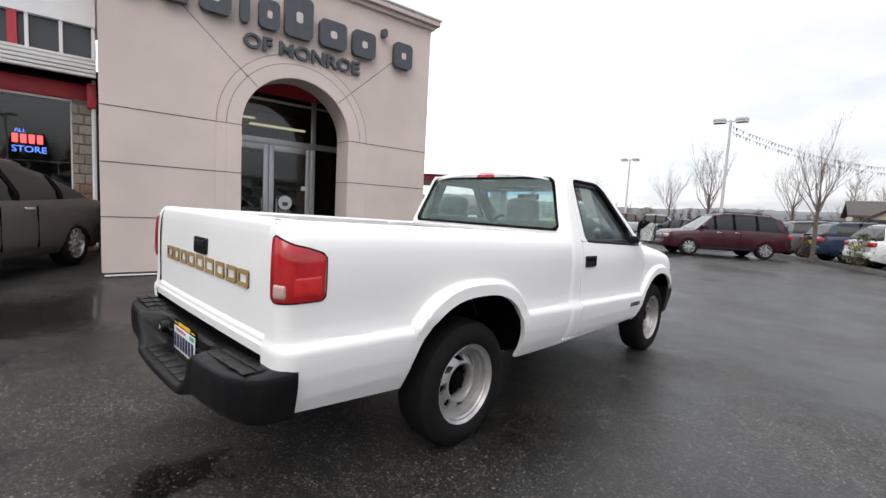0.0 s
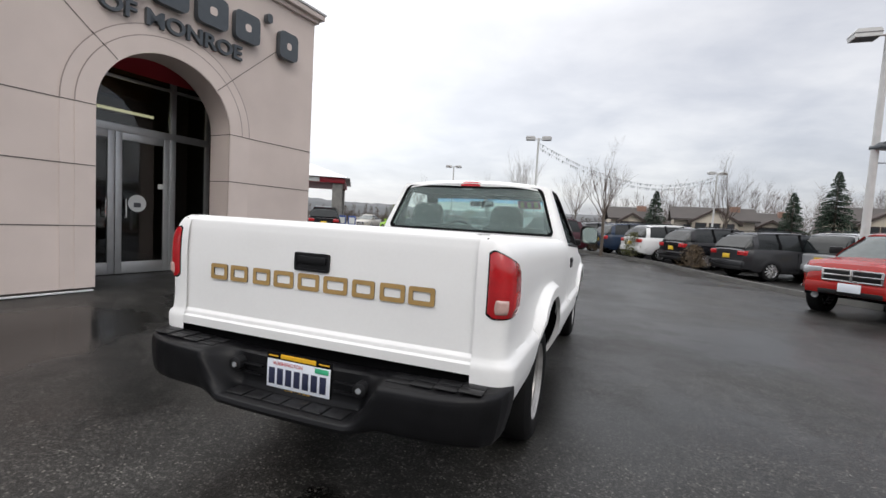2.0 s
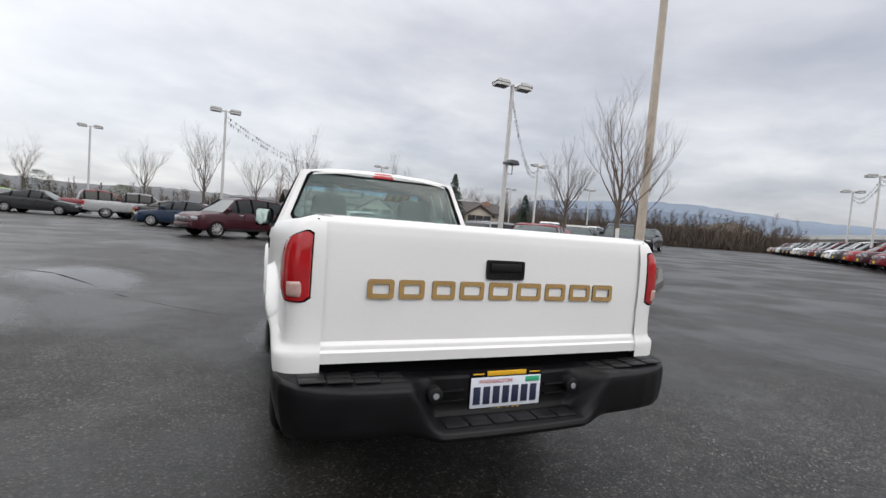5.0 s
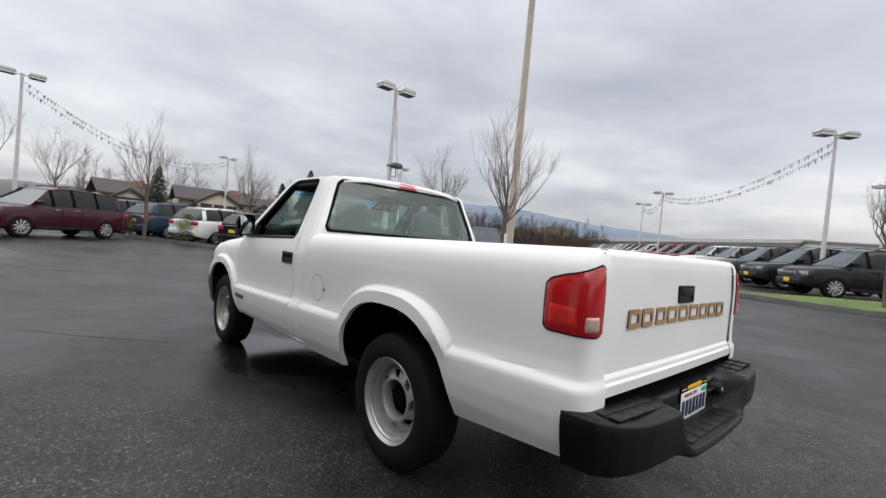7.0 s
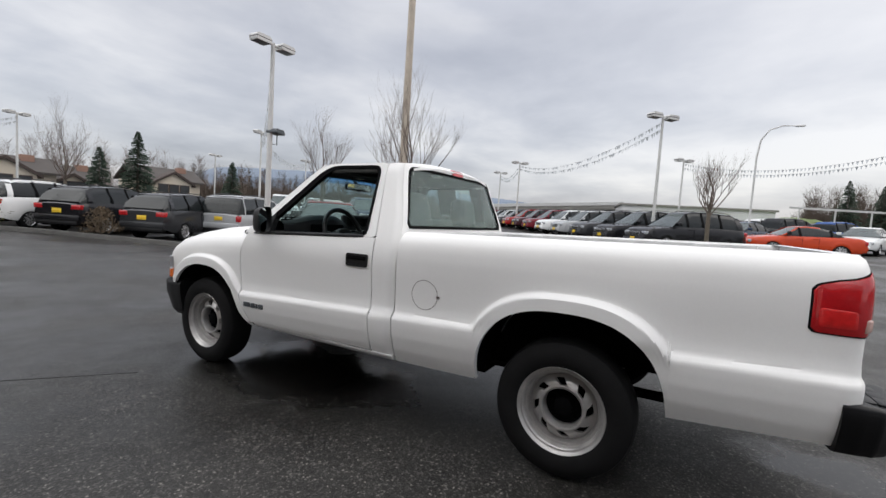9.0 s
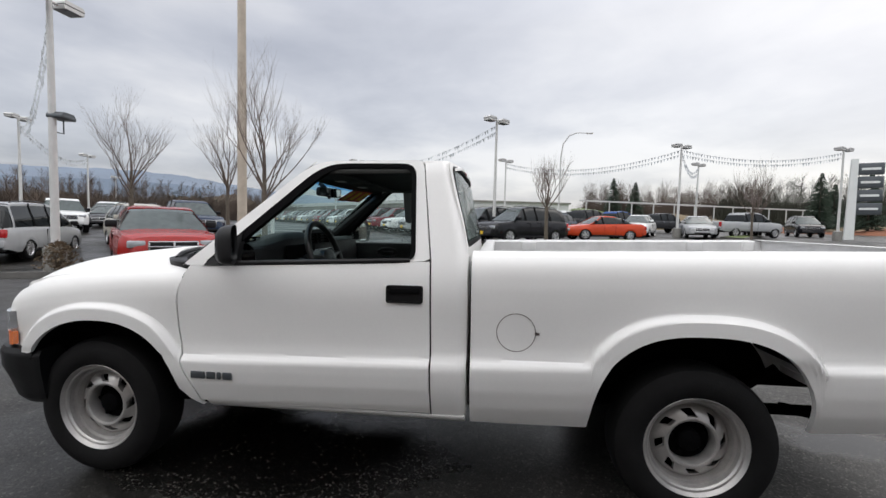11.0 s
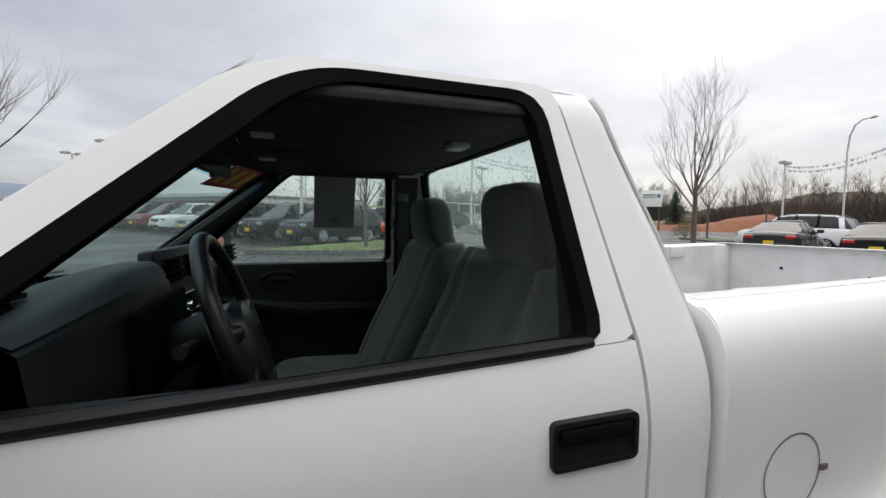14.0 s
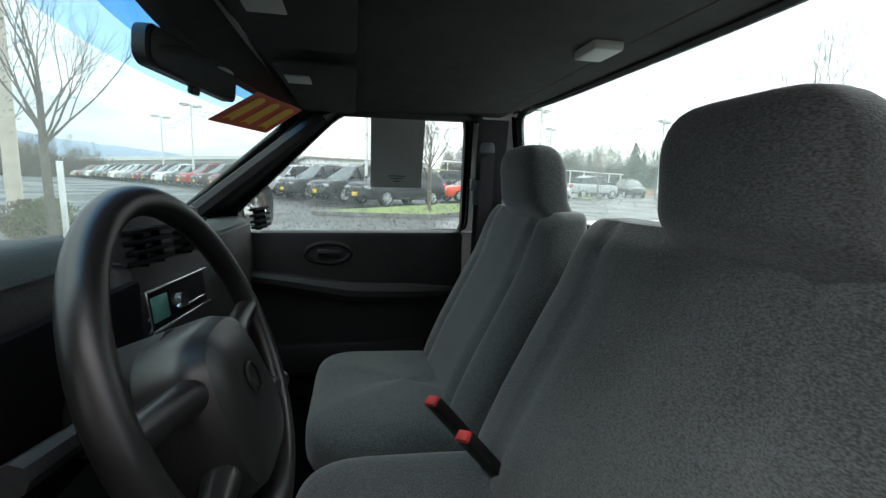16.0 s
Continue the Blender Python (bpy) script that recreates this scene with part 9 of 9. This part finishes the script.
def thicket(name, material, x0, y0, x1, y1, depth, h, trees, seed, label, under=0.5, twigs=70):
    """A belt of bare wood: many thin trees of uneven height with fine twigs, over low brush."""
    rng = random.Random(seed)
    verts, faces = [], []
    d = Vector((x1 - x0, y1 - y0, 0))
    side = d.normalized()
    n = Vector((-d.y, d.x, 0)).normalized()

    def sliver(p, q, w):
        k = len(verts)
        s_ = side * w
        verts.extend((p - s_, p + s_, q + s_ * 0.3))
        faces.append((k, k + 1, k + 2))

    for _ in range(trees):
        p = Vector((x0, y0, 0)) + d * rng.random() + n * rng.uniform(0, depth)
        p.z = ground_z(p.x, p.y) - 0.2
        hh = h * (0.45 + 0.55 * rng.random() ** 1.8)
        sliver(p, p + Vector((0, 0, hh)), 0.02 + 0.008 * hh)
        for _ in range(twigs):
            t = rng.uniform(0.22, 0.92)
            a = rng.uniform(0, 6.28)
            r = hh * 0.20 * math.sin(math.pi * t ** 0.8) * rng.uniform(0.3, 1.0)
            b0 = p + Vector((math.cos(a) * r * 0.3, math.sin(a) * r * 0.3, hh * t))
            L = hh * rng.uniform(0.07, 0.16)
            sliver(b0, b0 + Vector((math.cos(a) * L * 0.7, math.sin(a) * L * 0.7, L)), rng.uniform(0.012, 0.028))
    for _ in range(int(trees * 30 * under)):
        p = Vector((x0, y0, 0)) + d * rng.random() + n * rng.uniform(0, depth)
        p.z = ground_z(p.x, p.y) - 0.1
        L = h * 0.55 * rng.uniform(0.3, 1.0)
        sliver(p + Vector((0, 0, rng.uniform(0, L * 0.5))), p + Vector((rng.uniform(-0.5, 0.5) * L, rng.uniform(-0.5, 0.5) * L, L)), rng.uniform(0.03, 0.09))
    me = bpy.data.meshes.new(name)
    me.from_pydata([tuple(v) for v in verts], [], faces)
    me.materials.append(M[material])
    tagged(new(name, me), label, "woods", kind="stuff")


thicket("far_woods", "wood_far", -60, 62, 30, 68, 10, 4.2, 260, 1, "belt of bare brown woods")
thicket("far_woods", "wood_haze", 0, 74, 60, 80, 12, 10.5, 260, 2, "tall bare trees behind the houses, haze in their grey colour", 0.1)
thicket("far_woods", "wood_far", 30, 62, 80, 40, 12, 7.2, 420, 3, "belt of bare brown woods", 1.2)
thicket("far_woods", "wood_far_dark", 34, 66, 90, 44, 12, 6.2, 260, 4, "dark woods")
thicket("far_woods", "wood_far", 103, -19, 96, -54, 12, 11.5, 560, 5, "belt of bare brown woods", 0.8)
thicket("far_woods", "wood_far_dark", 95, -44, 70, -79, 16, 12.5, 560, 6, "dark conifer belt", 1.2)
thicket("far_woods", "wood_far", 60, -70, -20, -62, 14, 10.0, 620, 7, "belt of bare brown woods", 1.6)
thicket("far_woods", "wood_far", -70, 30, -50, 64, 10, 4.0, 140, 8, "belt of bare brown woods")


# houses behind the row
def house(x, y, turn, w, d, wall_h, label, gables=1, timber=True):
    hs = thing("apartment_house", pose(x, y, ground_z(x, y), 0, 0, turn), label, "house", "houses")
    bm = B()
    box(bm, -w / 2, w / 2, 0, d, 0, wall_h)
    part("wall", bm, "house_wall", hs, "cream siding wall")
    rise = d * 0.25
    bm = B()
    prism(bm, [(-0.5, wall_h - 0.1), (d / 2, wall_h + rise), (d + 0.5, wall_h - 0.1), (d + 0.5, wall_h + 0.1), (d / 2, wall_h + rise + 0.2), (-0.5, wall_h + 0.1)], lambda a, b, c: (c, a, b), -w / 2 - 0.4, w / 2 + 0.4)
    part("roof", bm, "house_roof", hs, "grey-brown shingle roof", recalc=True)
    gx = [(-w / 2 + (i + 0.5) * w / gables) for i in range(gables)]
    for g in gx:
        gw = min(7.0, w / gables * 0.56)
        bm = B()
        prism(bm, [(g - gw / 2, 0), (g + gw / 2, 0), (g + gw / 2, wall_h * 0.92), (g, wall_h * 0.92 + gw * 0.30), (g - gw / 2, wall_h * 0.92)], lambda a, b, c: (a, c, b), -1.2, 0.5)
        wing = part("gable", bm, "house_wall", hs, "cream gabled front", recalc=True)
        bm = B()
        for sg in (-1, 1):
            prism(bm, [(g, wall_h * 0.92 + gw * 0.30 + 0.25), (g + sg * (gw / 2 + 0.4), wall_h * 0.92 - 0.02), (g + sg * (gw / 2 + 0.4), wall_h * 0.92 - 0.30), (g, wall_h * 0.92 + gw * 0.30 - 0.05)][:: sg], lambda a, b, c: (a, c, b), -1.5, 1.0)
        parts("gable_roof", bm, "house_trim", wing, "dark timber verge", recalc=True)
        for k in (-1, 0, 1):
            for z0 in ((wall_h * 0.50,) if wall_h < 4 else (0.9, wall_h * 0.58)):
                bm = B()
                box(bm, g + k * gw * 0.30 - 0.55, g + k * gw * 0.30 + 0.55, -1.28, -1.19, z0, z0 + 1.1)
                wd = part("window", bm, "house_trim", wing, "dark framed window")
                bm = B()
                box(bm, g + k * gw * 0.30 - 0.45, g + k * gw * 0.30 + 0.45, -1.30, -1.27, z0 + 0.1, z0 + 1.0)
                part("pane", bm, "dark_window", wd)
    for k in range(int(w // 3)):
        cx = -w / 2 + 1.5 + 3 * k
        bm = B()
        box(bm, cx - 0.5, cx + 0.5, -0.06, 0.02, wall_h * 0.5, wall_h * 0.5 + 0.85)
        part("window", bm, "dark_window", hs)
    bm = B()
    box(bm, w * 0.22, w * 0.22 + 1.0, d * 0.3, d * 0.3 + 1.0, wall_h, wall_h + rise + 0.35, 0.05)
    part("chimney", bm, "chimney", hs, "brick chimney")
    return hs


house(3.7, 55, 6, 4.4, 5.5, 2.75, "cream gabled house with dark timber verges", 1)
house(12.2, 54, -4, 7.8, 5.5, 2.85, "long cream apartment house with a low roof", 1)
house(18.4, 57, -8, 4.4, 6, 2.3, "cream apartment house with a brown roof", 1)
house(27.5, 55, -8, 7.0, 6, 3.0, "long cream apartment house with a low roof", 1)

# overpass, warehouse, drive bank
ov = thing("overpass", pose(101, 32, 0, 0, 0, -71.7), "long low concrete overpass beyond the lot", "bridge")
RISE = Matrix(((1, 0, 0, 0), (0, 1, 0, 0), (0.072, 0, 1, 0), (0, 0, 0, 1)))
bm = B()
box(bm, -34, 19, -4, 4, 4.3, 5.3, 0.05, RISE)
part("deck", bm, "concrete", ov)
bm = B()
box(bm, -34, 19, -4.2, -4.0, 5.3, 6.0, 0, RISE)
part("parapet", bm, "lamp_head", ov, "pale parapet")
for k in range(5):
    bm = B()
    box(bm, -30 + k * 11.5, -28.6 + k * 11.5, -3.2, 3.2, -1, 4.4 + 0.072 * (-29 + k * 11.5))
    part("pier", bm, "concrete", ov)
wh = thing("warehouse", pose(72, -6, 1.0, 0, 0, -78), "long low white wall beyond the lot", "building")
bm = B()
box(bm, -15, 5, 0, 12, 0, 3.95)
part("wall", bm, "warehouse", wh)
bm = B()
box(bm, -15.3, 5.3, -0.3, 12.3, 3.95, 4.2)
part("roof_edge", bm, "concrete", wh)
gr = thing("guard_rail", pose(70, -34, 4.2, 0, 0, -66), "pale guard rail on the bank", "rail")
bm = B()
box(bm, -26, 26, -0.1, 0.1, 0.55, 0.76)
part("rail", bm, "lamp_head", gr)
for k in range(14):
    bm = B()
    box(bm, -25 + k * 3.8, -24.92 + k * 3.8, -0.08, 0.08, -1.5, 0.6)
    part("post", bm, "lamp_head", gr)

# dealer pylon sign and the white board across the drive
py = thing("pylon_sign", pose(32.6, -24.9, ground_z(32.6, -24.9), 0, 0, -118), "tall white pylon sign with grey panels", "sign")
H_ = 6.6 - ground_z(32.6, -24.9)
bm = B()
prism(bm, [(-0.55, 0), (0.0, 0), (-0.05, H_), (-0.42, H_)], lambda a, b, c: (a, c, b), -0.25, 0.25)
part("column", bm, "sign_white", py, "white tapered column", recalc=True)
for k in range(4):
    bm = B()
    box(bm, -0.02, 1.35, -0.16, 0.16, H_ - 1.15 - k * 0.95, H_ - 0.32 - k * 0.95, 0.03)
    pp = part("sign_panel", bm, "sign_grey", py, "dark grey sign panel")
    bm = B()
    box(bm, 0.15, 1.15, -0.18, 0.18, H_ - 0.82 - k * 0.95, H_ - 0.66 - k * 0.95)
    part("panel_bar", bm, "sign_white", pp)
bd = thing("sign_board", pose(47.9, -47.5, -1.1, 0, 0, 222) @ Matrix.Diagonal((1.9, 1.9, 1.9, 1)), "white board sign with dark print on posts", "sign")
bm = B()
box(bm, -0.75, 0.75, -0.05, 0.05, 2.88, 4.12, 0.02)
part("panel", bm, "sign_white", bd)
bm = B()
box(bm, 0.40, 0.64, -0.06, -0.05, 3.55, 3.80)
box(bm, -0.55, 0.32, -0.06, -0.05, 3.70, 3.80)
box(bm, -0.55, 0.32, -0.06, -0.05, 3.54, 3.62)
parts("print_bar", bm, "sign_green", bd)
for x in (-0.6, 0.6):
    bm = B()
    box(bm, x - 0.05, x + 0.05, -0.04, 0.04, 0, 2.9)
    part("post", bm, "house_trim", bd)

# canopy beyond the entrance, and newspaper boxes
cp = thing("drive_canopy", pose(-15.5, 21.2, ground_z(-13, 20), 0, 0, 32) @ Matrix.Diagonal((1.45, 1.45, 1.06, 1)), "white hipped canopy with a red fascia on posts", "canopy")
bm = B()
box(bm, -5.0, 0.6, -1.5, 3.5, 2.95, 3.25, 0.03)
part("fascia", bm, "red_band", cp, "red fascia")
bm = B()
box(bm, -1.8, -0.4, -1.56, -1.48, 2.98, 3.22)
part("fascia_panel", bm, "sign_white", cp)
bm = B()
eave = [bm.verts.new((x, y, 3.25)) for x, y in ((-5.2, -1.7), (0.8, -1.7), (0.8, 3.7), (-5.2, 3.7))]
top_ = [bm.verts.new((x, 1.0, 4.65)) for x in (-2.9, -1.9)]
for q in ((eave[0], eave[1], top_[1], top_[0]), (eave[1], eave[2], top_[1]), (eave[2], eave[3], top_[0], top_[1]), (eave[3], eave[0], top_[0]), tuple(eave[::-1])):
    bm.faces.new(q)
part("roof", bm, "white_trim", cp, "pale metal roof", recalc=True)
for x, y in ((0.3, -1.2), (0.3, 3.2), (-4.6, -1.2)):
    bm = B()
    box(bm, x - 0.2, x + 0.2, y - 0.2, y + 0.2, 0.2, 2.95, 0.02)
    part("post", bm, "concrete_base", cp)
for k in range(2):
    nb = thing("newspaper_box", pose(-13.35 + 0.5 * k, 19.3 + 0.25 * k, ground_z(-13, 19), 0, 0, 30), "blue newspaper box on the pavement", "newspaper box", "newspaper boxes")
    bm = B()
    box(bm, -0.22, 0.22, -0.2, 0.2, 0.55, 1.25, 0.02)
    part("cabinet", bm, "blue_box", nb)
    bm = B()
    box(bm, -0.16, 0.16, -0.21, -0.19, 0.8, 1.15)
    part("window", bm, "sign_white", nb)
    bm = B()
    box(bm, -0.1, 0.1, -0.1, 0.1, 0, 0.56)
    part("foot", bm, "blue_box", nb)
park("crossover", "black", -14.9, 19.9, -0.54, 0.84, "black crossover under the canopy, tail to the lot")

# bricks of the pier, laid in courses
for row_ in range(16):
    for k in range(2):
        gap = 0.012
        z0 = 0.12 + row_ * 0.175
        off = 0.0 if row_ % 2 else -0.08
        s0 = S0 - 0.375 + k * 0.175 + (off if k else 0)
        s1 = S0 - 0.035 if k else S0 - 0.375 + 0.175 + off - gap
        if z0 + 0.16 > 2.82:
            continue
        key = (row_ % 2, k, row_ < 7)
        bm = B()
        box(bm, FX - 0.1, FX + 0.125, s0, s1, z0, z0 + 0.163, 0.012, seg=1)
        part("brick", bm, "brick" if row_ < 7 else "brick_grey", pier)
